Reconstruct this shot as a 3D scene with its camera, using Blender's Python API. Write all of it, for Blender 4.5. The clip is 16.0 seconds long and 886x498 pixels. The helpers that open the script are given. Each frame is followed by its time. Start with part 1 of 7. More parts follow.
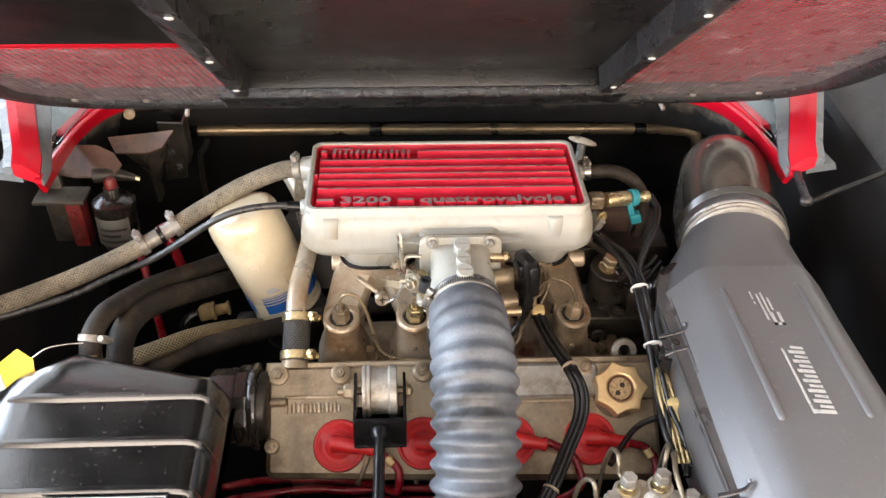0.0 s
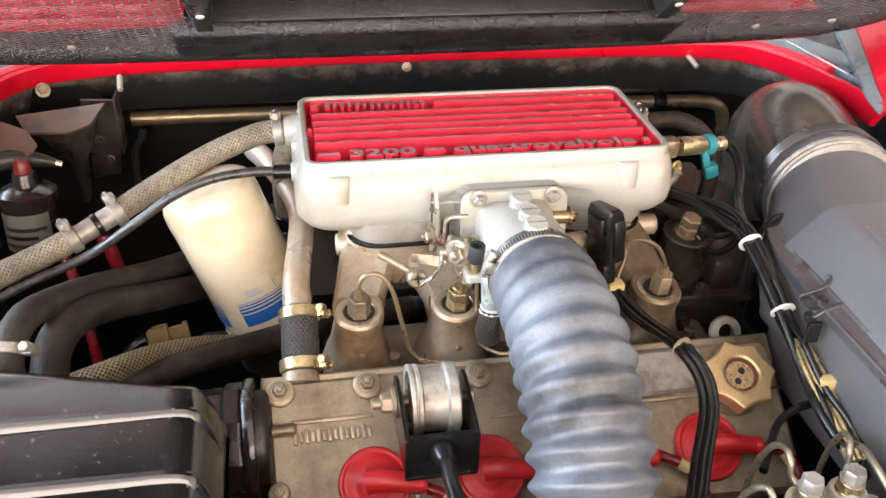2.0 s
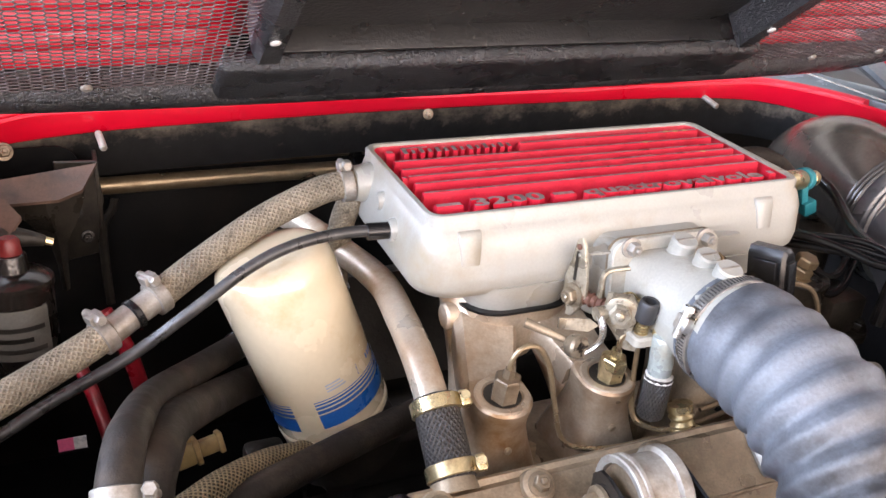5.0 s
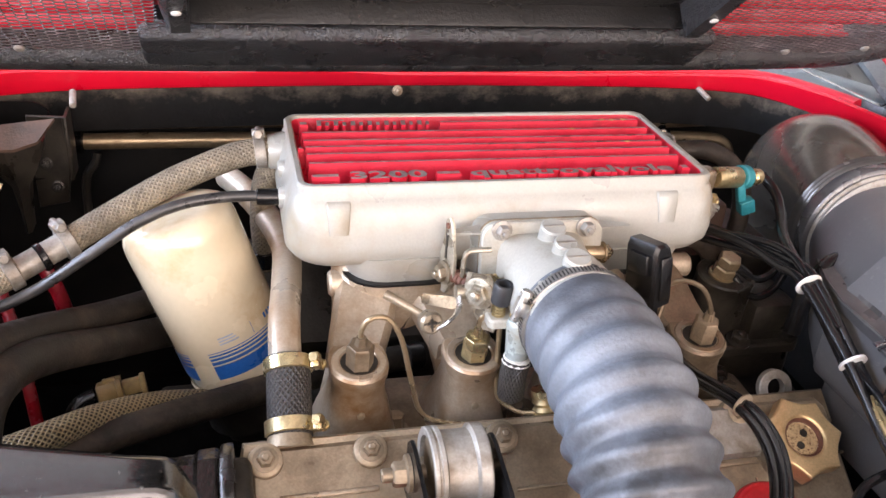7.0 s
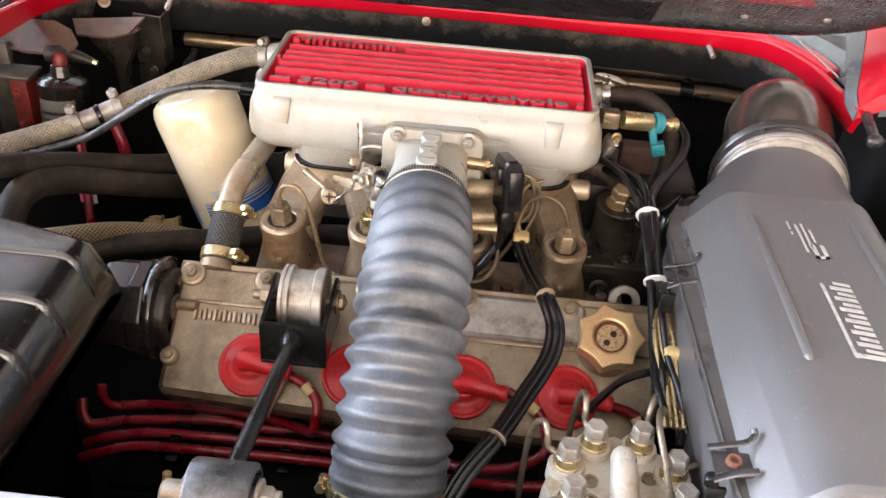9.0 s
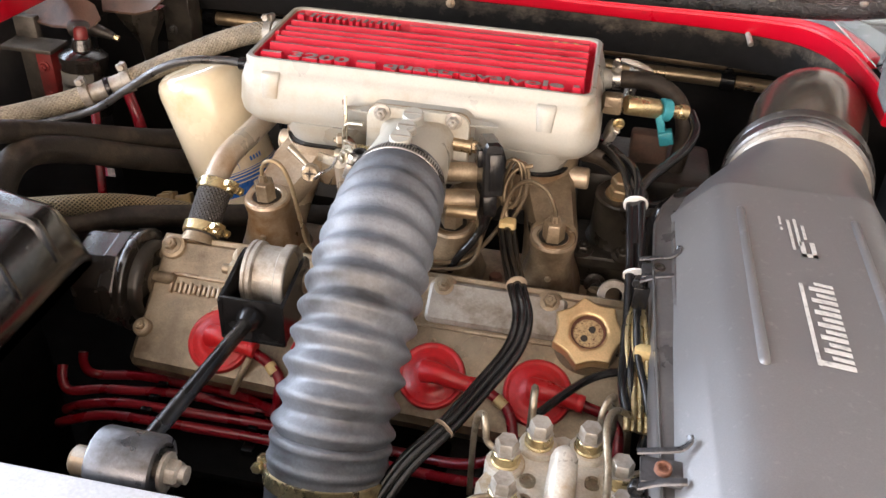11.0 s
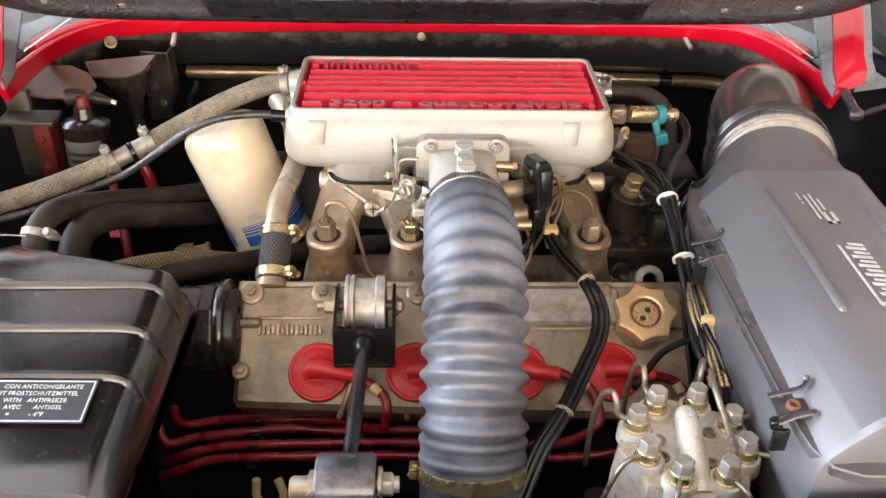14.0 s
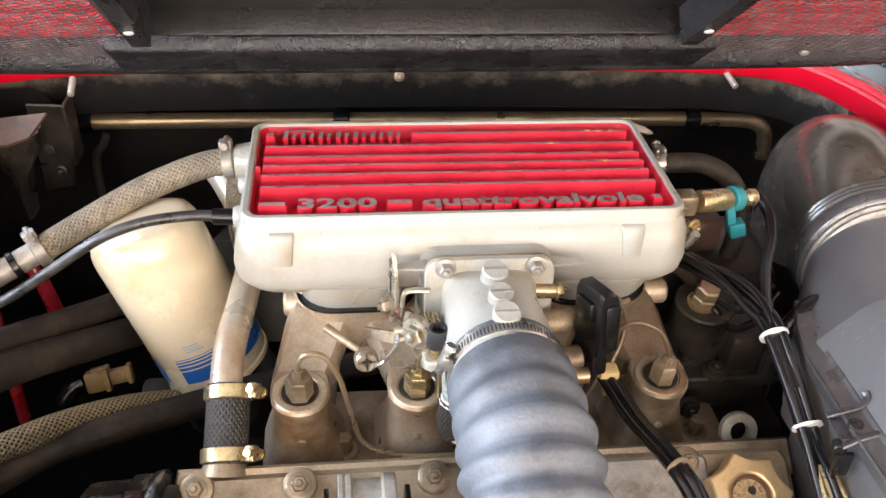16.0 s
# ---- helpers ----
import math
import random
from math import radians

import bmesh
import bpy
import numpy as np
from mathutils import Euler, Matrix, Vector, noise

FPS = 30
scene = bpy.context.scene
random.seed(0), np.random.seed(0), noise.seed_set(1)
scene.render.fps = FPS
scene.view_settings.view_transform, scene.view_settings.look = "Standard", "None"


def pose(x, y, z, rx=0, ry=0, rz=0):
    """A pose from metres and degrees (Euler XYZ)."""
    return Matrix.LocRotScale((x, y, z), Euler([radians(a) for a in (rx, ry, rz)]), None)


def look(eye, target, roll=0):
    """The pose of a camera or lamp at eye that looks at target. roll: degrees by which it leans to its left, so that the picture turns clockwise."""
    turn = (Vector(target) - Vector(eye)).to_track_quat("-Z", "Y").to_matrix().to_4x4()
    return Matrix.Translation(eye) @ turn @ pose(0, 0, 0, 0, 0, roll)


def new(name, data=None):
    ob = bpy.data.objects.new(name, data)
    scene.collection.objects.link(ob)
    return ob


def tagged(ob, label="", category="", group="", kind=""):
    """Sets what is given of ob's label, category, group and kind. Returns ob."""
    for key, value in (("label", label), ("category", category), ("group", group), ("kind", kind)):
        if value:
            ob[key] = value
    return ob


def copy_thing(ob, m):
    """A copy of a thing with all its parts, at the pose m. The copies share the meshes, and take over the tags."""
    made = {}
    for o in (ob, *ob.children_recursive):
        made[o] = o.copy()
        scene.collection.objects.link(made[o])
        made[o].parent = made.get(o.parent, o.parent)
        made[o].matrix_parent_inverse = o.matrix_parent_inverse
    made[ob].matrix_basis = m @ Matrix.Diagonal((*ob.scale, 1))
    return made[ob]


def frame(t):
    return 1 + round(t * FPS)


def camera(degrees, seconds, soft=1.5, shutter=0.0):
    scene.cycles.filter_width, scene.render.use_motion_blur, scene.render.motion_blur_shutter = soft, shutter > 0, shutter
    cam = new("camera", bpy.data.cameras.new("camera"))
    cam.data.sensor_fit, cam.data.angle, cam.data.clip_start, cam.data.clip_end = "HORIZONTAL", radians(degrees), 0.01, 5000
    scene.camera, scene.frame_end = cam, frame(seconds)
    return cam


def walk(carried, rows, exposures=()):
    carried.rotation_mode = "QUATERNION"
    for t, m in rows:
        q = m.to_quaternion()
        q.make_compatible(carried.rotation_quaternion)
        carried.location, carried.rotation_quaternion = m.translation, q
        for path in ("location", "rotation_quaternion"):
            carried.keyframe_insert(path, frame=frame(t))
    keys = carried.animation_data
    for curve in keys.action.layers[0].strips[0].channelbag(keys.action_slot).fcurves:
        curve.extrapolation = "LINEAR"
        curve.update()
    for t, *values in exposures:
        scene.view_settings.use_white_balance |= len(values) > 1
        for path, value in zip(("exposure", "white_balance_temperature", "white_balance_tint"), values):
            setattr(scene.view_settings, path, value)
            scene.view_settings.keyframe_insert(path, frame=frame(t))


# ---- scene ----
cam = camera(53.9, 16.0)
METRES, EYE, TILT, LEAN, TURN = 2.04, 1.46, -38.0, -1.2, -3.0
ROWS = [
    (0.0, 0.0, 0.0, 0.0, 0.0, 0.0, -0.0),
    (0.5, -0.0028, 0.0734, -0.0127, -0.8, 1.36, 0.35),
    (1.0, -0.0165, 0.0717, -0.0338, -2.06, 2.35, 1.29),
    (1.5, -0.0468, 0.0885, -0.0566, -3.87, 4.09, 2.54),
    (2.0, -0.0648, 0.1336, -0.0515, -6.07, 5.32, 3.95),
    (2.5, -0.0908, 0.18, -0.0446, -8.82, 6.84, 5.6),
    (3.0, -0.1361, 0.2015, -0.0392, -12.28, 7.86, 7.36),
    (5.5, -0.1739, 0.2253, -0.0343, -17.53, 8.92, 9.43),
    (6.0, -0.1521, 0.2178, -0.0384, -15.74, 9.03, 7.76),
    (6.5, -0.1178, 0.2124, -0.0443, -12.78, 9.03, 5.76),
    (7.0, -0.0852, 0.1936, -0.0492, -9.77, 8.51, 3.77),
    (7.5, -0.0523, 0.1411, -0.0691, -6.21, 7.59, 1.54),
    (8.0, -0.0124, 0.0896, -0.0874, -2.76, 6.38, -0.89),
    (8.5, 0.0096, 0.0736, -0.0821, 0.71, 5.04, -3.82),
    (9.0, 0.0551, 0.1, -0.0771, 4.32, 4.17, -6.63),
    (11.5, 0.1074, 0.1251, -0.0751, 10.74, 3.17, -9.59),
    (12.0, 0.1072, 0.128, -0.0753, 10.09, 3.4, -8.48),
    (12.5, 0.1013, 0.1223, -0.0684, 8.77, 3.6, -6.59),
    (13.0, 0.063, 0.0858, -0.0708, 5.97, 4.0, -4.1),
    (13.5, 0.0328, 0.0684, -0.0797, 3.35, 4.33, -2.15),
    (14.0, 0.011, 0.0651, -0.0836, 1.26, 4.55, -0.91),
    (14.5, -0.009, 0.085, -0.0653, -0.55, 4.51, -0.13),
    (15.0, -0.0268, 0.1197, -0.0513, -1.86, 3.93, 0.34),
    (15.5, -0.0282, 0.1644, -0.0204, -2.7, 3.09, 0.75),
    (16.0, -0.0251, 0.1889, -0.0031, -3.26, 2.52, 0.97),
]
walk(cam, [(t, pose(0, 0, EYE, TILT, LEAN, TURN) @ pose(METRES * x, METRES * y, METRES * z, 90 + pitch, roll, yaw)) for t, x, y, z, yaw, pitch, roll in ROWS],
     [(0.0, 0.55, 7100, 21), (0.5, 0.82, 7000, 20), (1.0, 0.83, 7000, 21), (3.0, 0.74, 6850, 24), (5.5, 0.58, 6700, 29), (7.5, 0.60, 6800, 28), (9.0, 0.60, 7050, 25), (11.5, 0.58, 7200, 25), (14.0, 0.63, 7150, 24), (16.0, 0.70, 7000, 23)])

# ---- world and light ----
world = bpy.data.worlds.new("world")
scene.world = world
world.use_nodes = True
SUN_ELEV, SUN_ROT = 33.0, 232.0
sky = world.node_tree.nodes.new("ShaderNodeTexSky")
sky.sky_type, sky.sun_disc = "NISHITA", False
sky.sun_elevation, sky.sun_rotation = radians(SUN_ELEV), radians(SUN_ROT)
sky.dust_density, sky.air_density = 0.6, 2.0
background = world.node_tree.nodes["Background"]
world.node_tree.links.new(sky.outputs[0], background.inputs[0])
background.inputs[1].default_value = 0.15
sun = new("sun", bpy.data.lights.new("sun", "SUN"))
sun.data.energy, sun.data.angle, sun.data.color = 2.0, radians(1), (1.0, 0.92, 0.82)
sun.matrix_world = look((-2.5, -1.15, 2.85), (0, 0.8, 0.8))
# area lamps stand in for daylight through two assumed, unseen garage openings
for name, eye, target, wide, high, watts, tone in (("west_opening_daylight", (-2.28, 1.4, 1.58), (0, 1.4, 1.58), 5.4, 1.55, 275.0, (0.60, 0.80, 1.0)),
                                                   ("south_opening_daylight", (0.2, -2.28, 1.62), (0.2, 0, 1.62), 4.0, 1.48, 84.0, (1.0, 0.90, 0.77))):
    daylight = new(name, bpy.data.lights.new(name, "AREA"))
    daylight.data.shape, daylight.data.size, daylight.data.size_y = "RECTANGLE", wide, high
    daylight.data.energy, daylight.data.color = watts, tone
    daylight.matrix_world = look(eye, target)


# ---- materials ----
def mat(name, col, rough=0.5, metal=0.0, var=0.15, scale=30.0, bump=0.15, bscale=400.0, dirt=None, amount=0.0,
        dscale=25.0, coat=0.0, rvar=0.15, weave=0.0, depth=0.001, spec=0.5, around=12, hollow=0.84, ior=1.5, grain=0.10):
    """Painted, cast, rubber or plastic surface: broad tone shifts, stains and fine relief. weave: threads a metre along the tube."""
    m = bpy.data.materials.new(name)
    m.use_nodes = True
    nt = m.node_tree
    N, L = nt.nodes, nt.links
    b = N["Principled BSDF"]
    tc = N.new("ShaderNodeTexCoord")
    info = N.new("ShaderNodeObjectInfo")
    shift = N.new("ShaderNodeVectorMath")
    shift.operation = "MULTIPLY_ADD"
    L.new(info.outputs["Random"], shift.inputs[0])
    shift.inputs[1].default_value = (3.1, 1.7, 2.3)
    L.new(tc.outputs["Object"], shift.inputs[2])
    n1 = N.new("ShaderNodeTexNoise")
    n1.inputs["Scale"].default_value, n1.inputs["Detail"].default_value = scale, 6
    L.new(shift.outputs[0], n1.inputs["Vector"])
    n2 = N.new("ShaderNodeTexNoise")
    n2.inputs["Scale"].default_value, n2.inputs["Detail"].default_value = bscale, 4
    L.new(shift.outputs[0], n2.inputs["Vector"])
    ramp = N.new("ShaderNodeMapRange")
    ramp.inputs["From Min"].default_value, ramp.inputs["From Max"].default_value = 0.3, 0.7
    ramp.inputs["To Min"].default_value, ramp.inputs["To Max"].default_value = 1 - var, 1 + var
    L.new(n1.outputs[0], ramp.inputs[0])
    scaled = N.new("ShaderNodeVectorMath")
    scaled.operation = "SCALE"
    scaled.inputs[0].default_value = col
    fine = N.new("ShaderNodeMapRange")
    fine.inputs["From Min"].default_value, fine.inputs["From Max"].default_value = 0.3, 0.7
    fine.inputs["To Min"].default_value, fine.inputs["To Max"].default_value = 1 - grain, 1 + grain
    L.new(n2.outputs[0], fine.inputs[0])
    both = N.new("ShaderNodeMath")
    both.operation = "MULTIPLY"
    L.new(ramp.outputs[0], both.inputs[0])
    L.new(fine.outputs[0], both.inputs[1])
    L.new(both.outputs[0], scaled.inputs["Scale"])
    out = scaled.outputs[0]
    if amount:
        n3 = N.new("ShaderNodeTexNoise")
        n3.inputs["Scale"].default_value, n3.inputs["Detail"].default_value, n3.inputs["Roughness"].default_value = dscale, 8, 0.65
        L.new(shift.outputs[0], n3.inputs["Vector"])
        r3 = N.new("ShaderNodeMapRange")
        r3.inputs["From Min"].default_value, r3.inputs["From Max"].default_value = 0.62 - 0.35 * amount, 0.78 - 0.2 * amount
        L.new(n3.outputs[0], r3.inputs[0])
        mix = N.new("ShaderNodeMix")
        mix.data_type = "RGBA"
        L.new(r3.outputs[0], mix.inputs["Factor"])
        L.new(out, mix.inputs["A"])
        mix.inputs["B"].default_value = (*dirt, 1)
        out = mix.outputs["Result"]
    height = n2.outputs[0]
    if weave:
        uv = N.new("ShaderNodeUVMap")
        sep = N.new("ShaderNodeSeparateXYZ")
        L.new(uv.outputs[0], sep.inputs[0])
        waves = []
        for sign in (1, -1):
            a = N.new("ShaderNodeMath")
            a.operation = "MULTIPLY_ADD"
            L.new(sep.outputs[0], a.inputs[0])
            a.inputs[1].default_value = sign * math.tau * around
            w = N.new("ShaderNodeMath")
            w.operation = "MULTIPLY"
            L.new(sep.outputs[1], w.inputs[0])
            w.inputs[1].default_value = weave * math.tau
            L.new(w.outputs[0], a.inputs[2])
            s = N.new("ShaderNodeMath")
            s.operation = "SINE"
            L.new(a.outputs[0], s.inputs[0])
            waves.append(s)
        prod = N.new("ShaderNodeMath")
        prod.operation = "MAXIMUM"
        L.new(waves[0].outputs[0], prod.inputs[0])
        L.new(waves[1].outputs[0], prod.inputs[1])
        add = N.new("ShaderNodeMath")
        add.operation = "ADD"
        L.new(prod.outputs[0], add.inputs[0])
        L.new(n2.outputs[0], add.inputs[1])
        height = add.outputs[0]
        dark = N.new("ShaderNodeMapRange")
        dark.inputs["From Min"].default_value, dark.inputs["From Max"].default_value = 0.0, 1.4
        dark.inputs["To Min"].default_value, dark.inputs["To Max"].default_value = hollow, 1.08
        L.new(height, dark.inputs[0])
        tone = N.new("ShaderNodeVectorMath")
        tone.operation = "SCALE"
        L.new(out, tone.inputs[0])
        L.new(dark.outputs[0], tone.inputs["Scale"])
        out = tone.outputs[0]
    L.new(out, b.inputs["Base Color"])
    rr = N.new("ShaderNodeMapRange")
    rr.inputs["From Min"].default_value, rr.inputs["From Max"].default_value = 0.3, 0.7
    rr.inputs["To Min"].default_value, rr.inputs["To Max"].default_value = max(0.03, rough - rvar), min(1, rough + rvar)
    L.new(n1.outputs[0], rr.inputs[0])
    L.new(rr.outputs[0], b.inputs["Roughness"])
    b.inputs["Metallic"].default_value = metal
    b.inputs["Coat Weight"].default_value = coat
    b.inputs["Coat Roughness"].default_value = 0.08
    b.inputs["Specular IOR Level"].default_value = spec
    b.inputs["IOR"].default_value = ior
    if bump:
        bp = N.new("ShaderNodeBump")
        bp.inputs["Strength"].default_value, bp.inputs["Distance"].default_value = bump, depth
        L.new(height, bp.inputs["Height"])
        L.new(bp.outputs[0], b.inputs["Normal"])
    return m


CONCRETE = mat("concrete", (0.34, 0.33, 0.31), 0.8, bump=0.3, bscale=60, scale=3, depth=0.004, dirt=(0.2, 0.19, 0.18), amount=0.4, dscale=2)
PLENUM = mat("silver_paint", (0.375, 0.368, 0.328), 0.36, 0.1, var=0.06, scale=14, bump=0.12, bscale=500, dirt=(0.32, 0.265, 0.18), amount=0.30, dscale=12, grain=0.05)
RED_CRINKLE = mat("red_crackle_paint", (0.60, 0.016, 0.038), 0.45, var=0.1, scale=40, bump=0.25, bscale=900, dirt=(0.40, 0.010, 0.022), amount=0.28, dscale=50)
RIB_EDGE = mat("worn_rib_edge", (0.46, 0.34, 0.32), 0.38, 0.4, bump=0.2, dirt=(0.34, 0.04, 0.05), amount=0.40, dscale=120)
LETTER_EDGE = mat("worn_letter_edge", (0.36, 0.315, 0.295), 0.42, 0.4, bump=0.2, dirt=(0.20, 0.06, 0.06), amount=0.28, dscale=160)
RED_PAINT = mat("red_body_paint", (0.66, 0.006, 0.022), 0.32, var=0.04, bump=0.03, bscale=200, coat=0.5, rvar=0.05, grain=0.02)
CAST = mat("cast_aluminium", (0.335, 0.262, 0.178), 0.40, 0.45, var=0.40, scale=13, bump=0.26, bscale=520, dirt=(0.110, 0.074, 0.043), amount=0.50, dscale=15, grain=0.13)
CAST_LIGHT = mat("light_cast_aluminium", (0.44, 0.355, 0.262), 0.35, 0.48, var=0.34, scale=15, bump=0.24, bscale=420, dirt=(0.23, 0.122, 0.048), amount=0.48, dscale=12, grain=0.10)
# Grimy alloy, darkened further to carry the deep bay's low light.
CAST_DARK = mat("grimy_shaded_casting", (0.034, 0.029, 0.023), 0.42, 0.35, var=0.4, scale=18, bump=0.4, bscale=300, dirt=(0.010, 0.009, 0.008), amount=0.5, dscale=22)
ALLOY = mat("bright_alloy", (0.55, 0.475, 0.375), 0.36, 0.4, var=0.18, scale=24, bump=0.15, bscale=500, dirt=(0.29, 0.175, 0.09), amount=0.56, dscale=12)
STEEL = mat("zinc_steel", (0.55, 0.53, 0.49), 0.33, 0.9, var=0.15, scale=80, bump=0.1, bscale=700, dirt=(0.28, 0.23, 0.17), amount=0.3, dscale=60)
BRASS = mat("yellow_zinc", (0.56, 0.45, 0.25), 0.30, 0.85, var=0.2, scale=60, bump=0.12, bscale=500, dirt=(0.26, 0.19, 0.10), amount=0.32, dscale=60)
GOLD_CAP = mat("gold_anodised_cap", (0.70, 0.50, 0.265), 0.34, 0.7, var=0.10, scale=30, bump=0.08, bscale=700, dirt=(0.50, 0.31, 0.14), amount=0.18, dscale=50, rvar=0.05)
TUBE = mat("bronze_zinc_tube", (0.38, 0.29, 0.18), 0.34, 0.75, var=0.2, scale=20, bump=0.1, bscale=400, dirt=(0.18, 0.125, 0.07), amount=0.36, dscale=20)
TUBE_DULL = mat("dull_bronze_tube", (0.20, 0.15, 0.095), 0.45, 0.6, var=0.2, scale=20, bump=0.1, bscale=400, dirt=(0.06, 0.045, 0.03), amount=0.5, dscale=12)
NECK = mat("pale_cast_paint", (0.47, 0.455, 0.395), 0.40, 0.15, var=0.08, scale=30, bump=0.2, bscale=500, dirt=(0.31, 0.24, 0.15), amount=0.26, dscale=22, grain=0.06)
PAPER = mat("dusty_paper", (0.10, 0.093, 0.078), 0.7, var=0.2, bump=0.1)
DRUM = mat("brown_black_casting", (0.017, 0.0135, 0.011), 0.24, var=0.35, scale=30, bump=0.25, bscale=300, dirt=(0.007, 0.006, 0.0055), amount=0.35, dscale=30, spec=0.8)
ZINC = mat("pale_yellow_zinc", (0.44, 0.40, 0.315), 0.34, 0.6, var=0.3, scale=70, bump=0.15, bscale=500, dirt=(0.15, 0.105, 0.06), amount=0.42, dscale=80)
RUST = mat("rusty_brown", (0.16, 0.07, 0.045), 0.7, 0.1, bump=0.4)
RUBBER = mat("black_rubber", (0.008, 0.0078, 0.008), 0.22, var=0.2, bump=0.06, bscale=300, dirt=(0.016, 0.014, 0.013), amount=0.25, dscale=30, rvar=0.05)
HOSE_GREY = mat("grey_rubber_bellows", (0.122, 0.135, 0.154), 0.47, var=0.32, scale=8, bump=0.32, bscale=420, dirt=(0.028, 0.027, 0.027), amount=0.44, dscale=13, rvar=0.14, spec=0.75, ior=1.5, grain=0.15)
HOSE_DUSTY = mat("dusty_black_hose", (0.024, 0.019, 0.015), 0.6, var=0.35, scale=50, bump=0.4, bscale=500, dirt=(0.070, 0.052, 0.038), amount=0.42, dscale=24, spec=0.25)
BRAID = mat("cloth_braid", (0.25, 0.208, 0.148), 0.92, var=0.28, scale=30, bump=0.6, bscale=620, dirt=(0.10, 0.08, 0.055), amount=0.32, dscale=160, weave=210, depth=0.0011, around=16, hollow=0.86, grain=0.28)
BRAID_DARK = mat("dark_braid", (0.37, 0.285, 0.17), 0.42, 0.5, var=0.3, scale=20, bump=0.9, bscale=500, dirt=(0.04, 0.033, 0.025), amount=0.34, dscale=10, weave=210, depth=0.0012, around=16, hollow=0.12)
SLEEVE = mat("woven_rubber_sleeve", (0.038, 0.034, 0.030), 0.5, var=0.2, bump=0.8, bscale=400, weave=190, depth=0.0008, around=24, dirt=(0.07, 0.058, 0.045), amount=0.3, hollow=0.6)
FILTER_WHITE = mat("cream_filter_paint", (0.69, 0.585, 0.405), 0.22, var=0.05, scale=18, bump=0.04, bscale=200, dirt=(0.56, 0.38, 0.19), amount=0.24, dscale=12, coat=0.6, grain=0.02)
BLUE = mat("blue_print", (0.008, 0.10, 0.36), 0.35, var=0.06, bump=0.03)
PRINT = mat("pale_blue_print", (0.36, 0.42, 0.52), 0.45, bump=0.0)
PLASTIC = mat("black_plastic", (0.009, 0.0088, 0.009), 0.22, var=0.2, scale=20, bump=0.08, bscale=700, dirt=(0.024, 0.022, 0.02), amount=0.25, dscale=35, rvar=0.08)
TANK = mat("satin_black_plastic", (0.0105, 0.0094, 0.0088), 0.18, var=0.25, scale=16, bump=0.07, bscale=500, dirt=(0.13, 0.115, 0.10), amount=0.06, dscale=230, spec=0.9, ior=1.6, rvar=0.07)
AIRBOX = mat("grey_black_plastic", (0.110, 0.109, 0.112), 0.43, var=0.12, scale=9, bump=0.12, bscale=900, dirt=(0.18, 0.175, 0.17), amount=0.08, dscale=160, rvar=0.06, spec=0.65, ior=1.7, grain=0.08)
DUCT = mat("satin_bronze_black_duct", (0.20, 0.175, 0.145), 0.24, 0.65, var=0.25, scale=9, bump=0.1, bscale=300, dirt=(0.11, 0.085, 0.06), amount=0.35, dscale=12, spec=0.8, rvar=0.08)
LID_BLACK = mat("textured_black_paint", (0.019, 0.019, 0.020), 0.30, var=0.3, scale=25, bump=1.0, bscale=480, depth=0.0026, dirt=(0.055, 0.053, 0.050), amount=0.28, dscale=110, spec=0.9)
LID_PANEL = mat("satin_black_sheet", (0.014, 0.0135, 0.013), 0.33, var=0.25, scale=10, bump=0.5, bscale=300, depth=0.0012, dirt=(0.035, 0.033, 0.03), amount=0.16, dscale=220, spec=0.6)
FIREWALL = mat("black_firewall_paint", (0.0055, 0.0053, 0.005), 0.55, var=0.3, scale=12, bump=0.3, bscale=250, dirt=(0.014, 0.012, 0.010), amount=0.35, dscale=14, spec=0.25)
DUSTY = mat("dusty_black_paint", (0.105, 0.086, 0.064), 0.75, var=0.4, scale=30, bump=0.4, bscale=260, dirt=(0.035, 0.028, 0.022), amount=0.45, dscale=26, spec=0.3)
dn, dl = DUSTY.node_tree.nodes, DUSTY.node_tree.links
where = dn.new("ShaderNodeNewGeometry")
stretch = dn.new("ShaderNodeVectorMath")
stretch.operation = "MULTIPLY"
stretch.inputs[1].default_value = (0.8, 1.0, 0.9)
dl.new(where.outputs["Position"], stretch.inputs[0])
ragged = dn.new("ShaderNodeTexNoise")
ragged.inputs["Scale"].default_value, ragged.inputs["Detail"].default_value, ragged.inputs["Roughness"].default_value = 34, 12, 0.75
dl.new(stretch.outputs[0], ragged.inputs["Vector"])
split = dn.new("ShaderNodeSeparateXYZ")
dl.new(where.outputs["Position"], split.inputs[0])
rise = dn.new("ShaderNodeMapRange")
rise.clamp = False
rise.inputs["From Min"].default_value, rise.inputs["From Max"].default_value = 0.775, 0.818
dl.new(split.outputs["Z"], rise.inputs[0])
total = dn.new("ShaderNodeMath")
total.operation = "ADD"
dl.new(rise.outputs[0], total.inputs[0])
heavier = dn.new("ShaderNodeMath")
heavier.operation = "MULTIPLY"
heavier.inputs[1].default_value = 2.6
dl.new(ragged.outputs[0], heavier.inputs[0])
dl.new(heavier.outputs[0], total.inputs[1])
edge = dn.new("ShaderNodeMapRange")
edge.inputs["From Min"].default_value, edge.inputs["From Max"].default_value = 1.80, 2.30
dl.new(total.outputs[0], edge.inputs[0])
dust = dn.new("ShaderNodeMix")
dust.data_type = "RGBA"
dl.new(edge.outputs[0], dust.inputs["Factor"])
dust.inputs["A"].default_value = (0.006, 0.0055, 0.005, 1)
dust_in = dn["Principled BSDF"].inputs["Base Color"]
dl.new(dust_in.links[0].from_socket, dust.inputs["B"])
dl.new(dust.outputs["Result"], dust_in)
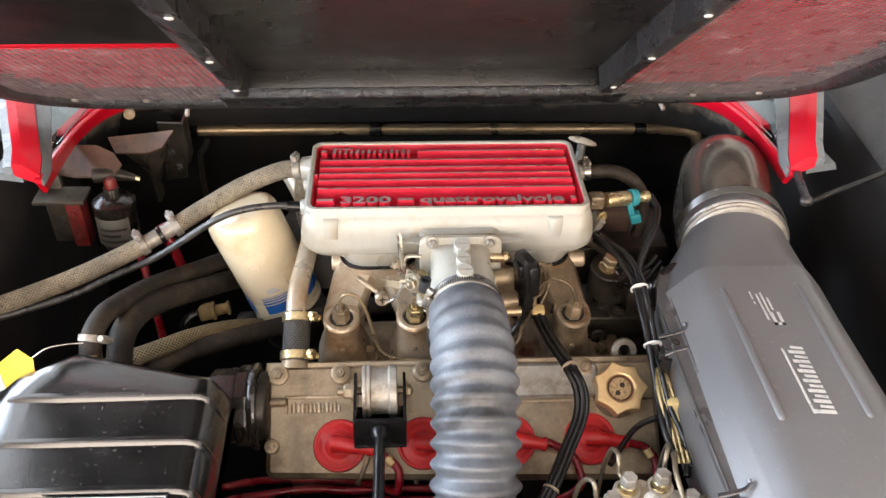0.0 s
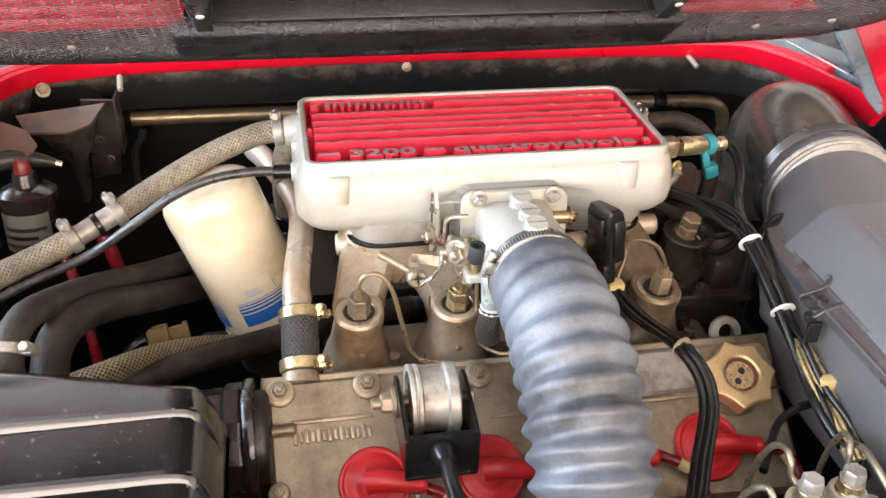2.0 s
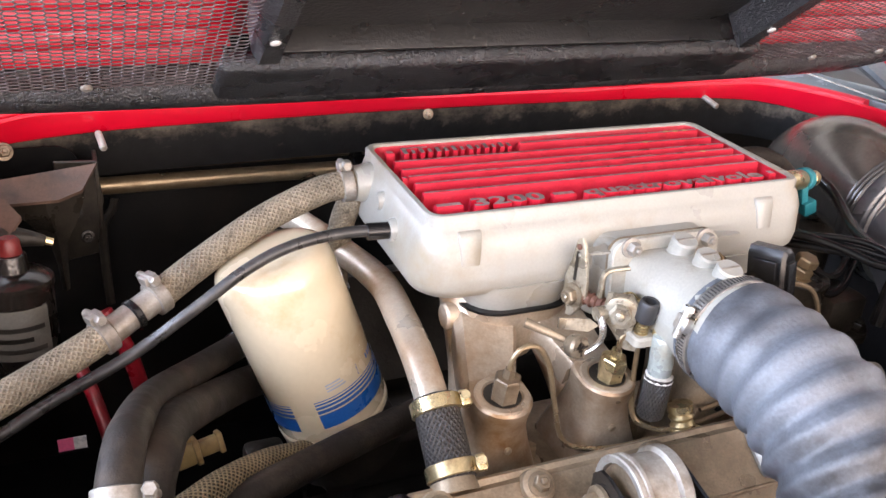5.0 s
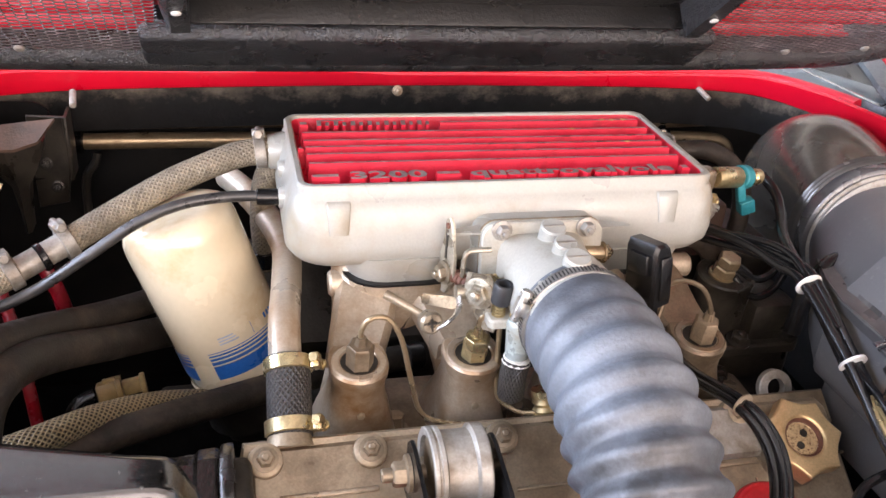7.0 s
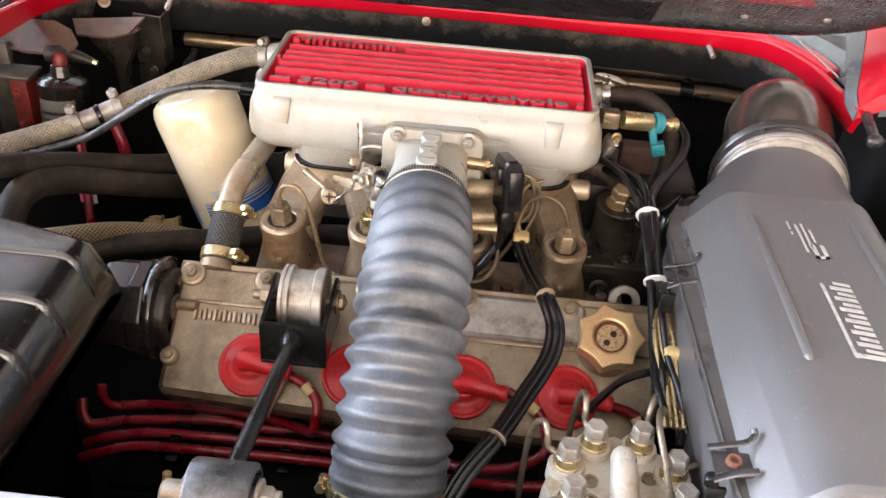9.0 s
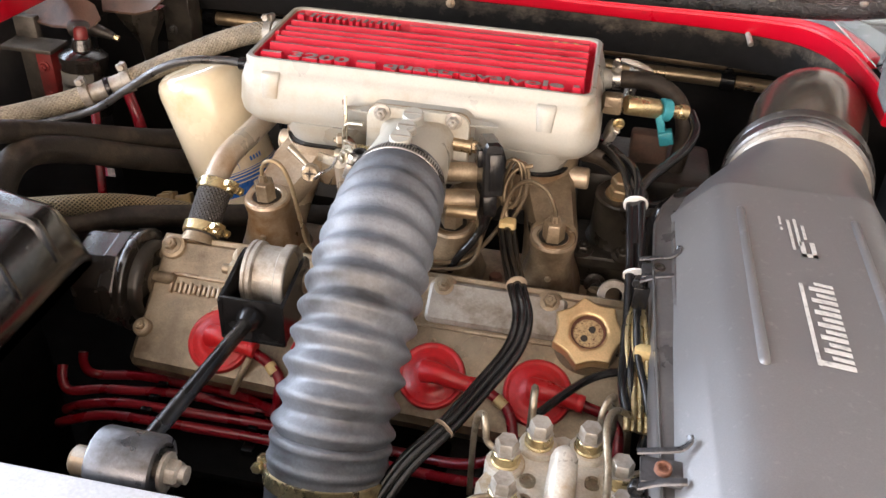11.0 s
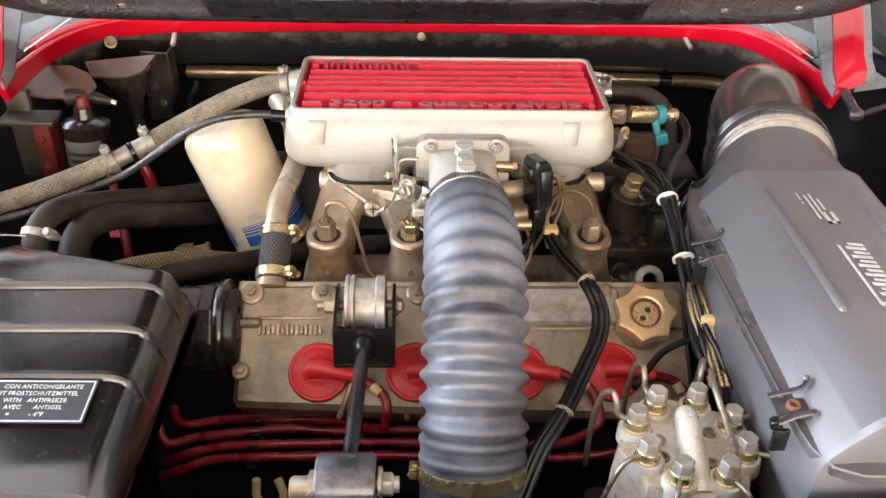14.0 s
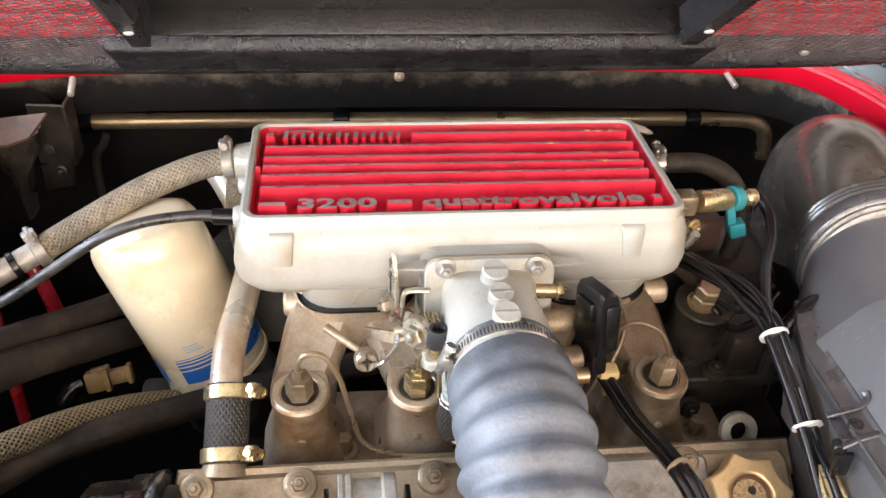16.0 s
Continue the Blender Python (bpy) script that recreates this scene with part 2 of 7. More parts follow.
SLOT = mat("band_slot_grey", (0.10, 0.095, 0.09), 0.5, 0.5, bump=0.0)
# Pink-grey base and pale patches put reflected light into the black mesh.
MESH = mat("mesh_with_painted_sheen", (0.125, 0.102, 0.102), 0.36, 0.3, bump=0.2, dirt=(0.36, 0.30, 0.30), amount=0.26, dscale=40)
# Near-zero black: the deep bay's darkness is put into this colour.
BAY = mat("bay_shade_black", (0.0022, 0.0021, 0.002), 0.75, var=0.3, bump=0.3, bscale=150, dirt=(0.008, 0.007, 0.006), amount=0.25, dscale=12, spec=0.08)
BAY_GREY = mat("grey_black_panel", (0.034, 0.034, 0.036), 0.46, var=0.3, scale=8, bump=0.3, bscale=250, dirt=(0.06, 0.056, 0.052), amount=0.35, dscale=10)
# Lifted grey with pale patches stands in for the black hose's sheen.
GREY_HOSE = mat("grey_sheen_hose", (0.030, 0.029, 0.028), 0.34, var=0.3, scale=40, bump=0.1, bscale=300, dirt=(0.085, 0.08, 0.072), amount=0.32, dscale=50, spec=0.6)
RED_RUBBER = mat("red_rubber", (0.52, 0.016, 0.018), 0.38, var=0.1, bump=0.1, bscale=300, dirt=(0.30, 0.01, 0.012), amount=0.2)
RED_LEAD = mat("red_silicone_lead", (0.22, 0.007, 0.013), 0.30, var=0.15, bump=0.05, dirt=(0.09, 0.008, 0.010), amount=0.3)
RED_PLASTIC = mat("red_plastic", (0.17, 0.016, 0.014), 0.5, bump=0.1, dirt=(0.05, 0.018, 0.015), amount=0.45)
TEAL = mat("teal_plastic", (0.012, 0.21, 0.25), 0.45, var=0.1, bump=0.1)
WHITE_PLASTIC = mat("white_nylon", (0.72, 0.71, 0.68), 0.5, bump=0.05)
CREAM = mat("cream_sleeve", (0.58, 0.43, 0.20), 0.5, bump=0.1)
YELLOW = mat("yellow_tag", (0.80, 0.50, 0.02), 0.5, bump=0.05)
WHITE_INK = mat("white_print", (0.52, 0.52, 0.50), 0.55, var=0.1, bump=0.1, dirt=(0.25, 0.25, 0.25), amount=0.25, dscale=150)
BLACK_INK = mat("black_print", (0.02, 0.02, 0.02), 0.5, bump=0.0)
STEEL_DARK = mat("dark_bare_steel", (0.11, 0.112, 0.12), 0.34, 0.7, var=0.2, scale=60, bump=0.15, bscale=500, dirt=(0.05, 0.045, 0.04), amount=0.35, dscale=50)
SEAL = mat("glossy_grey_seal", (0.16, 0.18, 0.19), 0.22, var=0.15, scale=20, bump=0.05, bscale=300, spec=0.7)
COLLAR = mat("smooth_grey_cuff", (0.15, 0.147, 0.145), 0.26, 0.35, var=0.2, scale=30, bump=0.08, dirt=(0.09, 0.085, 0.08), amount=0.25, dscale=60, spec=1.0, rvar=0.06)
COLLAR_DARK = mat("dark_rubber_ridge", (0.050, 0.047, 0.044), 0.22, 0.2, var=0.2, scale=30, bump=0.08, spec=0.9, rvar=0.06)
CASE_RIM = mat("worn_case_rim", (0.066, 0.063, 0.062), 0.36, var=0.2, bump=0.1, dirt=(0.13, 0.125, 0.12), amount=0.2, dscale=60, spec=0.7)
ALLOY_DULL = mat("dull_alloy", (0.36, 0.335, 0.295), 0.45, 0.4, var=0.2, scale=50, bump=0.2, bscale=500, dirt=(0.17, 0.135, 0.10), amount=0.42, dscale=40)
ALLOY_GREASY = mat("greasy_alloy_bracket", (0.085, 0.075, 0.062), 0.45, 0.4, var=0.3, scale=40, bump=0.2, bscale=400, dirt=(0.03, 0.026, 0.022), amount=0.45, dscale=30)
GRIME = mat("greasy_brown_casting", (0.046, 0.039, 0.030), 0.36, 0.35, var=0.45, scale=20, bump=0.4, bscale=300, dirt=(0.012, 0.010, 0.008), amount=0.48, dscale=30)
CAP_FLOOR = mat("speckled_cap_floor", (0.55, 0.40, 0.22), 0.5, 0.5, var=0.15, scale=60, bump=0.3, bscale=900, dirt=(0.10, 0.045, 0.02), amount=0.4, dscale=420)
FD_PALE = mat("pale_alloy_casting", (0.58, 0.545, 0.475), 0.40, 0.25, var=0.16, scale=40, bump=0.25, bscale=600, dirt=(0.38, 0.27, 0.15), amount=0.42, dscale=36)
SEAL_PALE = mat("pale_blue_grey_zinc", (0.42, 0.47, 0.45), 0.35, 0.3, var=0.12, bump=0.1, dirt=(0.30, 0.27, 0.20), amount=0.25, dscale=40)
GOLD_PLASTIC = mat("dull_yellow_nylon", (0.36, 0.245, 0.10), 0.42, var=0.2, bump=0.15, dirt=(0.12, 0.075, 0.035), amount=0.42, dscale=50)
PLASTER = mat("pale_plaster", (0.70, 0.67, 0.61), 0.85, var=0.06, scale=2, bump=0.2, bscale=60, depth=0.003)
LINKAGE = mat("tarnished_linkage_steel", (0.33, 0.275, 0.20), 0.38, 0.65, var=0.25, scale=70, bump=0.2, bscale=500, dirt=(0.10, 0.07, 0.045), amount=0.45, dscale=70)
PINK = mat("pink_tag", (0.72, 0.12, 0.24), 0.5, bump=0.0)
BROWN_SHEET = mat("brown_heat_shield", (0.105, 0.060, 0.042), 0.68, 0.1, var=0.3, bump=0.4, dirt=(0.030, 0.020, 0.015), amount=0.5, dscale=22)
SILL = mat("pale_grey_sill", (0.42, 0.43, 0.45), 0.4, var=0.08, bump=0.1)
GLASS = bpy.data.materials.new("glass")
GLASS.use_nodes = True
gb = GLASS.node_tree.nodes["Principled BSDF"]
gb.inputs["Transmission Weight"].default_value, gb.inputs["Roughness"].default_value = 1.0, 0.03
gb.inputs["Base Color"].default_value = (0.75, 0.8, 0.8, 1)

# ---- building helpers ----
ORIGIN = {}
EYE4 = Matrix.Identity(4)


def thing(name, at, label, category, group="", kind=""):
    ob = new(name)
    ob.empty_display_size = 0.02
    ob.location = at
    ORIGIN[ob] = Vector(at)
    return tagged(ob, label, category, group, kind)


def mesh_of(name, bm, material, at=(0, 0, 0), sharp=38):
    me = bpy.data.meshes.new(name)
    bmesh.ops.translate(bm, verts=bm.verts, vec=-Vector(at))
    bmesh.ops.recalc_face_normals(bm, faces=bm.faces)
    bm.to_mesh(me)
    bm.free()
    for m in material if isinstance(material, (list, tuple)) else [material]:
        me.materials.append(m)
    me.polygons.foreach_set("use_smooth", [True] * len(me.polygons))
    me.set_sharp_from_angle(angle=radians(sharp))
    return me


def part(name, bm, material, parent, label="", sharp=38):
    """One mesh under a thing or a part; bm is in world coordinates."""
    at = ORIGIN[parent]
    ob = new(name, mesh_of(name, bm, material, at, sharp))
    ob.parent = parent
    ORIGIN[ob] = at
    return tagged(ob, label)


def solo(name, bm, material, label, category, group="", kind="", at=(0, 0, 0), sharp=38):
    ob = new(name, mesh_of(name, bm, material, at, sharp))
    ob.location = at
    ORIGIN[ob] = Vector(at)
    return tagged(ob, label, category, group, kind)


def axes(o, x, y):
    """A matrix with origin o, x along x, y near y."""
    x = Vector(x).normalized()
    z = x.cross(Vector(y)).normalized()
    y = z.cross(x)
    return Matrix(((x.x, y.x, z.x, o[0]), (x.y, y.y, z.y, o[1]), (x.z, y.z, z.z, o[2]), (0, 0, 0, 1)))


def along(p, d, up=(0, 0, 1)):
    """A matrix at p with z along d."""
    d = Vector(d).normalized()
    up = Vector(up)
    if abs(d.dot(up)) > 0.97:
        up = Vector((0, 1, 0))
    x = up.cross(d).normalized()
    y = d.cross(x)
    return Matrix(((x.x, y.x, d.x, p[0]), (x.y, y.y, d.y, p[1]), (x.z, y.z, d.z, p[2]), (0, 0, 0, 1)))


def BM():
    return bmesh.new()


def box(bm, c, s, bev=0.0, M=EYE4, seg=2):
    made = bmesh.ops.create_cube(bm, size=1, matrix=M @ Matrix.Translation(c) @ Matrix.Diagonal((*s, 1)))["verts"]
    if bev:
        edges = list({e for v in made for e in v.link_edges})
        bmesh.ops.bevel(bm, geom=edges, offset=bev, segments=seg, affect="EDGES", profile=0.5)
    return bm


def rings(bm, loops, cap=True, closed=True, uv=None):
    """Skins a list of equal loops of points."""
    rows = [[bm.verts.new(p) for p in loop] for loop in loops]
    n = len(rows[0])
    for a, b in zip(rows, rows[1:]):
        for i in range(n if closed else n - 1):
            j = (i + 1) % n
            bm.faces.new((a[i], a[j], b[j], b[i]))
    if cap and closed:
        bm.faces.new(rows[0][::-1])
        bm.faces.new(rows[-1])
    return rows


def lathe(bm, prof, M=EYE4, n=24, cap=True, lobes=0, depth=0.0):
    loops = []
    for r, h in prof:
        loops.append([M @ Vector(((r + depth * (r > 0.01) * math.cos(lobes * a)) * math.cos(a), (r + depth * (r > 0.01) * math.cos(lobes * a)) * math.sin(a), h))
                      for a in (math.tau * i / n for i in range(n))])
    rings(bm, loops, cap)
    return bm


def cyl(bm, p0, p1, r0, r1=None, n=16, bev=0.0):
    r1 = r0 if r1 is None else r1
    d = Vector(p1) - Vector(p0)
    h = d.length
    prof = [(r0, 0), (r1, h)] if not bev else [(r0 - bev, 0), (r0, bev), (r1, h - bev), (r1 - bev, h)]
    return lathe(bm, prof, along(p0, d), n)


def spline(pts, sub=8):
    P = [Vector(p) for p in pts]
    if len(P) == 2:
        return [P[0].lerp(P[1], i / sub) for i in range(sub + 1)]
    P = [2 * P[0] - P[1]] + P + [2 * P[-1] - P[-2]]
    out = []
    for i in range(1, len(P) - 2):
        a, b, c, d = P[i - 1:i + 3]
        for k in range(sub):
            t = k / sub
            out.append(0.5 * (2 * b + (c - a) * t + (2 * a - 5 * b + 4 * c - d) * t * t + (3 * b - a - 3 * c + d) * t ** 3))
    out.append(P[-2])
    return out


def sweep(bm, pts, r, n=10, sub=8, cap=True, smooth=True, ends=None, squash=1.0):
    """A tube along a smooth line. r: a radius, or a function of the length run (metres) and the whole length."""
    path = spline(pts, sub) if smooth else [Vector(p) for p in pts]
    if callable(r):
        total = sum((b - a).length for a, b in zip(path, path[1:]))
        count = max(2, int(total / ends)) if ends else len(path)
        fine, run, k, acc = [], 0.0, 0, 0.0
        for i in range(count + 1):
            want = total * i / count
            while k < len(path) - 2 and acc + (path[k + 1] - path[k]).length < want:
                acc += (path[k + 1] - path[k]).length
                k += 1
            seg = (path[k + 1] - path[k]).length
            fine.append(path[k].lerp(path[k + 1], min(1, max(0, (want - acc) / seg))))
        path = fine
    T = [(path[min(i + 1, len(path) - 1)] - path[max(i - 1, 0)]).normalized() for i in range(len(path))]
    ref = Vector((0, 0, 1)) if abs(T[0].z) < 0.9 else Vector((1, 0, 0))
    u = T[0].cross(ref).normalized()
    loops, run, lengths = [], 0.0, []
    total = sum((b - a).length for a, b in zip(path, path[1:]))
    for i, p in enumerate(path):
        if i:
            u = (u - T[i] * u.dot(T[i])).normalized()
            run += (p - path[i - 1]).length
        v = T[i].cross(u)
        rad = r(run, total) if callable(r) else r
        lengths.append(run)
        loops.append([p + (u * math.cos(a) + v * math.sin(a) * squash) * rad for a in (math.tau * k / n for k in range(n))])
    layer = bm.loops.layers.uv.verify()
    rows = [[bm.verts.new(p) for p in loop] for loop in loops]
    for i in range(len(rows) - 1):
        for k in range(n):
            j = (k + 1) % n
            f = bm.faces.new((rows[i][k], rows[i][j], rows[i + 1][j], rows[i + 1][k]))
            for lp, uvw in zip(f.loops, ((k / n, lengths[i]), ((k + 1) / n, lengths[i]), ((k + 1) / n, lengths[i + 1]), (k / n, lengths[i + 1]))):
                lp[layer].uv = uvw
    if cap:
        bm.faces.new(rows[0][::-1])
        bm.faces.new(rows[-1])
    return bm


def prism(bm, poly, h0, h1, M=EYE4, bev=0.0):
    """A flat outline (local x, y) between two heights, with a chamfered top edge."""
    c = Vector((sum(p[0] for p in poly) / len(poly), sum(p[1] for p in poly) / len(poly)))
    loops = [[M @ Vector((p[0], p[1], h0)) for p in poly]]
    if bev:
        loops.append([M @ Vector((p[0], p[1], h1 - bev)) for p in poly])
        ins = []
        m = len(poly)
        for i, p in enumerate(poly):
            a, b = Vector(poly[i - 1]), Vector(poly[(i + 1) % m])
            q = Vector(p)
            d1, d2 = (q - a).normalized(), (b - q).normalized()
            nrm = Vector((-(d1.y + d2.y), d1.x + d2.x))
            nrm = nrm.normalized() if nrm.length > 1e-6 else (c - q).normalized()
            ins.append(q + nrm * bev)
        loops.append([M @ Vector((p[0], p[1], h1)) for p in ins])
    else:
        loops.append([M @ Vector((p[0], p[1], h1)) for p in poly])
    rings(bm, loops)
    return bm


def rounded(x0, y0, x1, y1, r, n=5):
    """Counter-clockwise outline of a rectangle with round corners."""
    out = []
    for cx, cy, a0 in ((x1 - r, y1 - r, 0), (x0 + r, y1 - r, 90), (x0 + r, y0 + r, 180), (x1 - r, y0 + r, 270)):
        for i in range(n + 1):
            a = radians(a0 + 90 * i / n)
            out.append((cx + r * math.cos(a), cy + r * math.sin(a)))
    return out


def bolt(bm, p, d, r=0.006, h=0.006, washer=True):
    """A hexagon head on a washer."""
    M = along(p, d)
    if washer:
        lathe(bm, [(r * 1.45, 0), (r * 1.45, h * 0.22), (r * 1.2, h * 0.28)], M, 14)
    lathe(bm, [(r, h * 0.2), (r, h * 0.85), (r * 0.82, h)], M, 6)
    lathe(bm, [(r * 0.45, h * 0.9), (r * 0.45, h * 1.25), (r * 0.3, h * 1.35)], M, 8)
    return bm


def band(bm, p, d, r, w=0.009, tail=True, side=(1, 0, 0)):
    """A worm-drive band round a hose, with its screw housing."""
    M = along(p, d, side)
    lathe(bm, [(r + 0.0006, -w / 2), (r + 0.0016, -w / 2 + 0.0006), (r + 0.0016, w / 2 - 0.0006), (r + 0.0006, w / 2)], M, 28)
    if tail:
        box(bm, (0, r + 0.0045, 0), (0.011, 0.007, w * 1.1), 0.0012, M)
        cyl(bm, M @ Vector((-0.011, r + 0.0055, 0)), M @ Vector((0.012, r + 0.0055, 0)), 0.0032, n=10)
        lathe(bm, [(0.0045, 0), (0.0045, 0.003), (0.0035, 0.0042)], along(M @ Vector((0.009, r + 0.0055, 0)), M.to_3x3() @ Vector((1, 0, 0))), 6)
    return bm


def letters(body, size, M, depth=0.001, width=1.0, spacing=1.0, bold=0.0):
    """Raised lettering as a bmesh, its left foot at M's origin."""
    cu = bpy.data.curves.new("lettering", "FONT")
    cu.body, cu.size, cu.extrude, cu.space_character, cu.offset = body, size, depth / 2, spacing, bold
    cu.resolution_u = 2
    ob = new("lettering", cu)
    me = bpy.data.meshes.new_from_object(ob.evaluated_get(bpy.context.evaluated_depsgraph_get()))
    bpy.data.objects.remove(ob)
    bm = BM()
    bm.from_mesh(me)
    bpy.data.meshes.remove(me)
    bmesh.ops.transform(bm, matrix=M @ Matrix.Translation((0, 0, depth / 2)) @ Matrix.Diagonal((width, 1, 1, 1)), verts=bm.verts)
    return bm


def tint(bm, d, index=1, limit=0.8):
    """Gives the faces that look along d the second material."""
    bm.normal_update()
    for f in bm.faces:
        if f.normal.dot(Vector(d)) > limit:
            f.material_index = index
    return bm

# ---- ground and car body ----
bm = BM()
box(bm, (0, 0, -0.05), (60, 60, 0.1))
solo("ground", bm, CONCRETE, "grey concrete floor under the car", "floor", kind="structure")

# unseen added garage shapes light: wide openings over low walls, west and behind camera
bm = BM()
box(bm, (2.6, 1.2, 1.31), (0.2, 7.2, 2.62))
solo("wall_east", bm, PLASTER, "unseen plain pale rendered wall, added beside the car to bounce light", "wall", kind="structure")
bm = BM()
box(bm, (0.1, 4.72, 1.31), (4.8, 0.2, 2.62))
solo("wall_north", bm, PLASTER, "unseen plain pale plastered wall, added in front of the car", "wall", kind="structure")
bm = BM()
for c, d in (((-2.4, 1.2, 2.5), (0.2, 7.2, 0.24)), ((-2.4, -1.85, 1.19), (0.2, 1.1, 2.38)), ((-2.4, 4.45, 1.19), (0.2, 0.7, 2.38)), ((-2.4, 1.4, 0.39), (0.2, 5.4, 0.78))):
    box(bm, c, d)
solo("wall_west", bm, PLASTER, "unseen plain pale wall with a wide opening, added to shape light", "wall", kind="structure")
bm = BM()
for c, d in (((0.1, -2.4, 2.5), (4.8, 0.2, 0.24)), ((-2.05, -2.4, 1.19), (0.5, 0.2, 2.38)), ((2.35, -2.4, 1.19), (0.3, 0.2, 2.38)), ((0.2, -2.4, 0.42), (4.0, 0.2, 0.84))):
    box(bm, c, d)
solo("wall_south", bm, PLASTER, "unseen plain pale wall with a wide opening, added behind the camera", "wall", kind="structure")
bm = BM()
box(bm, (0.1, 1.2, 2.68), (5.2, 7.4, 0.12))
solo("ceiling", bm, PLASTER, "unseen plain pale plastered ceiling, added to close off the sky", "ceiling", kind="structure")

body = thing("car", (0.05, 1.2, 0.35), "red car with its black engine bay open", "car")
bm = BM()
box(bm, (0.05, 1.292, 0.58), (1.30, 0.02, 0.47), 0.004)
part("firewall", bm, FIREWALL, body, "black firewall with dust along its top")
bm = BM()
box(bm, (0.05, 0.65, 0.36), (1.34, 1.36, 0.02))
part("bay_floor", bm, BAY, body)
for x0, name in ((-0.54, "inner_wing"), (0.66, "inner_wing")):
    bm = BM()
    s = 1 if x0 > 0 else -1
    prism(bm, [(-0.03, 0.37), (1.30, 0.37), (1.30, 0.80), (1.2, 0.80), (0.95, 0.85), (0.3, 0.80), (-0.03, 0.78)], 0, 0.02 * s,
          axes((x0, 0, 0), (0, 1, 0), (0, 0, 1)))
    part(name, bm, BAY_GREY, body)
bm = BM()
box(bm, (0.04, -0.02, 0.56), (1.34, 0.02, 0.42))
box(bm, (0.04, 0.197, 0.765), (1.34, 0.412, 0.012), 0.004)
part("rear_sill", bm, SILL, body, "pale grey rear edge of the bay")
# red lip round the opening
HALF = (((0.0375, 1.205, 0.818), (0.0375, 1.205, 0.830)), ((0.12, 1.205, 0.818), (0.12, 1.205, 0.830)), ((0.24, 1.204, 0.817), (0.24, 1.204, 0.829)), ((0.33, 1.203, 0.816), (0.33, 1.203, 0.830)),
        ((0.39, 1.200, 0.815), (0.392, 1.199, 0.831)), ((0.435, 1.190, 0.815), (0.437, 1.187, 0.834)), ((0.468, 1.175, 0.816), (0.470, 1.168, 0.838)), ((0.490, 1.152, 0.8165), (0.489, 1.138, 0.841)),
        ((0.503, 1.125, 0.817), (0.498, 1.108, 0.8435)), ((0.512, 1.09, 0.818), (0.505, 1.072, 0.8465)), ((0.517, 1.05, 0.819), (0.509, 1.03, 0.849)), ((0.519, 0.95, 0.821), (0.514, 0.927, 0.855)))
STATIONS = [((0.075 - l[0], l[1], l[2]), (0.075 - u[0], u[1], u[2] + 0.004 * (0.1 < l[0] < 0.45))) for l, u in HALF[:0:-1]] + list(HALF)


lows, ups = spline([q[0] for q in STATIONS], 4), spline([q[1] for q in STATIONS], 4)


def lip_skin(offsets, lo=0, hi=None):
    """A ribbon along the opening: offsets are (lower or upper edge, outward, up)."""
    bm = BM()
    loops = []
    for i in range(lo, hi or len(lows)):
        t = lows[min(i + 1, len(lows) - 1)] - lows[max(i - 1, 0)]
        o = Vector((-t.y, t.x, 0)).normalized()
        loops.append([(ups[i] if top else lows[i]) + o * a + Vector((0, 0, h)) for top, a, h in offsets])
    rings(bm, loops)
    return bm


part("opening_lip", lip_skin(((0, 0.006, -0.003), (0, 0.001, -0.002), (0, -0.001, 0.001), (1, -0.001, -0.001), (1, 0.001, 0.001), (1, 0.006, 0.0), (1, 0.007, -0.006))), RED_PAINT, body, "glossy red lip round the opening")
part("firewall_upper_strip", lip_skin(((0, 0.003, -0.003), (0, 0.006, -0.030), (0, 0.012, -0.052), (0, 0.018, -0.052), (0, 0.012, -0.003)), 9, len(lows) - 9), DUSTY, body, "black strip below the lip with ragged dust")
part("outer_lip", lip_skin(((1, 0.007, -0.008), (1, 0.008, 0.001), (1, 0.011, 0.0035), (1, 0.017, 0.004), (1, 0.020, -0.006)), 5, len(lows) - 5), RED_PAINT, body, "glossy red outer lip")
part("rubber_seal", lip_skin(((1, 0.020, -0.006), (1, 0.0205, 0.003), (1, 0.030, 0.006), (1, 0.055, 0.010), (1, 0.060, 0.0))), SEAL, body, "glossy grey window seal")
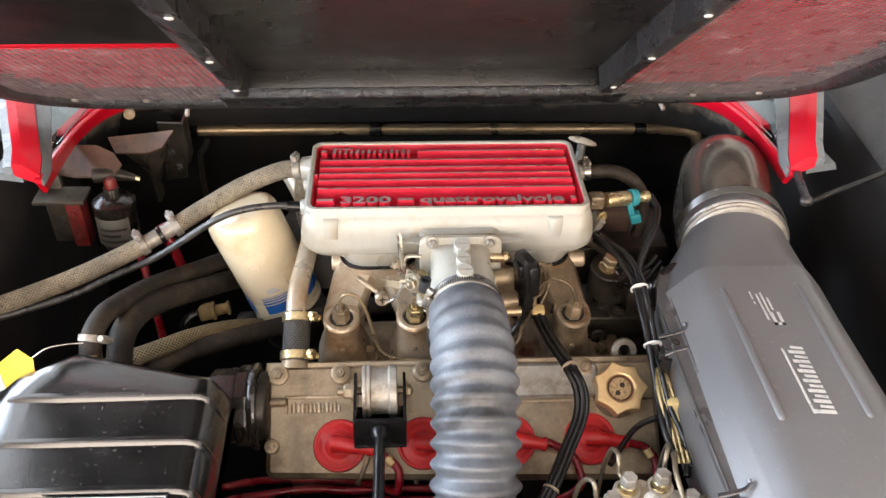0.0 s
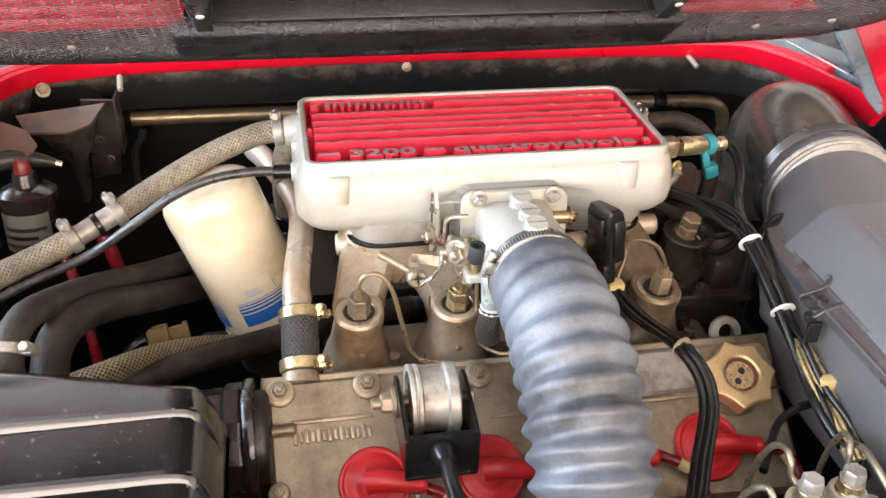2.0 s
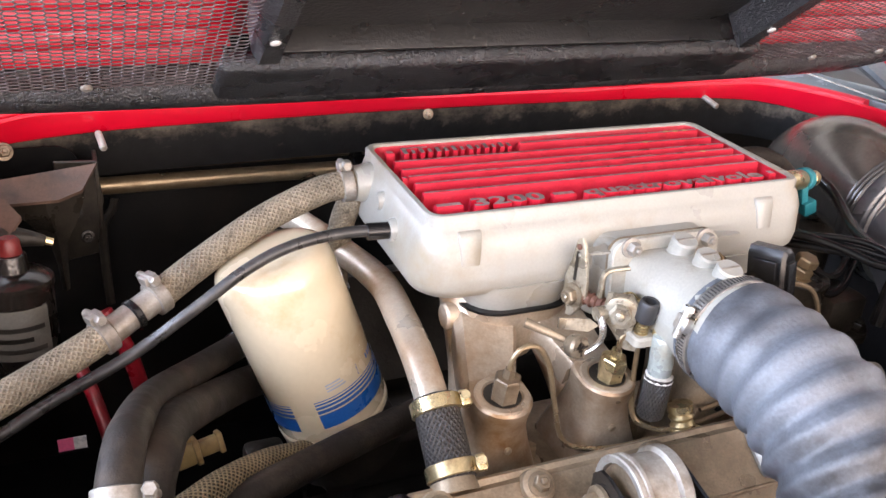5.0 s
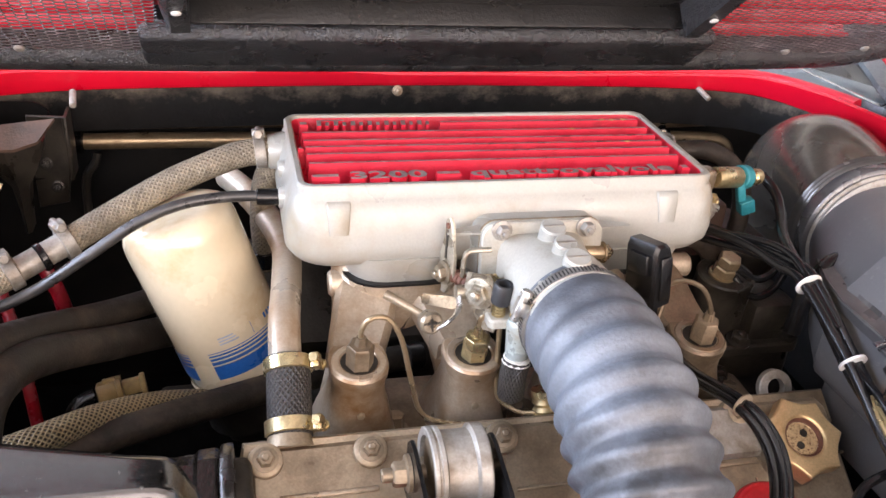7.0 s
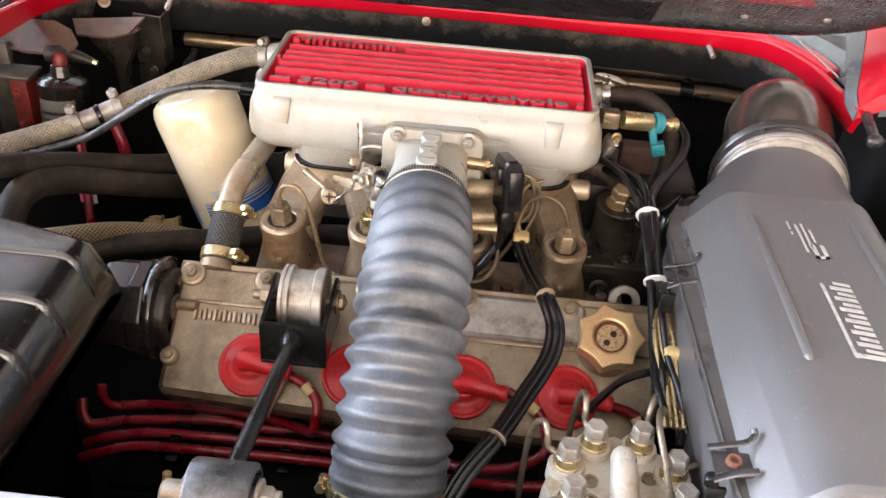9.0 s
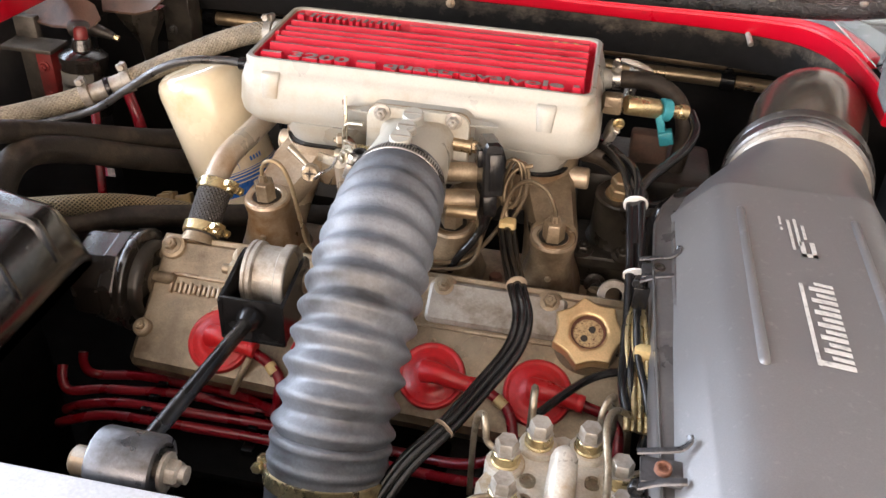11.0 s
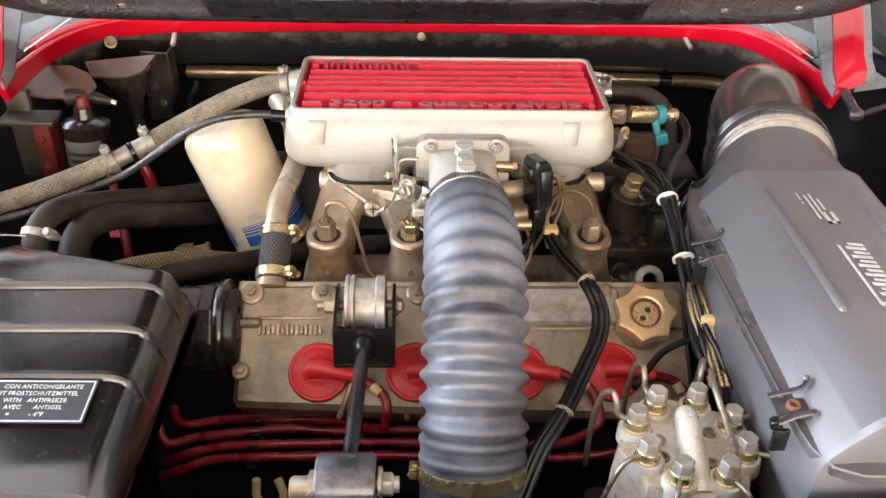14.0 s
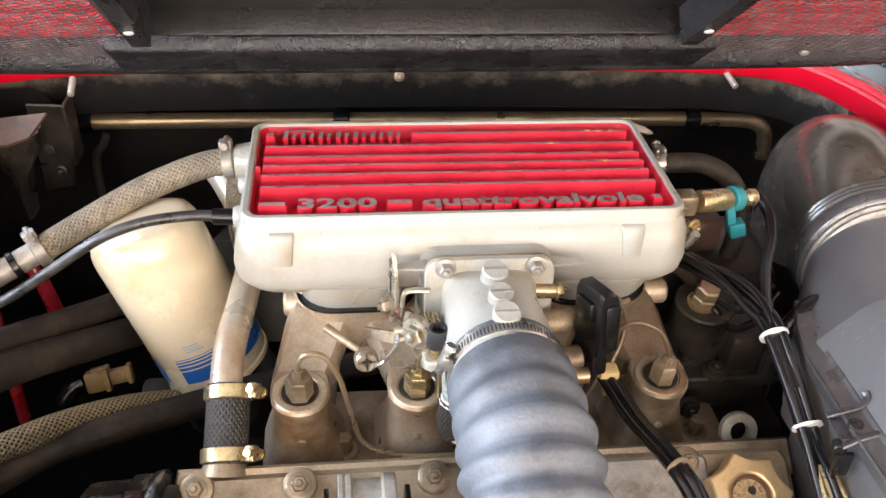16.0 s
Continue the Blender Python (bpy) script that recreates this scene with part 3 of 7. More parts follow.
for s in (1, -1):
    mx = lambda x: 0.0375 + s * (x - 0.0375)
    bm = BM()
    PILLAR = (((0.514, 0.930, 0.857), (0.541, 0.924, 0.877)), ((0.516, 0.952, 0.867), (0.547, 0.952, 0.884)), ((0.532, 1.00, 0.879), (0.564, 1.00, 0.896)), ((0.552, 1.06, 0.892), (0.585, 1.06, 0.909)), ((0.61, 1.26, 0.93), (0.645, 1.26, 0.945)))
    rings(bm, [[(mx(x), y, z) for x, y, z in ((i[0], i[1], i[2] - 0.014), i, (i[0] * 0.35 + o[0] * 0.65, i[1], i[2] * 0.35 + o[2] * 0.65 + 0.003), o, (o[0], o[1], o[2] - 0.016))] for i, o in PILLAR])
    part("pillar", bm, RED_PAINT, body, "glossy red window pillar", 20)
    bm = BM()
    rings(bm, [[(mx(o[0] + dx), o[1], o[2] + dz) for dx, dz in ((0.0005, -0.014), (0.010, -0.014), (0.011, -0.004), (0.0005, -0.002))] for i, o in PILLAR])
    part("pillar_seal", bm, SEAL, body)
    bm = BM()
    rings(bm, [[(mx(i[0] + dx), i[1], i[2] + dz) for dx, dz in ((-0.012 * k, -0.010), (-0.0005, -0.003), (-0.0005, -0.014), (-0.012 * k, -0.016))] for k, (i, o) in zip((0.2, 0.8, 1.2, 1.6, 2.5), PILLAR)])
    part("pillar_inner_seal", bm, SEAL, body)
    bm = BM()
    rings(bm, [[(mx(x), y, z) for x, y, z in ((0.512, 1.0, 0.862), (0.524, 1.0, 0.868), (0.524, 1.0, 0.866), (0.512, 1.0, 0.860))],
               [(mx(x), y, z) for x, y, z in ((0.47, 1.22, 0.87), (0.60, 1.22, 0.915), (0.60, 1.22, 0.913), (0.47, 1.22, 0.868))]])
    pane = part("window_pane", bm, GLASS, body, "small quarter window")
    pane.visible_shadow = False
    # wing top, outer side and hinge strap beside the bay
    bm = BM()
    rings(bm, [[(mx(x), y, z) for x, z in ((0.64, 0.845 + k), (0.66, 0.868 + k), (0.80, 0.90 + k), (0.86, 0.87 + k), (0.88, 0.70), (0.88, 0.0), (0.86, 0.0), (0.86, 0.68), (0.64, 0.825 + k))] for y, k in ((-0.05, -0.06), (0.3, -0.03), (0.95, 0.005), (1.2, 0.02), (1.45, 0.03))])
    for f in bm.faces:
        if abs(f.calc_center_median().x - 0.0375) > 0.82:
            f.material_index = 1
    part("wing", bm, [BAY_GREY, RED_PAINT], body, "dark grey wing beside the bay")
bm = BM()
box(bm, (0.04, -0.06, 0.38), (1.70, 0.02, 0.76), 0.004)
part("rear_panel", bm, RED_PAINT, body)
# Added black filler hides the bright gap between lip and lid.
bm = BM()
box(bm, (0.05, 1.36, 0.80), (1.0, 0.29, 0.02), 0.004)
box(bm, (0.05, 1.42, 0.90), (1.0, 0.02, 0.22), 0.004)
part("rear_bulkhead", bm, BAY, body, "black filler shelf added behind the lip")
for p, d, r in (((0.035, 1.2, 0.812), (0, -1, 0.2), 0.0042), ((-0.392, 1.165, 0.812), (0.3, -1, 0.5), 0.0058)):
    bm = BM()
    bolt(bm, p, d, r, 0.007)
    part("bolt", bm, CAST, body, "dusty zinc bolt")
for p in ((0.413, 1.20, 0.815), (-0.31, 1.19, 0.816)):
    bm = BM()
    cyl(bm, p, (p[0] + 0.003, p[1] - 0.028, p[2] - 0.006), 0.0035, n=10, bev=0.001)
    part("stud", bm, ALLOY_DULL, body)
bm = BM()
prism(bm, rounded(-0.44, -0.06, -0.33, 0.022, 0.02), 0, 0.004, Matrix.Translation((0, 1.17, 0.79)) @ Matrix.Rotation(radians(80), 4, "X"))
part("corner_plate", bm, BAY, body)

# ---- engine lid ----
LYAW = radians(0.5)
LO = Vector((0.0415, 1.0235, 0.9095))
LM = axes(LO, (math.cos(LYAW), math.sin(LYAW), 0), (0.78 * math.sin(LYAW), -0.78 * math.cos(LYAW), 0.62))
lid = thing("car_bonnet", LO, "open black engine lid with mesh vents over red louvres", "car lid")
TOP = 0.60
bm = BM()
prism(bm, [(-0.262, TOP), (-0.262, -0.036), (0.262, -0.036), (0.262, TOP)], -0.062, -0.058, LM)
part("outer_skin", bm, RED_PAINT, lid, "glossy red outer skin")
bm = BM()
sweep(bm, [LM @ Vector((a, b, -0.019)) for a, b in [(-0.53, TOP), (-0.53, 0.5), (-0.53, 0.12), (-0.512, 0.038), (-0.462, -0.014), (-0.37, -0.032), (0, -0.038),
      (0.37, -0.032), (0.462, -0.014), (0.512, 0.038), (0.53, 0.12), (0.53, 0.5), (0.53, TOP)]], 0.0225, 16, 8)
part("frame", bm, LID_BLACK, lid, "rounded black frame with rough paint")
bm = BM()
box(bm, (0, -0.008, -0.006), (0.53, 0.078, 0.016), 0.007, LM, 3)
part("front_lip", bm, LID_BLACK, lid)
bm = BM()
box(bm, (0, (TOP + 0.03) / 2, -0.034), (0.47, TOP - 0.03, 0.006), 0, LM)
box(bm, (0, 0.033, -0.022), (0.47, 0.004, 0.024), 0.001, LM)
part("centre_panel", bm, LID_PANEL, lid, "satin black inner sheet")
for s in (-1, 1):
    bm = BM()
    rings(bm, [[LM @ Vector((s * a, b, h)) for a, h in ((0.2225, -0.034), (0.2225, 0.0015), (0.2375, 0.0018), (0.2375 + k, -0.009), (0.2375 + k, -0.034))]
               for b, k in ((0.040, 0.004), (0.052, 0.006), (0.16, 0.014), (0.28, 0.020), (TOP, 0.022))])
    bracket = part("rail", bm, LID_BLACK, lid, "black angle rail", 25)
    for b in (0.078, 0.235, 0.40, 0.55):
        bm = BM()
        lathe(bm, [(0.0042, 0), (0.0040, 0.0008), (0.0028, 0.0014)], LM @ Matrix.Translation((s * 0.2315, b, 0.0015)), 12)
        part("rivet", bm, WHITE_PLASTIC, bracket, "pale rivet")
    top = 0.27 if s < 0 else 0.58
    # expanded metal: a lattice of hexagonal openings
    bm = BM()
    pa, pb, w = 0.0157, 0.0060, 0.00046
    lo, hi = (0.252, 0.508)
    rows, cols = int((top + 0.010) / pb * 2), int((hi - lo) / pa)

    def strand(p, q, wd=w):
        d = Vector(q) - Vector(p)
        o = Vector((-d.y, d.x, 0)).normalized() * wd
        up = Vector((0, 0, 0.0003))
        v = [bm.verts.new(LM @ (Vector(e) + k)) for e in (p, q) for k in (o + up, -o + up, -o - up, o - up)]
        for i in range(4):
            bm.faces.new((v[i], v[(i + 1) % 4], v[4 + (i + 1) % 4], v[4 + i]))

    for r in range(rows):
        b0 = -0.010 + r * pb / 2
        for c in range(cols):
            a0 = s * (lo + (c + (0.5 if r % 2 else 0)) * pa)
            if abs(a0) > 0.508 - max(0, (0.06 - b0)) * 0.9:
                continue
            a1 = a0 + s * pa / 2
            strand((a0 - s * pa * 0.17, b0, -0.005), (a0 + s * pa * 0.17, b0, -0.005), w * 1.35)
            strand((a0 + s * pa * 0.17, b0, -0.005), (a0 + s * pa * 0.33, b0 + pb / 2, -0.005))
            strand((a0 - s * pa * 0.17, b0, -0.005), (a0 - s * pa * 0.33, b0 + pb / 2, -0.005))
    part("vent_mesh", bm, MESH, lid, "black expanded metal mesh", 180)
    b = -0.01
    while b < top + 0.04:
        bm = BM()
        box(bm, (0, 0, 0), (0.270, 0.003, 0.036), 0.001, LM @ Matrix.Translation((s * 0.389, b, -0.036)) @ Matrix.Rotation(radians(-26), 4, "X"))
        part("louvre", bm, RED_PAINT, lid, "red louvre slat")
        b += 0.031
    bm = BM()
    if s < 0:
        box(bm, (s * 0.385, (top + TOP) / 2, -0.012), (0.27, TOP - top, 0.006), 0.001, LM)
        part("blank_panel", bm, FIREWALL, lid)
    else:
        bm.free()
    for a, b in ((0.447, 0.008), (0.36, -0.002)):
        bm = BM()
        lathe(bm, [(0.0045, 0), (0.0045, 0.0015), (0.003, 0.003)], LM @ Matrix.Translation((s * a, b, -0.003)), 12)
        part("rivet", bm, ALLOY_DULL, lid, "dull rivet")

# ---- gas strut and wing stay ----
strut = thing("gas_strut", (0.52, 0.90, 0.845), "black gas strut with a pale ball end", "strut")
bm = BM()
cyl(bm, (0.522, 0.925, 0.850), (0.513, 0.872, 0.849), 0.0055, 0.005, 12)
part("rod", bm, STEEL_DARK, strut)
bm = BM()
lathe(bm, [(0.003, -0.008), (0.0065, -0.0045), (0.0076, 0), (0.0065, 0.0045), (0.003, 0.008)], along((0.511, 0.866, 0.849), (1, 0, 0)), 14)
part("ball_end", bm, STEEL_DARK, strut)
bm = BM()
cyl(bm, (0.516, 0.865, 0.849), (0.655, 0.908, 0.876), 0.0036, n=10)
part("stay", bm, RUBBER, strut)

# ---- cross tubes along the firewall ----
tubes = thing("cross_tube", (0.05, 1.2, 0.75), "gold-zinc twin cross tubes along the firewall", "tube")
bm = BM()
sweep(bm, [(-0.345, 1.237, 0.7415), (-0.1, 1.244, 0.737), (0.2, 1.253, 0.730), (0.40, 1.26, 0.7245), (0.475, 1.26, 0.7215), (0.503, 1.258, 0.716), (0.515, 1.256, 0.700), (0.518, 1.255, 0.67)], 0.0094, 14)
part("lower_tube", bm, TUBE, tubes)
bm = BM()
sweep(bm, [(-0.30, 1.262, 0.752), (0.1, 1.266, 0.749), (0.40, 1.268, 0.742), (0.50, 1.268, 0.744)], 0.0062, 10)
part("upper_tube", bm, TUBE_DULL, tubes)
for x, y, z in ((-0.323, 1.238, 0.741), (-0.03, 1.246, 0.736), (0.412, 1.26, 0.724)):
    bm = BM()
    lathe(bm, [(0.0105, -0.010), (0.0135, -0.008), (0.0135, 0.008), (0.0105, 0.010)], along((x, y, z), (1, 0, -0.02)), 16)
    box(bm, (x, y + 0.014, z + 0.012), (0.013, 0.024, 0.022), 0.003)
    part("clip", bm, RUBBER, tubes, "black rubber clip")

# ---- engine block and heads, mostly hidden ----
block = thing("engine_block", (0.07, 0.85, 0.37), "engine block deep in the bay, shade put into its dark casting", "engine block")
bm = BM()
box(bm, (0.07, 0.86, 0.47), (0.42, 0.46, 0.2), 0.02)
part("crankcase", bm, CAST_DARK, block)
CN = Vector((0, -0.57, 0.82)).normalized()
CV = Vector((0, -0.82, -0.57)).normalized()
CM = axes((0, 0.72, 0.707), (1, 0, 0), -CV)   # x along the car's width, y up the cover's slope, z off its face
bm = BM()
box(bm, (0.095, 0.735, 0.60), (0.40, 0.11, 0.10), 0.01, EYE4)
box(bm, (0.100, 0.80, 0.645), (0.38, 0.12, 0.05), 0.008)
part("rear_head", bm, CAST, block, "stained aluminium cylinder head")
for x in (-0.035, 0.065, 0.165, 0.262):
    bm = BM()
    cyl(bm, (x, 0.79, 0.665), (x, 0.79, 0.684), 0.007, 0.0065, 6)
    lathe(bm, [(0.011, 0), (0.011, 0.003)], along((x, 0.79, 0.667), (0, 0, 1)), 16)
    part("head_nut", bm, RUST if x == 0.165 else CAST, block)
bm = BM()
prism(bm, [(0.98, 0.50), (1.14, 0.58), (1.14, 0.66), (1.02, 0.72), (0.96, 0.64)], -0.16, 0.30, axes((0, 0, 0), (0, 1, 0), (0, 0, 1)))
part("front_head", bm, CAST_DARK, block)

# ---- rear cam cover ----
cover = thing("cam_cover", (0.07, 0.70, 0.66), "cast aluminium cam cover with raised lettering bars and stains", "cam cover")
bm = BM()
prism(bm, [(-0.152, 0.014), (-0.152, -0.106), (-0.147, -0.112), (0.05, -0.120), (0.30, -0.126), (0.307, -0.120), (0.307, 0.004), (0.300, 0.014), (0.16, 0.016), (0.0, 0.016)], -0.035, 0.0, CM, 0.006)
casting = part("casting", bm, CAST, cover)
bm = BM()
prism(bm, [(-0.155, 0.020), (-0.16, -0.006), (0.13, -0.006), (0.31, -0.008), (0.31, 0.020)], -0.03, -0.004, CM, 0.003)
part("top_flange", bm, CAST, cover)
bm = BM()
prism(bm, rounded(0.112, -0.030, 0.238, 0.010, 0.006), -0.004, 0.006, CM, 0.003)
part("raised_pad", bm, ALLOY_DULL, cover, "brighter raised pad")
bm = BM()
box(bm, (0.17, -0.034, 0.001), (0.27, 0.0025, 0.003), 0.0008, CM)
part("cast_line", bm, CAST, cover)
for x, v in ((-0.140, 0.004), (-0.067, 0.004), (0.03, 0.004), (0.125, 0.004), (0.222, 0.004), (-0.145, -0.078)):
    bm = BM()
    q = CM @ Vector((x, v, 0))
    k = 0.72 if v < -0.05 else 1.0
    lathe(bm, [(0.013 * k, -0.004), (0.012 * k, 0.004), (0.010 * k, 0.0055)], along(q, CN), 20)
    b2 = part("boss", bm, CAST, cover)
    bm = BM()
    bolt(bm, CM @ Vector((x, v, 0.005)), CN, 0.0062 * k, 0.008 * k)
    part("bolt", bm, CAST, b2)
# raised badge drawn as plain bars
bm = BM()
box(bm, (-0.098, -0.0225, 0.0012), (0.068, 0.0035, 0.0035), 0.0008, CM)
part("badge_bar", bm, CAST_LIGHT, cover, "plain raised badge bar")
for i in range(14):
    bm = BM()
    box(bm, (-0.1295 + i * 0.0047, -0.0335 if i == 0 else (-0.0350, -0.0355)[i % 2], 0.0012), (0.0030, 0.0155 if i == 0 else (0.0115, 0.0085)[i % 2], 0.0062), 0.0008, CM)
    part("badge_bar", bm, CAST_LIGHT, cover, "plain raised badge bar")
for body_text, x, v in (("1", 0.221, -0.046), ("2", 0.122, -0.045), ("3", 0.012, -0.045), ("4", -0.085, -0.046)):
    part("numeral", letters(body_text, 0.012, CM @ Matrix.Translation((x, v - 0.008, -0.001)), 0.003, 1.0), CAST_LIGHT, cover)
bm = BM()
cyl(bm, CM @ Vector((-0.150, -0.028, 0.002)), CM @ Vector((-0.128, -0.028, 0.003)), 0.0055, n=12, bev=0.002)
cyl(bm, CM @ Vector((-0.148, -0.028, -0.01)), CM @ Vector((-0.158, -0.028, -0.012)), 0.014, n=14)
part("lug", bm, CAST, cover)
# drum of the belt cover
bm = BM()
DM = along((-0.150, 0.702, 0.681), (-1, 0, 0)) @ Matrix.Diagonal((0.83, 0.83, 1, 1))
lathe(bm, [(0.040, -0.001), (0.0440, 0.0), (0.0470, 0.002), (0.0480, 0.005), (0.0480, 0.011)], DM, 48, False)
part("end_ring", bm, CAST_DARK, cover, "rounded cast end of the cover")
bm = BM()
lathe(bm, [(0.010, 0.0040), (0.042, 0.0045), (0.0470, 0.0100), (0.0605, 0.011), (0.0612, 0.013), (0.0605, 0.018), (0.0585, 0.020), (0.050, 0.021)], DM, 48)
part("drum_flange", bm, DRUM, cover, "thin black flange")
bm = BM()
lathe(bm, [(0.050, 0.0205), (0.0575, 0.021), (0.0585, 0.023), (0.0580, 0.034), (0.0545, 0.037), (0.0535, 0.060), (0.0515, 0.066), (0.044, 0.070), (0.020, 0.071)], DM @ Matrix.Rotation(radians(20), 4, "Z"), 9)
part("belt_drum", bm, DRUM, cover, "brown-black faceted belt drum", 22)

# ---- intake plenum ----
plenum = thing("intake_plenum", (0.065, 0.92, 0.80), "silver-white cast intake plenum with a ribbed red top", "plenum")
PX0, PX1, PY0, PY1, PZ = -0.107, 0.237, 0.848, 1.004, 0.858
bm = BM()
loops = []
for dx, dy0, dy1, z, r in ((0.024, 0.03, 0.03, 0.786, 0.02), (0.008, 0.006, 0.015, 0.788, 0.024), (-0.003, -0.007, 0.004, 0.794, 0.030), (-0.0085, -0.014, -0.004, 0.803, 0.032), (-0.0092, -0.0145, -0.006, 0.813, 0.030),
                           (-0.0055, -0.009, -0.004, 0.836, 0.020), (-0.0015, -0.0035, -0.001, 0.847, 0.014), (0, -0.001, 0, 0.8495, 0.013), (0, 0, 0, PZ - 0.002, 0.012), (0.0015, 0.0015, 0.0015, PZ, 0.012), (0.005, 0.005, 0.005, PZ, 0.010),
                           (0.0065, 0.0065, 0.0065, PZ - 0.002, 0.010), (0.0074, 0.0074, 0.0074, PZ - 0.022, 0.010)):
    loops.append([(x, y, z) for x, y in rounded(PX0 + dx, PY0 + dy0, PX1 - dx, PY1 - dy1, r, 7)])
rings(bm, loops)
for f in bm.faces:
    zs = [v.co.z for v in f.verts]
    if (min(zs) < PZ - 0.015 and PZ - 0.005 < max(zs) < PZ - 0.001):
        f.material_index = 1
part("casting", bm, [PLENUM, RED_CRINKLE], plenum)
panel_bm = BM()
prism(panel_bm, rounded(PX0 + 0.0072, PY0 + 0.0072, PX1 - 0.0072, PY1 - 0.0072, 0.010, 6), PZ - 0.021, PZ - 0.0165, EYE4)
panel = part("red_panel", panel_bm, RED_CRINKLE, plenum, "red crackle-painted panel")
RH = PZ + 0.0005
UP = (0, 0, 1)


def rib(x0, x1, y, name="rib", w=0.0016):
    b = BM()
    rings(b, [[(x0 - e, y - t, z), (x1 + e, y - t, z), (x1 + e, y + t, z), (x0 - e, y + t, z)] for e, t, z in ((0.0020, w + 0.0022, PZ - 0.0170), (0.0004, w + 0.0005, RH - 0.0006), (-0.0002, w - 0.0002, RH))])
    part(name, tint(b, UP), [RED_CRINKLE, RIB_EDGE], panel)


XA, XB = PX0 + 0.013, PX1 - 0.014
for i, y in enumerate((0.957, 0.939, 0.925, 0.910, 0.892)):
    rib(XA, XB, y)
TXT, BDG = 0.8675, 0.978
rib(PX0 + 0.0075, PX0 + 0.0105, 0.923, "rib_end")
rib(0.031, XB, BDG)
rib(XA, XA + 0.006, BDG, "rib_end", 0.0028)
rib(XA, XA + 0.020, TXT, "rib_end", 0.0026)
rib(0.0035, 0.022, TXT, "rib_end", 0.0026)
rib(0.2145, 0.2205, TXT, "rib_end", 0.0030)
for text, x, span in (("3200", -0.065, 0.0605), ("quattrovalvole", 0.030, 0.176)):
    b = letters(text, 0.0190, Matrix.Identity(4), 0.0170, 1.0, 1.0, 0.0006)
    lo, hi = min(v.co.x for v in b.verts), max(v.co.x for v in b.verts)
    bmesh.ops.transform(b, matrix=Matrix.Translation((x, TXT - 0.0066, PZ - 0.0167)) @ Matrix.Diagonal((span / (hi - lo), 1, 1, 1)) @ Matrix.Translation((-lo, 0, 0)), verts=b.verts)
    part("raised_lettering", tint(b, UP), [RED_CRINKLE, LETTER_EDGE], panel, "worn grey tops on red lettering")
for i in range(14):
    b = BM()
    x = -0.080 + i * 0.00745
    h, w = (0.0135, 0.0040) if i == 0 else ((0.0105, 0.0038) if i % 2 == 0 else (0.0082, 0.0030))
    prism(b, [(x, BDG - 0.0062), (x + w, BDG - 0.0062), (x + w + 0.001, BDG - 0.0062 + h), (x + 0.001, BDG - 0.0062 + h)], PZ - 0.0170, RH)
    part("badge_bar", tint(b, UP), [RED_CRINKLE, LETTER_EDGE], panel, "plain raised badge bar")
b = BM()
prism(b, [(-0.078, BDG + 0.0055), (-0.055, BDG + 0.0055), (-0.0545, BDG + 0.0080), (-0.0775, BDG + 0.0080)], PZ - 0.0170, RH - 0.0002)
part("badge_bar", tint(b, UP), [RED_CRINKLE, LETTER_EDGE], panel, "plain raised badge bar")
for x, y in ((0.188, 0.9785), (0.198, 0.978), (0.209, 0.9782), (0.150, 0.957), (0.19, 0.925)):
    b = BM()
    prism(b, [(x - 0.003, y - 0.0012), (x, y - 0.0019), (x + 0.003, y - 0.0012), (x + 0.002, y + 0.0014), (x - 0.002, y + 0.0014)], RH - 0.0012, RH + 0.0002)
    part("paint_chip", b, CREAM, panel, "chip in the red paint")
for x in (-0.077, 0.193):
    b = BM()
    rings(b, [[(x + dx, y, z) for dx, y, z in ((-w, 0.850, z), (w, 0.850, z), (w, f + 0.0012, z), (w - 0.0012, f, z), (-w + 0.0012, f, z), (-w, f + 0.0012, z))]
              for w, f, z in ((0.0088, 0.8440, 0.8472), (0.0092, 0.8412, 0.8462), (0.0090, 0.8392, 0.8420), (0.0082, 0.8368, 0.8330), (0.0074, 0.8348, 0.8230))])
    part("tab", b, PLENUM, plenum, "", 50)
# stubs below, seals and pipe ports
for xc in (-0.022, 0.172):
    b = BM()
    rings(b, [[(x, y, z) for x, y in rounded(xc - 0.048 + e, 0.838 + e, xc + 0.048 - e, 0.93 - e, 0.03, 6)] for e, z in ((-0.004, 0.80), (0.0, 0.785), (0.003, 0.776))])
    part("stub", b, PLENUM, plenum)
    b = BM()
    rings(b, [[(x, y, z) for x, y in rounded(xc - 0.048 + e, 0.838 + e, xc + 0.048 - e, 0.93 - e, 0.03, 6)] for e, z in ((0.002, 0.7765), (-0.0005, 0.7755), (-0.0005, 0.7735), (0.002, 0.7725))])
    part("seal", b, RUBBER, plenum, "thin black rubber seal")
for p, q, r in (((-0.10, 0.976, 0.834), (-0.122, 0.976, 0.834), 0.015), ((-0.10, 0.90, 0.826), (-0.118, 0.90, 0.826), 0.009), ((-0.10, 0.935, 0.835), (-0.116, 0.935, 0.835), 0.007),
                ((0.232, 0.968, 0.828), (0.252, 0.968, 0.828), 0.010), ((0.232, 0.885, 0.806), (0.246, 0.885, 0.806), 0.008)):
    b = BM()
    cyl(b, p, q, r + 0.003, r, 18, 0.001)
    part("port", b, PLENUM, plenum)

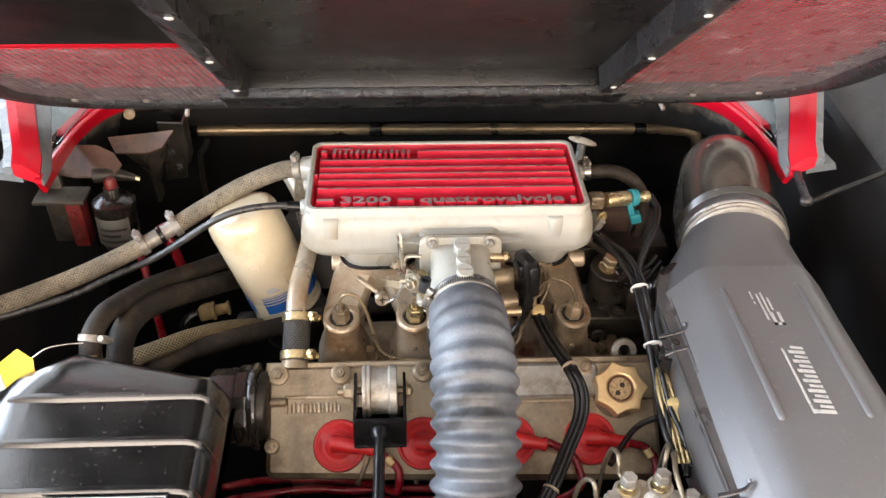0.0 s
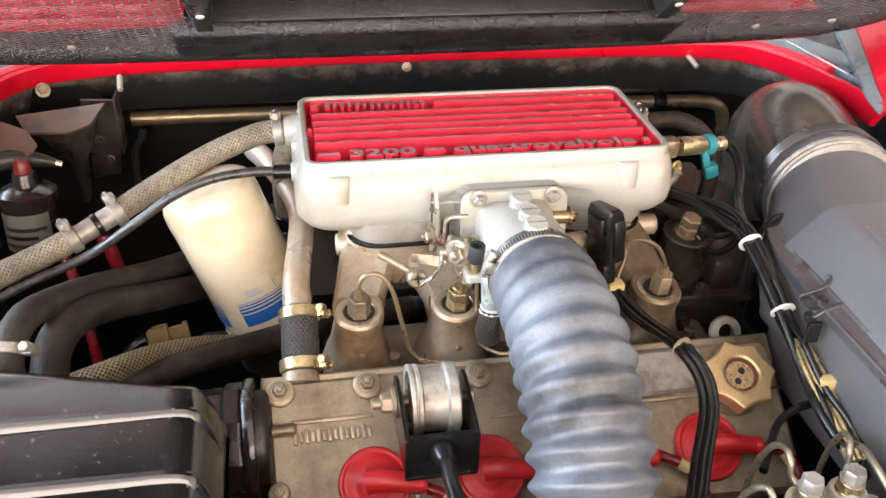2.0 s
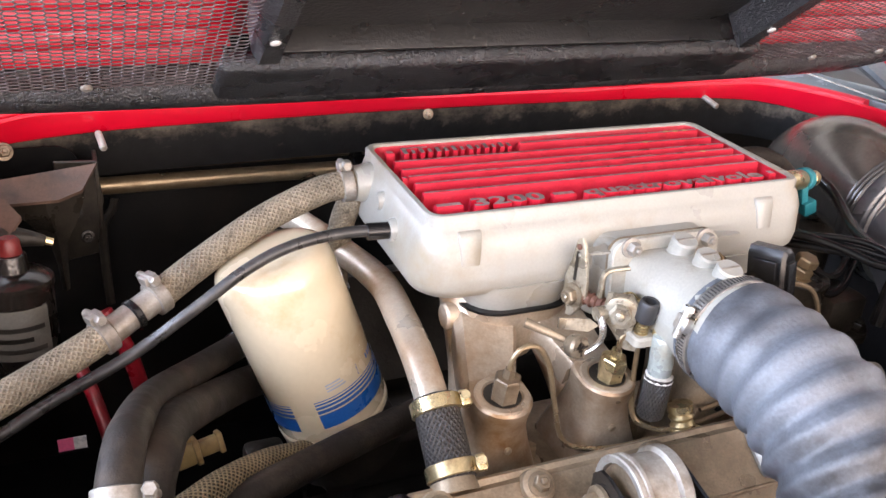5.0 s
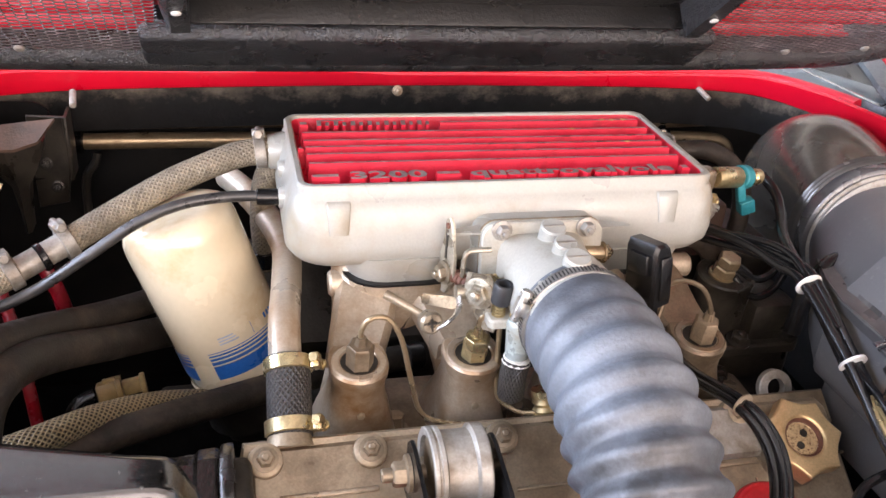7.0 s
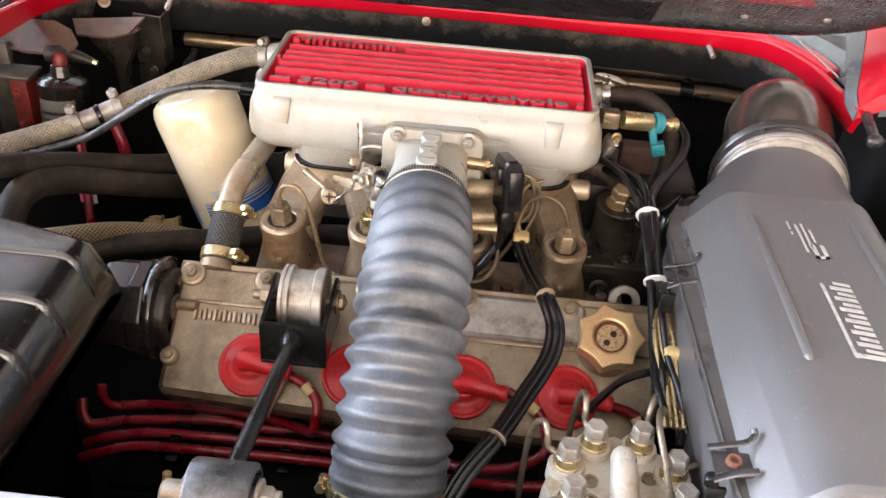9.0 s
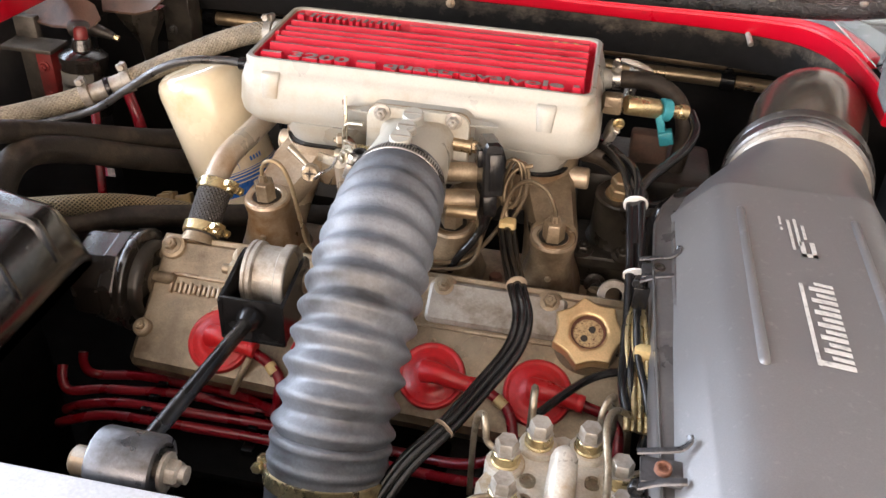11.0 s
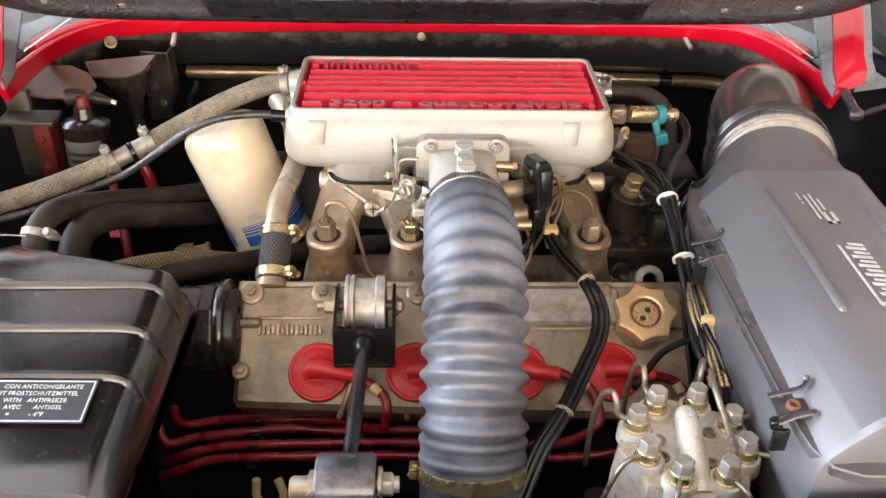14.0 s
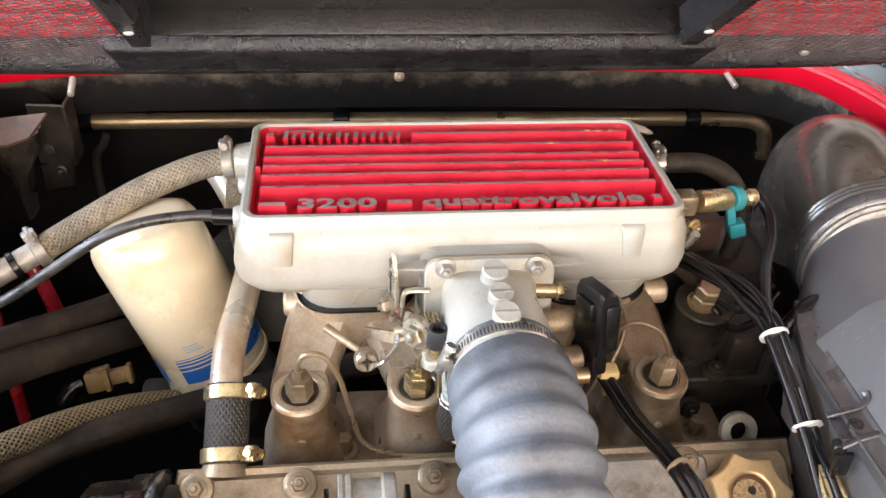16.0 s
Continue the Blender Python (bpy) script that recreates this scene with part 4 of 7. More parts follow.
# ---- intake runners ----
manifold = thing("intake_manifold", (0.07, 0.82, 0.68), "stained cast intake runners with injector wells, right pair darkened for shade and grime", "manifold")
WELLS = (-0.067, 0.022, 0.119, 0.216)
for i, (xt, xb) in enumerate(((-0.047, -0.070), (0.004, 0.034), (0.147, 0.112), (0.199, 0.214))):
    b = BM()
    sweep(b, [(xt, 0.882, 0.774), (xt * 0.8 + xb * 0.2, 0.868, 0.755), (xt * 0.4 + xb * 0.6, 0.835, 0.715), (xb, 0.81, 0.672)],
          lambda s, t: 0.031 - 0.006 * math.sin(math.pi * min(1, s / t)) - 0.003 * s / t, 18, 8, ends=0.004, squash=0.86)
    # Right pair takes the darker cast: its shade and grime are in the material.
    part("runner", b, CAST_LIGHT if i < 2 else CAST, manifold)
    w = WELLS[i]
    M = along((w, 0.792, 0.672), (0, -0.10, 1))
    b = BM()
    rings(b, [[M @ Vector((x, y, h)) for x, y in rounded(-hw, -fr, hw, bk, min(hw, fr) * k, 5)] for h, hw, fr, bk, k in
              ((-0.012, 0.034, 0.030, 0.040, 0.35), (0.010, 0.029, 0.026, 0.036, 0.45), (0.030, 0.0235, 0.0215, 0.032, 0.7), (0.046, 0.0205, 0.0195, 0.030, 0.9), (0.056, 0.0205, 0.0200, 0.031, 0.95),
               (0.0615, 0.0222, 0.0222, 0.032, 0.98), (0.0680, 0.0226, 0.0226, 0.031, 0.98), (0.0700, 0.0212, 0.0212, 0.029, 0.98))])
    part("runner_foot", b, CAST_LIGHT if i < 2 else CAST, manifold)
    b = BM()
    lathe(b, [(0.0205, 0.069), (0.0212, 0.0702), (0.0200, 0.0712), (0.0158, 0.0712), (0.0145, 0.0695), (0.0140, 0.0690)], M, 28, False)
    wl = part("injector_well", b, CAST_LIGHT, manifold, "machined rim of the injector well")
    # Flat dark disc, level with the rim, paints the deep well's shade.
    b = BM()
    lathe(b, [(0.0142, 0.0704), (0.002, 0.0705)], M, 24, False)
    part("well_floor", b, CAST_DARK, wl, "flat dark disc for the deep well's shade")
    # sloping cast face from the flange down to the well
    b = BM()
    rings(b, [[Vector((cx, cy, cz)) + Vector((dx * hw, dy, dz)) for dx, dy, dz in ((-1, 0.004, -0.022), (-1, 0.0, -0.006), (-0.8, -0.003, 0.0), (0.8, -0.003, 0.0), (1, 0.0, -0.006), (1, 0.004, -0.022))]
              for cx, cy, cz, hw in ((xt, 0.868, 0.772, 0.026), (xt * 0.7 + w * 0.3, 0.846, 0.764, 0.0265), (xt * 0.35 + w * 0.65, 0.826, 0.752, 0.0245), (w, 0.806, 0.7425, 0.0225))])
    part("runner_face", b, CAST_LIGHT if i < 2 else CAST, manifold)
    b = BM()
    lathe(b, [(0.003, 0.0), (0.003, 0.002), (0.0022, 0.0025)], along(M @ Vector((0.0, -0.0205, 0.035)), M.to_3x3() @ Vector((0.1, -1, 0))), 12)
    part("plug", b, CAST, manifold)
    b = BM()
    box(b, (xb + (0.012 if i % 2 == 0 else -0.012), 0.812, 0.70), (0.004, 0.045, 0.06), 0.0015)
    part("web", b, CAST_LIGHT if i < 2 else CAST, manifold)
for xc in (-0.022, 0.172):
    b = BM()
    rings(b, [[(x, y - dy, z) for x, y in rounded(xc - 0.047 + e, 0.839 + e, xc + 0.047 - e, 0.929 - e, 0.03 - e * 0.3, 6)] for e, z, dy in ((0.0, 0.7725, 0), (0.0, 0.768, 0), (0.006, 0.758, 0.004), (0.016, 0.742, 0.012), (0.026, 0.728, 0.02))])
    part("runner_head", b, CAST_LIGHT, manifold)
for x in (-0.075, 0.222):
    b = BM()
    cyl(b, (x - 0.006, 0.868, 0.762), (x + 0.02, 0.868, 0.762), 0.011, n=16, bev=0.002)
    part("side_boss", b, CAST_LIGHT, manifold)

# ---- fuel injectors with their steel lines ----
LINES = {0: [(-0.067, 0.779, 0.762), (-0.067, 0.778, 0.776), (-0.060, 0.777, 0.786), (-0.048, 0.776, 0.785), (-0.038, 0.774, 0.768), (-0.030, 0.772, 0.735), (-0.022, 0.768, 0.705), (-0.008, 0.762, 0.697), (0.02, 0.755, 0.697), (0.062, 0.752, 0.700)],
         1: [(0.022, 0.777, 0.766), (0.022, 0.777, 0.778), (0.028, 0.776, 0.785), (0.036, 0.775, 0.780), (0.038, 0.774, 0.745), (0.040, 0.768, 0.712), (0.055, 0.758, 0.703), (0.068, 0.754, 0.704)],
         2: [(0.119, 0.777, 0.762), (0.12, 0.777, 0.772), (0.132, 0.775, 0.778), (0.142, 0.770, 0.765), (0.150, 0.765, 0.735), (0.138, 0.758, 0.712), (0.10, 0.754, 0.705), (0.07, 0.752, 0.705)],
         3: [(0.216, 0.777, 0.762), (0.214, 0.778, 0.776), (0.204, 0.782, 0.792), (0.186, 0.788, 0.795), (0.172, 0.79, 0.78), (0.166, 0.785, 0.75), (0.170, 0.778, 0.73)]}
for i, w in enumerate(WELLS):
    inj = thing("fuel_injector", (w, 0.787, 0.715), "fuel injector with a hexagon nut and thin steel line", "injector", "injectors in the runner wells")
    M = along((w, 0.787, 0.716), (0, -0.16, 1))
    b = BM()
    lathe(b, [(0.0088, 0), (0.0088, 0.024), (0.007, 0.028)], M, 12)
    part("body", b, RUST, inj, "rusty brown body")
    b = BM()
    lathe(b, [(0.009, 0.025), (0.0105, 0.0265), (0.0105, 0.0445), (0.0088, 0.0465), (0.0050, 0.0470), (0.0038, 0.054)], M, 6)
    part("nut", b, BRASS if i == 1 else CAST, inj, "hexagon union nut")
    b = BM()
    sweep(b, LINES[i], 0.0021, 8, 6)
    part("fuel_line", b, TUBE if i < 2 else TUBE_DULL, inj, "thin bent bronze-coloured line")
fit = thing("brass_union", (0.075, 0.752, 0.69), "brass fuel union with a hexagon nut", "fitting")
b = BM()
lathe(b, [(0.010, 0), (0.010, 0.006), (0.008, 0.007), (0.010, 0.010), (0.008, 0.013), (0.010, 0.016), (0.008, 0.019), (0.010, 0.022)], along((0.072, 0.756, 0.725), (0.1, -0.35, -1)), 14)
part("thread", b, BRASS, fit)
b = BM()
lathe(b, [(0.012, 0), (0.0135, 0.002), (0.0135, 0.014), (0.011, 0.016)], along((0.076, 0.748, 0.705), (0.3, -0.5, -1)), 6)
part("nut", b, BRASS, fit)

# ---- throttle body ----
tb = thing("throttle_assembly", (0.077, 0.80, 0.80), "cast throttle body with levers and return springs", "throttle body")
TM = axes((0.077, 0.815, 0.812), (1, 0, 0), (0, 0.12, 1))   # z towards the rear
b = BM()
rings(b, [[TM @ Vector((x, y, h)) for x, y in rounded(-0.049 - e, -0.042 - e, 0.049 + e, 0.0235 + e, 0.014, 5)] for e, h in ((0.004, -0.03), (0.0015, -0.012), (0.0, -0.002))])
part("mount", b, PLENUM, tb)
b = BM()
prism(b, rounded(-0.049, -0.042, 0.049, 0.0275, 0.012), -0.001, 0.005, TM, 0.001)
part("flange", b, NECK, tb)
b = BM()
prism(b, rounded(-0.0495, -0.0425, 0.0495, 0.0280, 0.012), -0.003, -0.001, TM)
part("gasket", b, CAST, tb)
b = BM()
loops = []
for h, hw, up, dn, r in ((0.004, 0.036, 0.018, -0.040, 0.016), (0.014, 0.035, 0.020, -0.044, 0.026), (0.032, 0.037, 0.021, -0.048, 0.033), (0.055, 0.039, 0.021, -0.052, 0.036), (0.085, 0.0385, 0.0215, -0.0535, 0.037), (0.095, 0.0385, 0.0215, -0.0535, 0.037)):
    loops.append([TM @ Vector((x, y, h)) for x, y in rounded(-hw, dn, hw, up, r, 6)])
rings(b, loops)
part("neck", b, NECK, tb)
for x in (-0.034, 0.034):
    b = BM()
    bolt(b, TM @ Vector((x, 0.022, 0.005)), (0, -1, 0.12), 0.0056, 0.009)
    part("bolt", b, ALLOY_DULL, tb)
for y, z, r in ((0.798, 0.841, 0.0098), (0.771, 0.842, 0.0088), (0.748, 0.843, 0.0098)):
    b = BM()
    M = along((0.0765, y, z - 0.012), (0, -0.25, 1))
    lathe(b, [(r * 1.1, 0), (r, 0.004), (r, 0.0165), (r - 0.0012, 0.018)], M, 20)
    cap = part("screw_cap", b, PLENUM, tb, "white slotted cap")
    b = BM()
    box(b, (0, 0, 0.0182), (r * 1.7, 0.0013, 0.0008), 0, M)
    part("slot", b, ALLOY_DULL, cap)
# lever gear at the side
LV = axes((0.006, 0.822, 0.832), (0.25, -1, 0), (0, 0, 1))
b = BM()
prism(b, [(-0.003, 0.008), (0.002, 0.011), (0.006, 0.006), (0.0125, -0.020), (0.0135, -0.034), (0.008, -0.046), (0.002, -0.055), (-0.004, -0.056), (-0.004, -0.050), (-0.009, -0.040), (-0.010, -0.026), (-0.005, -0.008)][::-1], 0, 0.0028, LV, 0.0006)
lever = part("lever", b, ZINC, tb, "pale plated throttle lever")
b = BM()
box(b, (0.0005, -0.012, 0.0030), (0.0026, 0.024, 0.0006), 0, LV)
part("slot", b, CAST_DARK, lever)
b = BM()
lathe(b, [(0.0024, 0), (0.0024, 0.0012), (0.0014, 0.0016)], LV @ Matrix.Translation((0.001, 0.004, 0.0028)), 10)
part("rivet", b, RUST, lever)
b = BM()
bolt(b, LV @ Vector((0.002, -0.036, 0.003)), LV.to_3x3() @ Vector((0, 0, 1)), 0.0068, 0.008)
part("pivot_nut", b, LINKAGE, tb)
b = BM()
cyl(b, LV @ Vector((0.002, -0.036, 0.0)), (0.022, 0.788, 0.797), 0.0045, n=12)
for k in range(5):
    q = (LV @ Vector((0.002, -0.036, 0.0))).lerp(Vector((0.022, 0.788, 0.797)), 0.25 + 0.14 * k)
    lathe(b, [(0.0052, -0.0008), (0.0060, 0), (0.0052, 0.0008)], along(q, Vector((0.022, 0.788, 0.797)) - LV @ Vector((0.002, -0.036, 0.0))), 12)
part("pivot_spring", b, RUST, tb, "coppery spring on the pivot")
b = BM()
prism(b, [(-0.014, -0.004), (0.010, -0.005), (0.018, 0.0), (0.010, 0.005), (-0.014, 0.004)], 0, 0.0025, axes((-0.004, 0.800, 0.783), (1, -0.2, -0.12), (0, 0.3, 1)))
part("pull_arm", b, ZINC, tb)
b = BM()
lathe(b, [(0.0070, 0), (0.0090, 0.002), (0.0092, 0.030), (0.0075, 0.033), (0.0040, 0.034)], along((0.047, 0.757, 0.756), (-0.05, 0.05, 1)), 18)
part("pale_pipe", b, SEAL_PALE, tb, "pale blue-green pipe end")
b = BM()
lathe(b, [(0.0085, -0.003), (0.0112, -0.002), (0.0098, 0.0005), (0.0108, 0.002), (0.0088, 0.003)], along((0.047, 0.757, 0.754), (0.1, 0.1, 1)), 11)
part("paper_collar", b, PLASTER, tb, "ragged white paper collar")
# plate that carries the second spindle
b = BM()
prism(b, [(-0.012, 0.012), (0.006, 0.014), (0.012, 0.006), (0.010, -0.014), (0.016, -0.022), (0.015, -0.030), (0.006, -0.030), (-0.004, -0.018), (-0.014, -0.006)][::-1], 0, 0.0028, axes((0.022, 0.782, 0.801), (0.75, -0.62, 0), (0.0, 0.1, 1)), 0.0006)
part("spindle_plate", b, ZINC, tb, "pale plated spindle plate")
b = BM()
sweep(b, [(0.010, 0.795, 0.806), (0.011, 0.796, 0.822), (0.016, 0.796, 0.827), (0.030, 0.793, 0.829)], 0.0026, 8, squash=0.7)
part("link_arm", b, ZINC, tb, "bent link arm")
for k in range(6):
    b = BM()
    pts = [(0.020 + 0.0028 * k + 0.0007 * a / 60, 0.788 + 0.0115 * math.cos(radians(a)), 0.797 + 0.0115 * math.sin(radians(a))) for a in range(0, 361, 24)]
    sweep(b, pts, 0.0011, 6, 1)
    part("spring_coil", b, BRASS, tb)
b = BM()
cyl(b, (0.004, 0.788, 0.797), (0.046, 0.788, 0.797), 0.0055, n=12)
bolt(b, (0.020, 0.780, 0.800), (-0.62, -0.75, 0.1), 0.0085, 0.008)
part("shaft", b, ZINC, tb)
b = BM()
prism(b, rounded(-0.018, -0.009, 0.014, 0.009, 0.005), 0, 0.007, Matrix.Translation((0.042, 0.770, 0.780)), 0.0015)
part("stop_block", b, NECK, tb)
b = BM()
lathe(b, [(0.005, 0), (0.0075, 0.002), (0.0075, 0.016), (0.0065, 0.018), (0.0045, 0.018), (0.0045, 0.012)], along((0.033, 0.769, 0.797), (0.05, -0.1, 1)), 16)
part("blue_cap", b, BAY_GREY, tb, "blue-grey plastic cap")
b = BM()
cyl(b, (0.033, 0.770, 0.782), (0.033, 0.769, 0.797), 0.0036, n=10)
for k in range(4):
    lathe(b, [(0.0040, -0.0008), (0.0052, 0), (0.0040, 0.0008)], along((0.033, 0.770, 0.787 + 0.0028 * k), (0, 0, 1)), 12)
cyl(b, (0.043, 0.766, 0.784), (0.043, 0.765, 0.803), 0.0028, n=10, bev=0.0006)
part("stop_screw", b, BRASS, tb)
b = BM()
sweep(b, [(0.047, 0.757, 0.754), (0.045, 0.755, 0.738), (0.046, 0.757, 0.722)], 0.0105, 14)
part("stub_hose", b, SLEEVE, tb)
# round cable end with its rod
b = BM()
lathe(b, [(0.0075, -0.006), (0.0088, -0.004), (0.0088, 0.003), (0.007, 0.005), (0.0035, 0.005), (0.0035, 0.003), (0.001, 0.003)], along((-0.017, 0.775, 0.781), (0.1, -0.9, 0.25)), 18)
cable = part("cable_end", b, LINKAGE, tb)
b = BM()
for a in (0, 90):
    box(b, (0, 0, 0.0045), (0.013, 0.0018, 0.001), 0, along((-0.017, 0.775, 0.781), (0.1, -0.9, 0.25)) @ Matrix.Rotation(radians(a), 4, "Z"))
part("cross", b, CAST_DARK, cable)
b = BM()
sweep(b, [(-0.018, 0.781, 0.781), (-0.030, 0.790, 0.785), (-0.046, 0.802, 0.790)], lambda s, t: 0.0026 + 0.0012 * s / t, 12, 6, ends=0.003)
part("cable_rod", b, CAST, tb)
b = BM()
sweep(b, [(-0.012, 0.772, 0.777), (-0.004, 0.768, 0.786), (0.004, 0.776, 0.790), (0.006, 0.786, 0.797)], 0.0032, 8, squash=0.5)
part("hook", b, STEEL, tb)
for y, z in ((0.795, 0.79), (0.765, 0.778)):
    b = BM()
    cyl(b, (0.108, y, z), (0.142, y + 0.006, z + 0.001), 0.0095, n=16, bev=0.001)
    part("side_port", b, CAST, tb)
b = BM()
cyl(b, (0.106, 0.812, 0.812), (0.128, 0.812, 0.811), 0.007, n=12)
bolt(b, (0.128, 0.812, 0.811), (1, 0, 0), 0.006, 0.007)
part("side_fitting", b, TUBE, tb)
b = BM()
cyl(b, (0.118, 0.757, 0.772), (0.146, 0.758, 0.772), 0.006, n=10)
part("side_fitting", b, TUBE, tb)
b = BM()
prism(b, [(0.0, 0.0), (0.028, 0.006), (0.030, 0.010), (0.0, 0.012)], 0, 0.002, axes((0.122, 0.828, 0.832), (1, 0, 0), (0, -1, -0.1)))
part("cast_web", b, PLENUM, tb)
b = BM()
prism(b, [(0.0, 0.0), (-0.026, 0.006), (-0.028, 0.010), (0.0, 0.012)], 0, 0.002, axes((0.030, 0.828, 0.832), (1, 0, 0), (0, -1, -0.1)))
part("cast_web", b, PLENUM, tb)

sensor = thing("throttle_switch", (0.152, 0.779, 0.80), "black plastic throttle switch with a cable", "sensor")
b = BM()
SM = axes((0.153, 0.777, 0.812), (0.93, 0.3, 0), (0.05, 0.2, 1))
prism(b, [(-0.010, -0.026), (0.009, -0.024), (0.011, 0.010), (0.007, 0.022), (0.003, 0.026), (-0.007, 0.026), (-0.010, 0.020)], -0.015, 0.015, SM, 0.0025)
box(b, (0.001, -0.001, 0.0155), (0.011, 0.034, 0.003), 0.001, SM)
box(b, (-0.0115, 0.010, 0.0), (0.005, 0.016, 0.020), 0.001, SM)
part("housing", b, RUBBER, sensor)
b = BM()
box(b, (-0.001, -0.036, -0.002), (0.014, 0.024, 0.018), 0.003, SM)
sweep(b, [(0.152, 0.772, 0.785), (0.152, 0.771, 0.768), (0.150, 0.769, 0.752), (0.143, 0.765, 0.738), (0.132, 0.762, 0.722), (0.122, 0.765, 0.70)], lambda s, t: 0.0068 - 0.0030 * min(1, max(0, s - 0.02) / 0.02), 10)
part("plug", b, RUBBER, sensor)

# ---- corrugated intake hose ----
hose = thing("intake_hose", (0.075, 0.55, 0.60), "blue-grey corrugated rubber intake hose with metal bands", "hose")
HP = [(0.0775, 0.742, 0.803), (0.079, 0.700, 0.8045), (0.0805, 0.655, 0.797), (0.080, 0.600, 0.770), (0.0778, 0.552, 0.729), (0.0765, 0.518, 0.681), (0.0765, 0.500, 0.641)]


def bellows(s, t):
    if s < 0.022:
        return 0.0402
    if s > 0.247:
        return 0.0450 + 0.0016 * max(0, math.sin((s - 0.247) / 0.0075 * math.pi)) * (s < 0.2695)
    f = (s - 0.022) / 0.0206
    f -= math.floor(f)
    u = (math.sqrt((2 * f - 1.06) ** 2 + 0.22) - 0.469) / 0.66
    grow = min(1, (s - 0.022) / 0.030)
    amp = (0.0024 + 0.0046 * min(1, s / 0.18) ** 1.3) * grow
    return 0.0424 + 0.0050 * min(1, s / 0.11) - amp * math.sin(math.pi / 2 * min(1, u))


b = BM()
sweep(b, HP, bellows, 56, 10, ends=0.0012)
part("bellows", b, HOSE_GREY, hose, "", 60)
b = BM()
band(b, (0.0778, 0.731, 0.8036), (0, -1, 0.03), 0.0405, 0.011, True, (-0.9, 0, 0.3))
top_band = part("band", b, STEEL, hose, "slotted steel band")
b = BM()
M = along((0.0778, 0.731, 0.8036), (0, -1, 0.03))
for k in range(100):
    a = math.tau * k / 100
    box(b, (0, 0.0421, 0), (0.0011, 0.0004, 0.0060), 0, M @ Matrix.Rotation(a, 4, "Z"))
part("band_slotting", b, SLOT, top_band)
b = BM()
band(b, (0.0766, 0.5155, 0.6755), (0, -0.46, -0.88), 0.0458, 0.012, True, (-1, 0, 0))
part("band", b, BRASS, hose, "brass-coloured band")

# ---- oil filter ----
FT, FB = Vector((-0.2035, 0.937, 0.799)), Vector((-0.151, 0.926, 0.649))
fm = along(FB, FT - FB, (0, 1, 0))
FL = (FT - FB).length
FR = 0.0485
oil = thing("oil_filter", FB, "cream oil filter canister with blue stripes", "oil filter")
b = BM()
lathe(b, [(0.030, -0.004), (FR - 0.003, -0.003), (FR + 0.0006, -0.001), (FR + 0.0006, 0.003), (FR - 0.0008, 0.0045), (FR, 0.007), (FR, FL - 0.02), (FR - 0.001, FL - 0.012), (FR - 0.004, FL - 0.005), (FR - 0.010, FL - 0.001), (FR - 0.018, FL), (0.004, FL + 0.001)], fm, 48)
can = part("canister", b, FILTER_WHITE, oil)
b = BM()
lathe(b, [(FR - 0.006, -0.009), (FR - 0.004, -0.004), (FR - 0.002, -0.0035)], fm, 40)
part("base_ring", b, STEEL_DARK, oil, "dark steel base ring")


def wrap(bm, a0, a1, h0, h1, r, n=20, skew=0.0):
    lo = [fm @ Vector((r * math.cos(a), r * math.sin(a), h0)) for a in (radians(a0 + (a1 - a0) * i / n) for i in range(n + 1))]
    hi = [fm @ Vector((r * math.cos(a), r * math.sin(a), h1)) for a in (radians(a0 + skew + (a1 - a0) * i / n) for i in range(n + 1))]
    rows = [[bm.verts.new(p) for p in q] for q in (lo, hi)]
    for i in range(n):
        bm.faces.new((rows[0][i], rows[0][i + 1], rows[1][i + 1], rows[1][i]))
    return bm


FRONT = math.degrees(math.atan2((fm.inverted().to_3x3() @ Vector((0.1, -1, 0.3))).y, (fm.inverted().to_3x3() @ Vector((0.1, -1, 0.3))).x))
for start, stop in ((-28, 112), (-140, -52), (128, 205)):
    for h0, h1 in ((0.0165, 0.0305), (0.032, 0.035), (0.0365, 0.0387), (0.0402, 0.0417), (0.0432, 0.0440)):
        b = BM()
        wrap(b, FRONT + start, FRONT + stop, h0, h1, FR + 0.0002, 24)
        part("stripe", b, BLUE, can, "blue stripe")
for k in range(3):
    b = BM()
    wrap(b, FRONT - 12, FRONT + 8 - 2 * k, 0.0495 + 0.0028 * k, 0.0509 + 0.0028 * k, FR + 0.0002, 8)
    part("print_line", b, PRINT, can)
b = BM()
wrap(b, FRONT + 24, FRONT + 24.6, 0.0465, 0.0575, FR + 0.0002, 2)
for k in range(4):
    wrap(b, FRONT + 42 + 5 * k, FRONT + 45 + 5 * k, 0.0505, 0.0555, FR + 0.0002, 2)
part("print_marks", b, BLUE, can)

# ---- braided breather hose ----
br = thing("breather_hose", (-0.3, 0.92, 0.77), "dusty cloth-braided breather hose with band clamps", "hose")
b = BM()
sweep(b, [(-0.121, 0.977, 0.834), (-0.150, 0.977, 0.830), (-0.200, 0.970, 0.812), (-0.250, 0.953, 0.790), (-0.287, 0.934, 0.7745)], 0.0117, 18)
part("upper_hose", b, BRAID, br)
b = BM()
sweep(b, [(-0.281, 0.937, 0.777), (-0.332, 0.908, 0.759)], 0.0105, 16)
part("joiner", b, ALLOY_DULL, br)
b = BM()
sweep(b, [(-0.322, 0.914, 0.7625), (-0.36, 0.894, 0.752), (-0.42, 0.862, 0.741), (-0.50, 0.82, 0.735), (-0.58, 0.79, 0.73)], 0.0119, 18)
part("lower_hose", b, BRAID, br)
hd = Vector((-0.9, -0.5, -0.3))
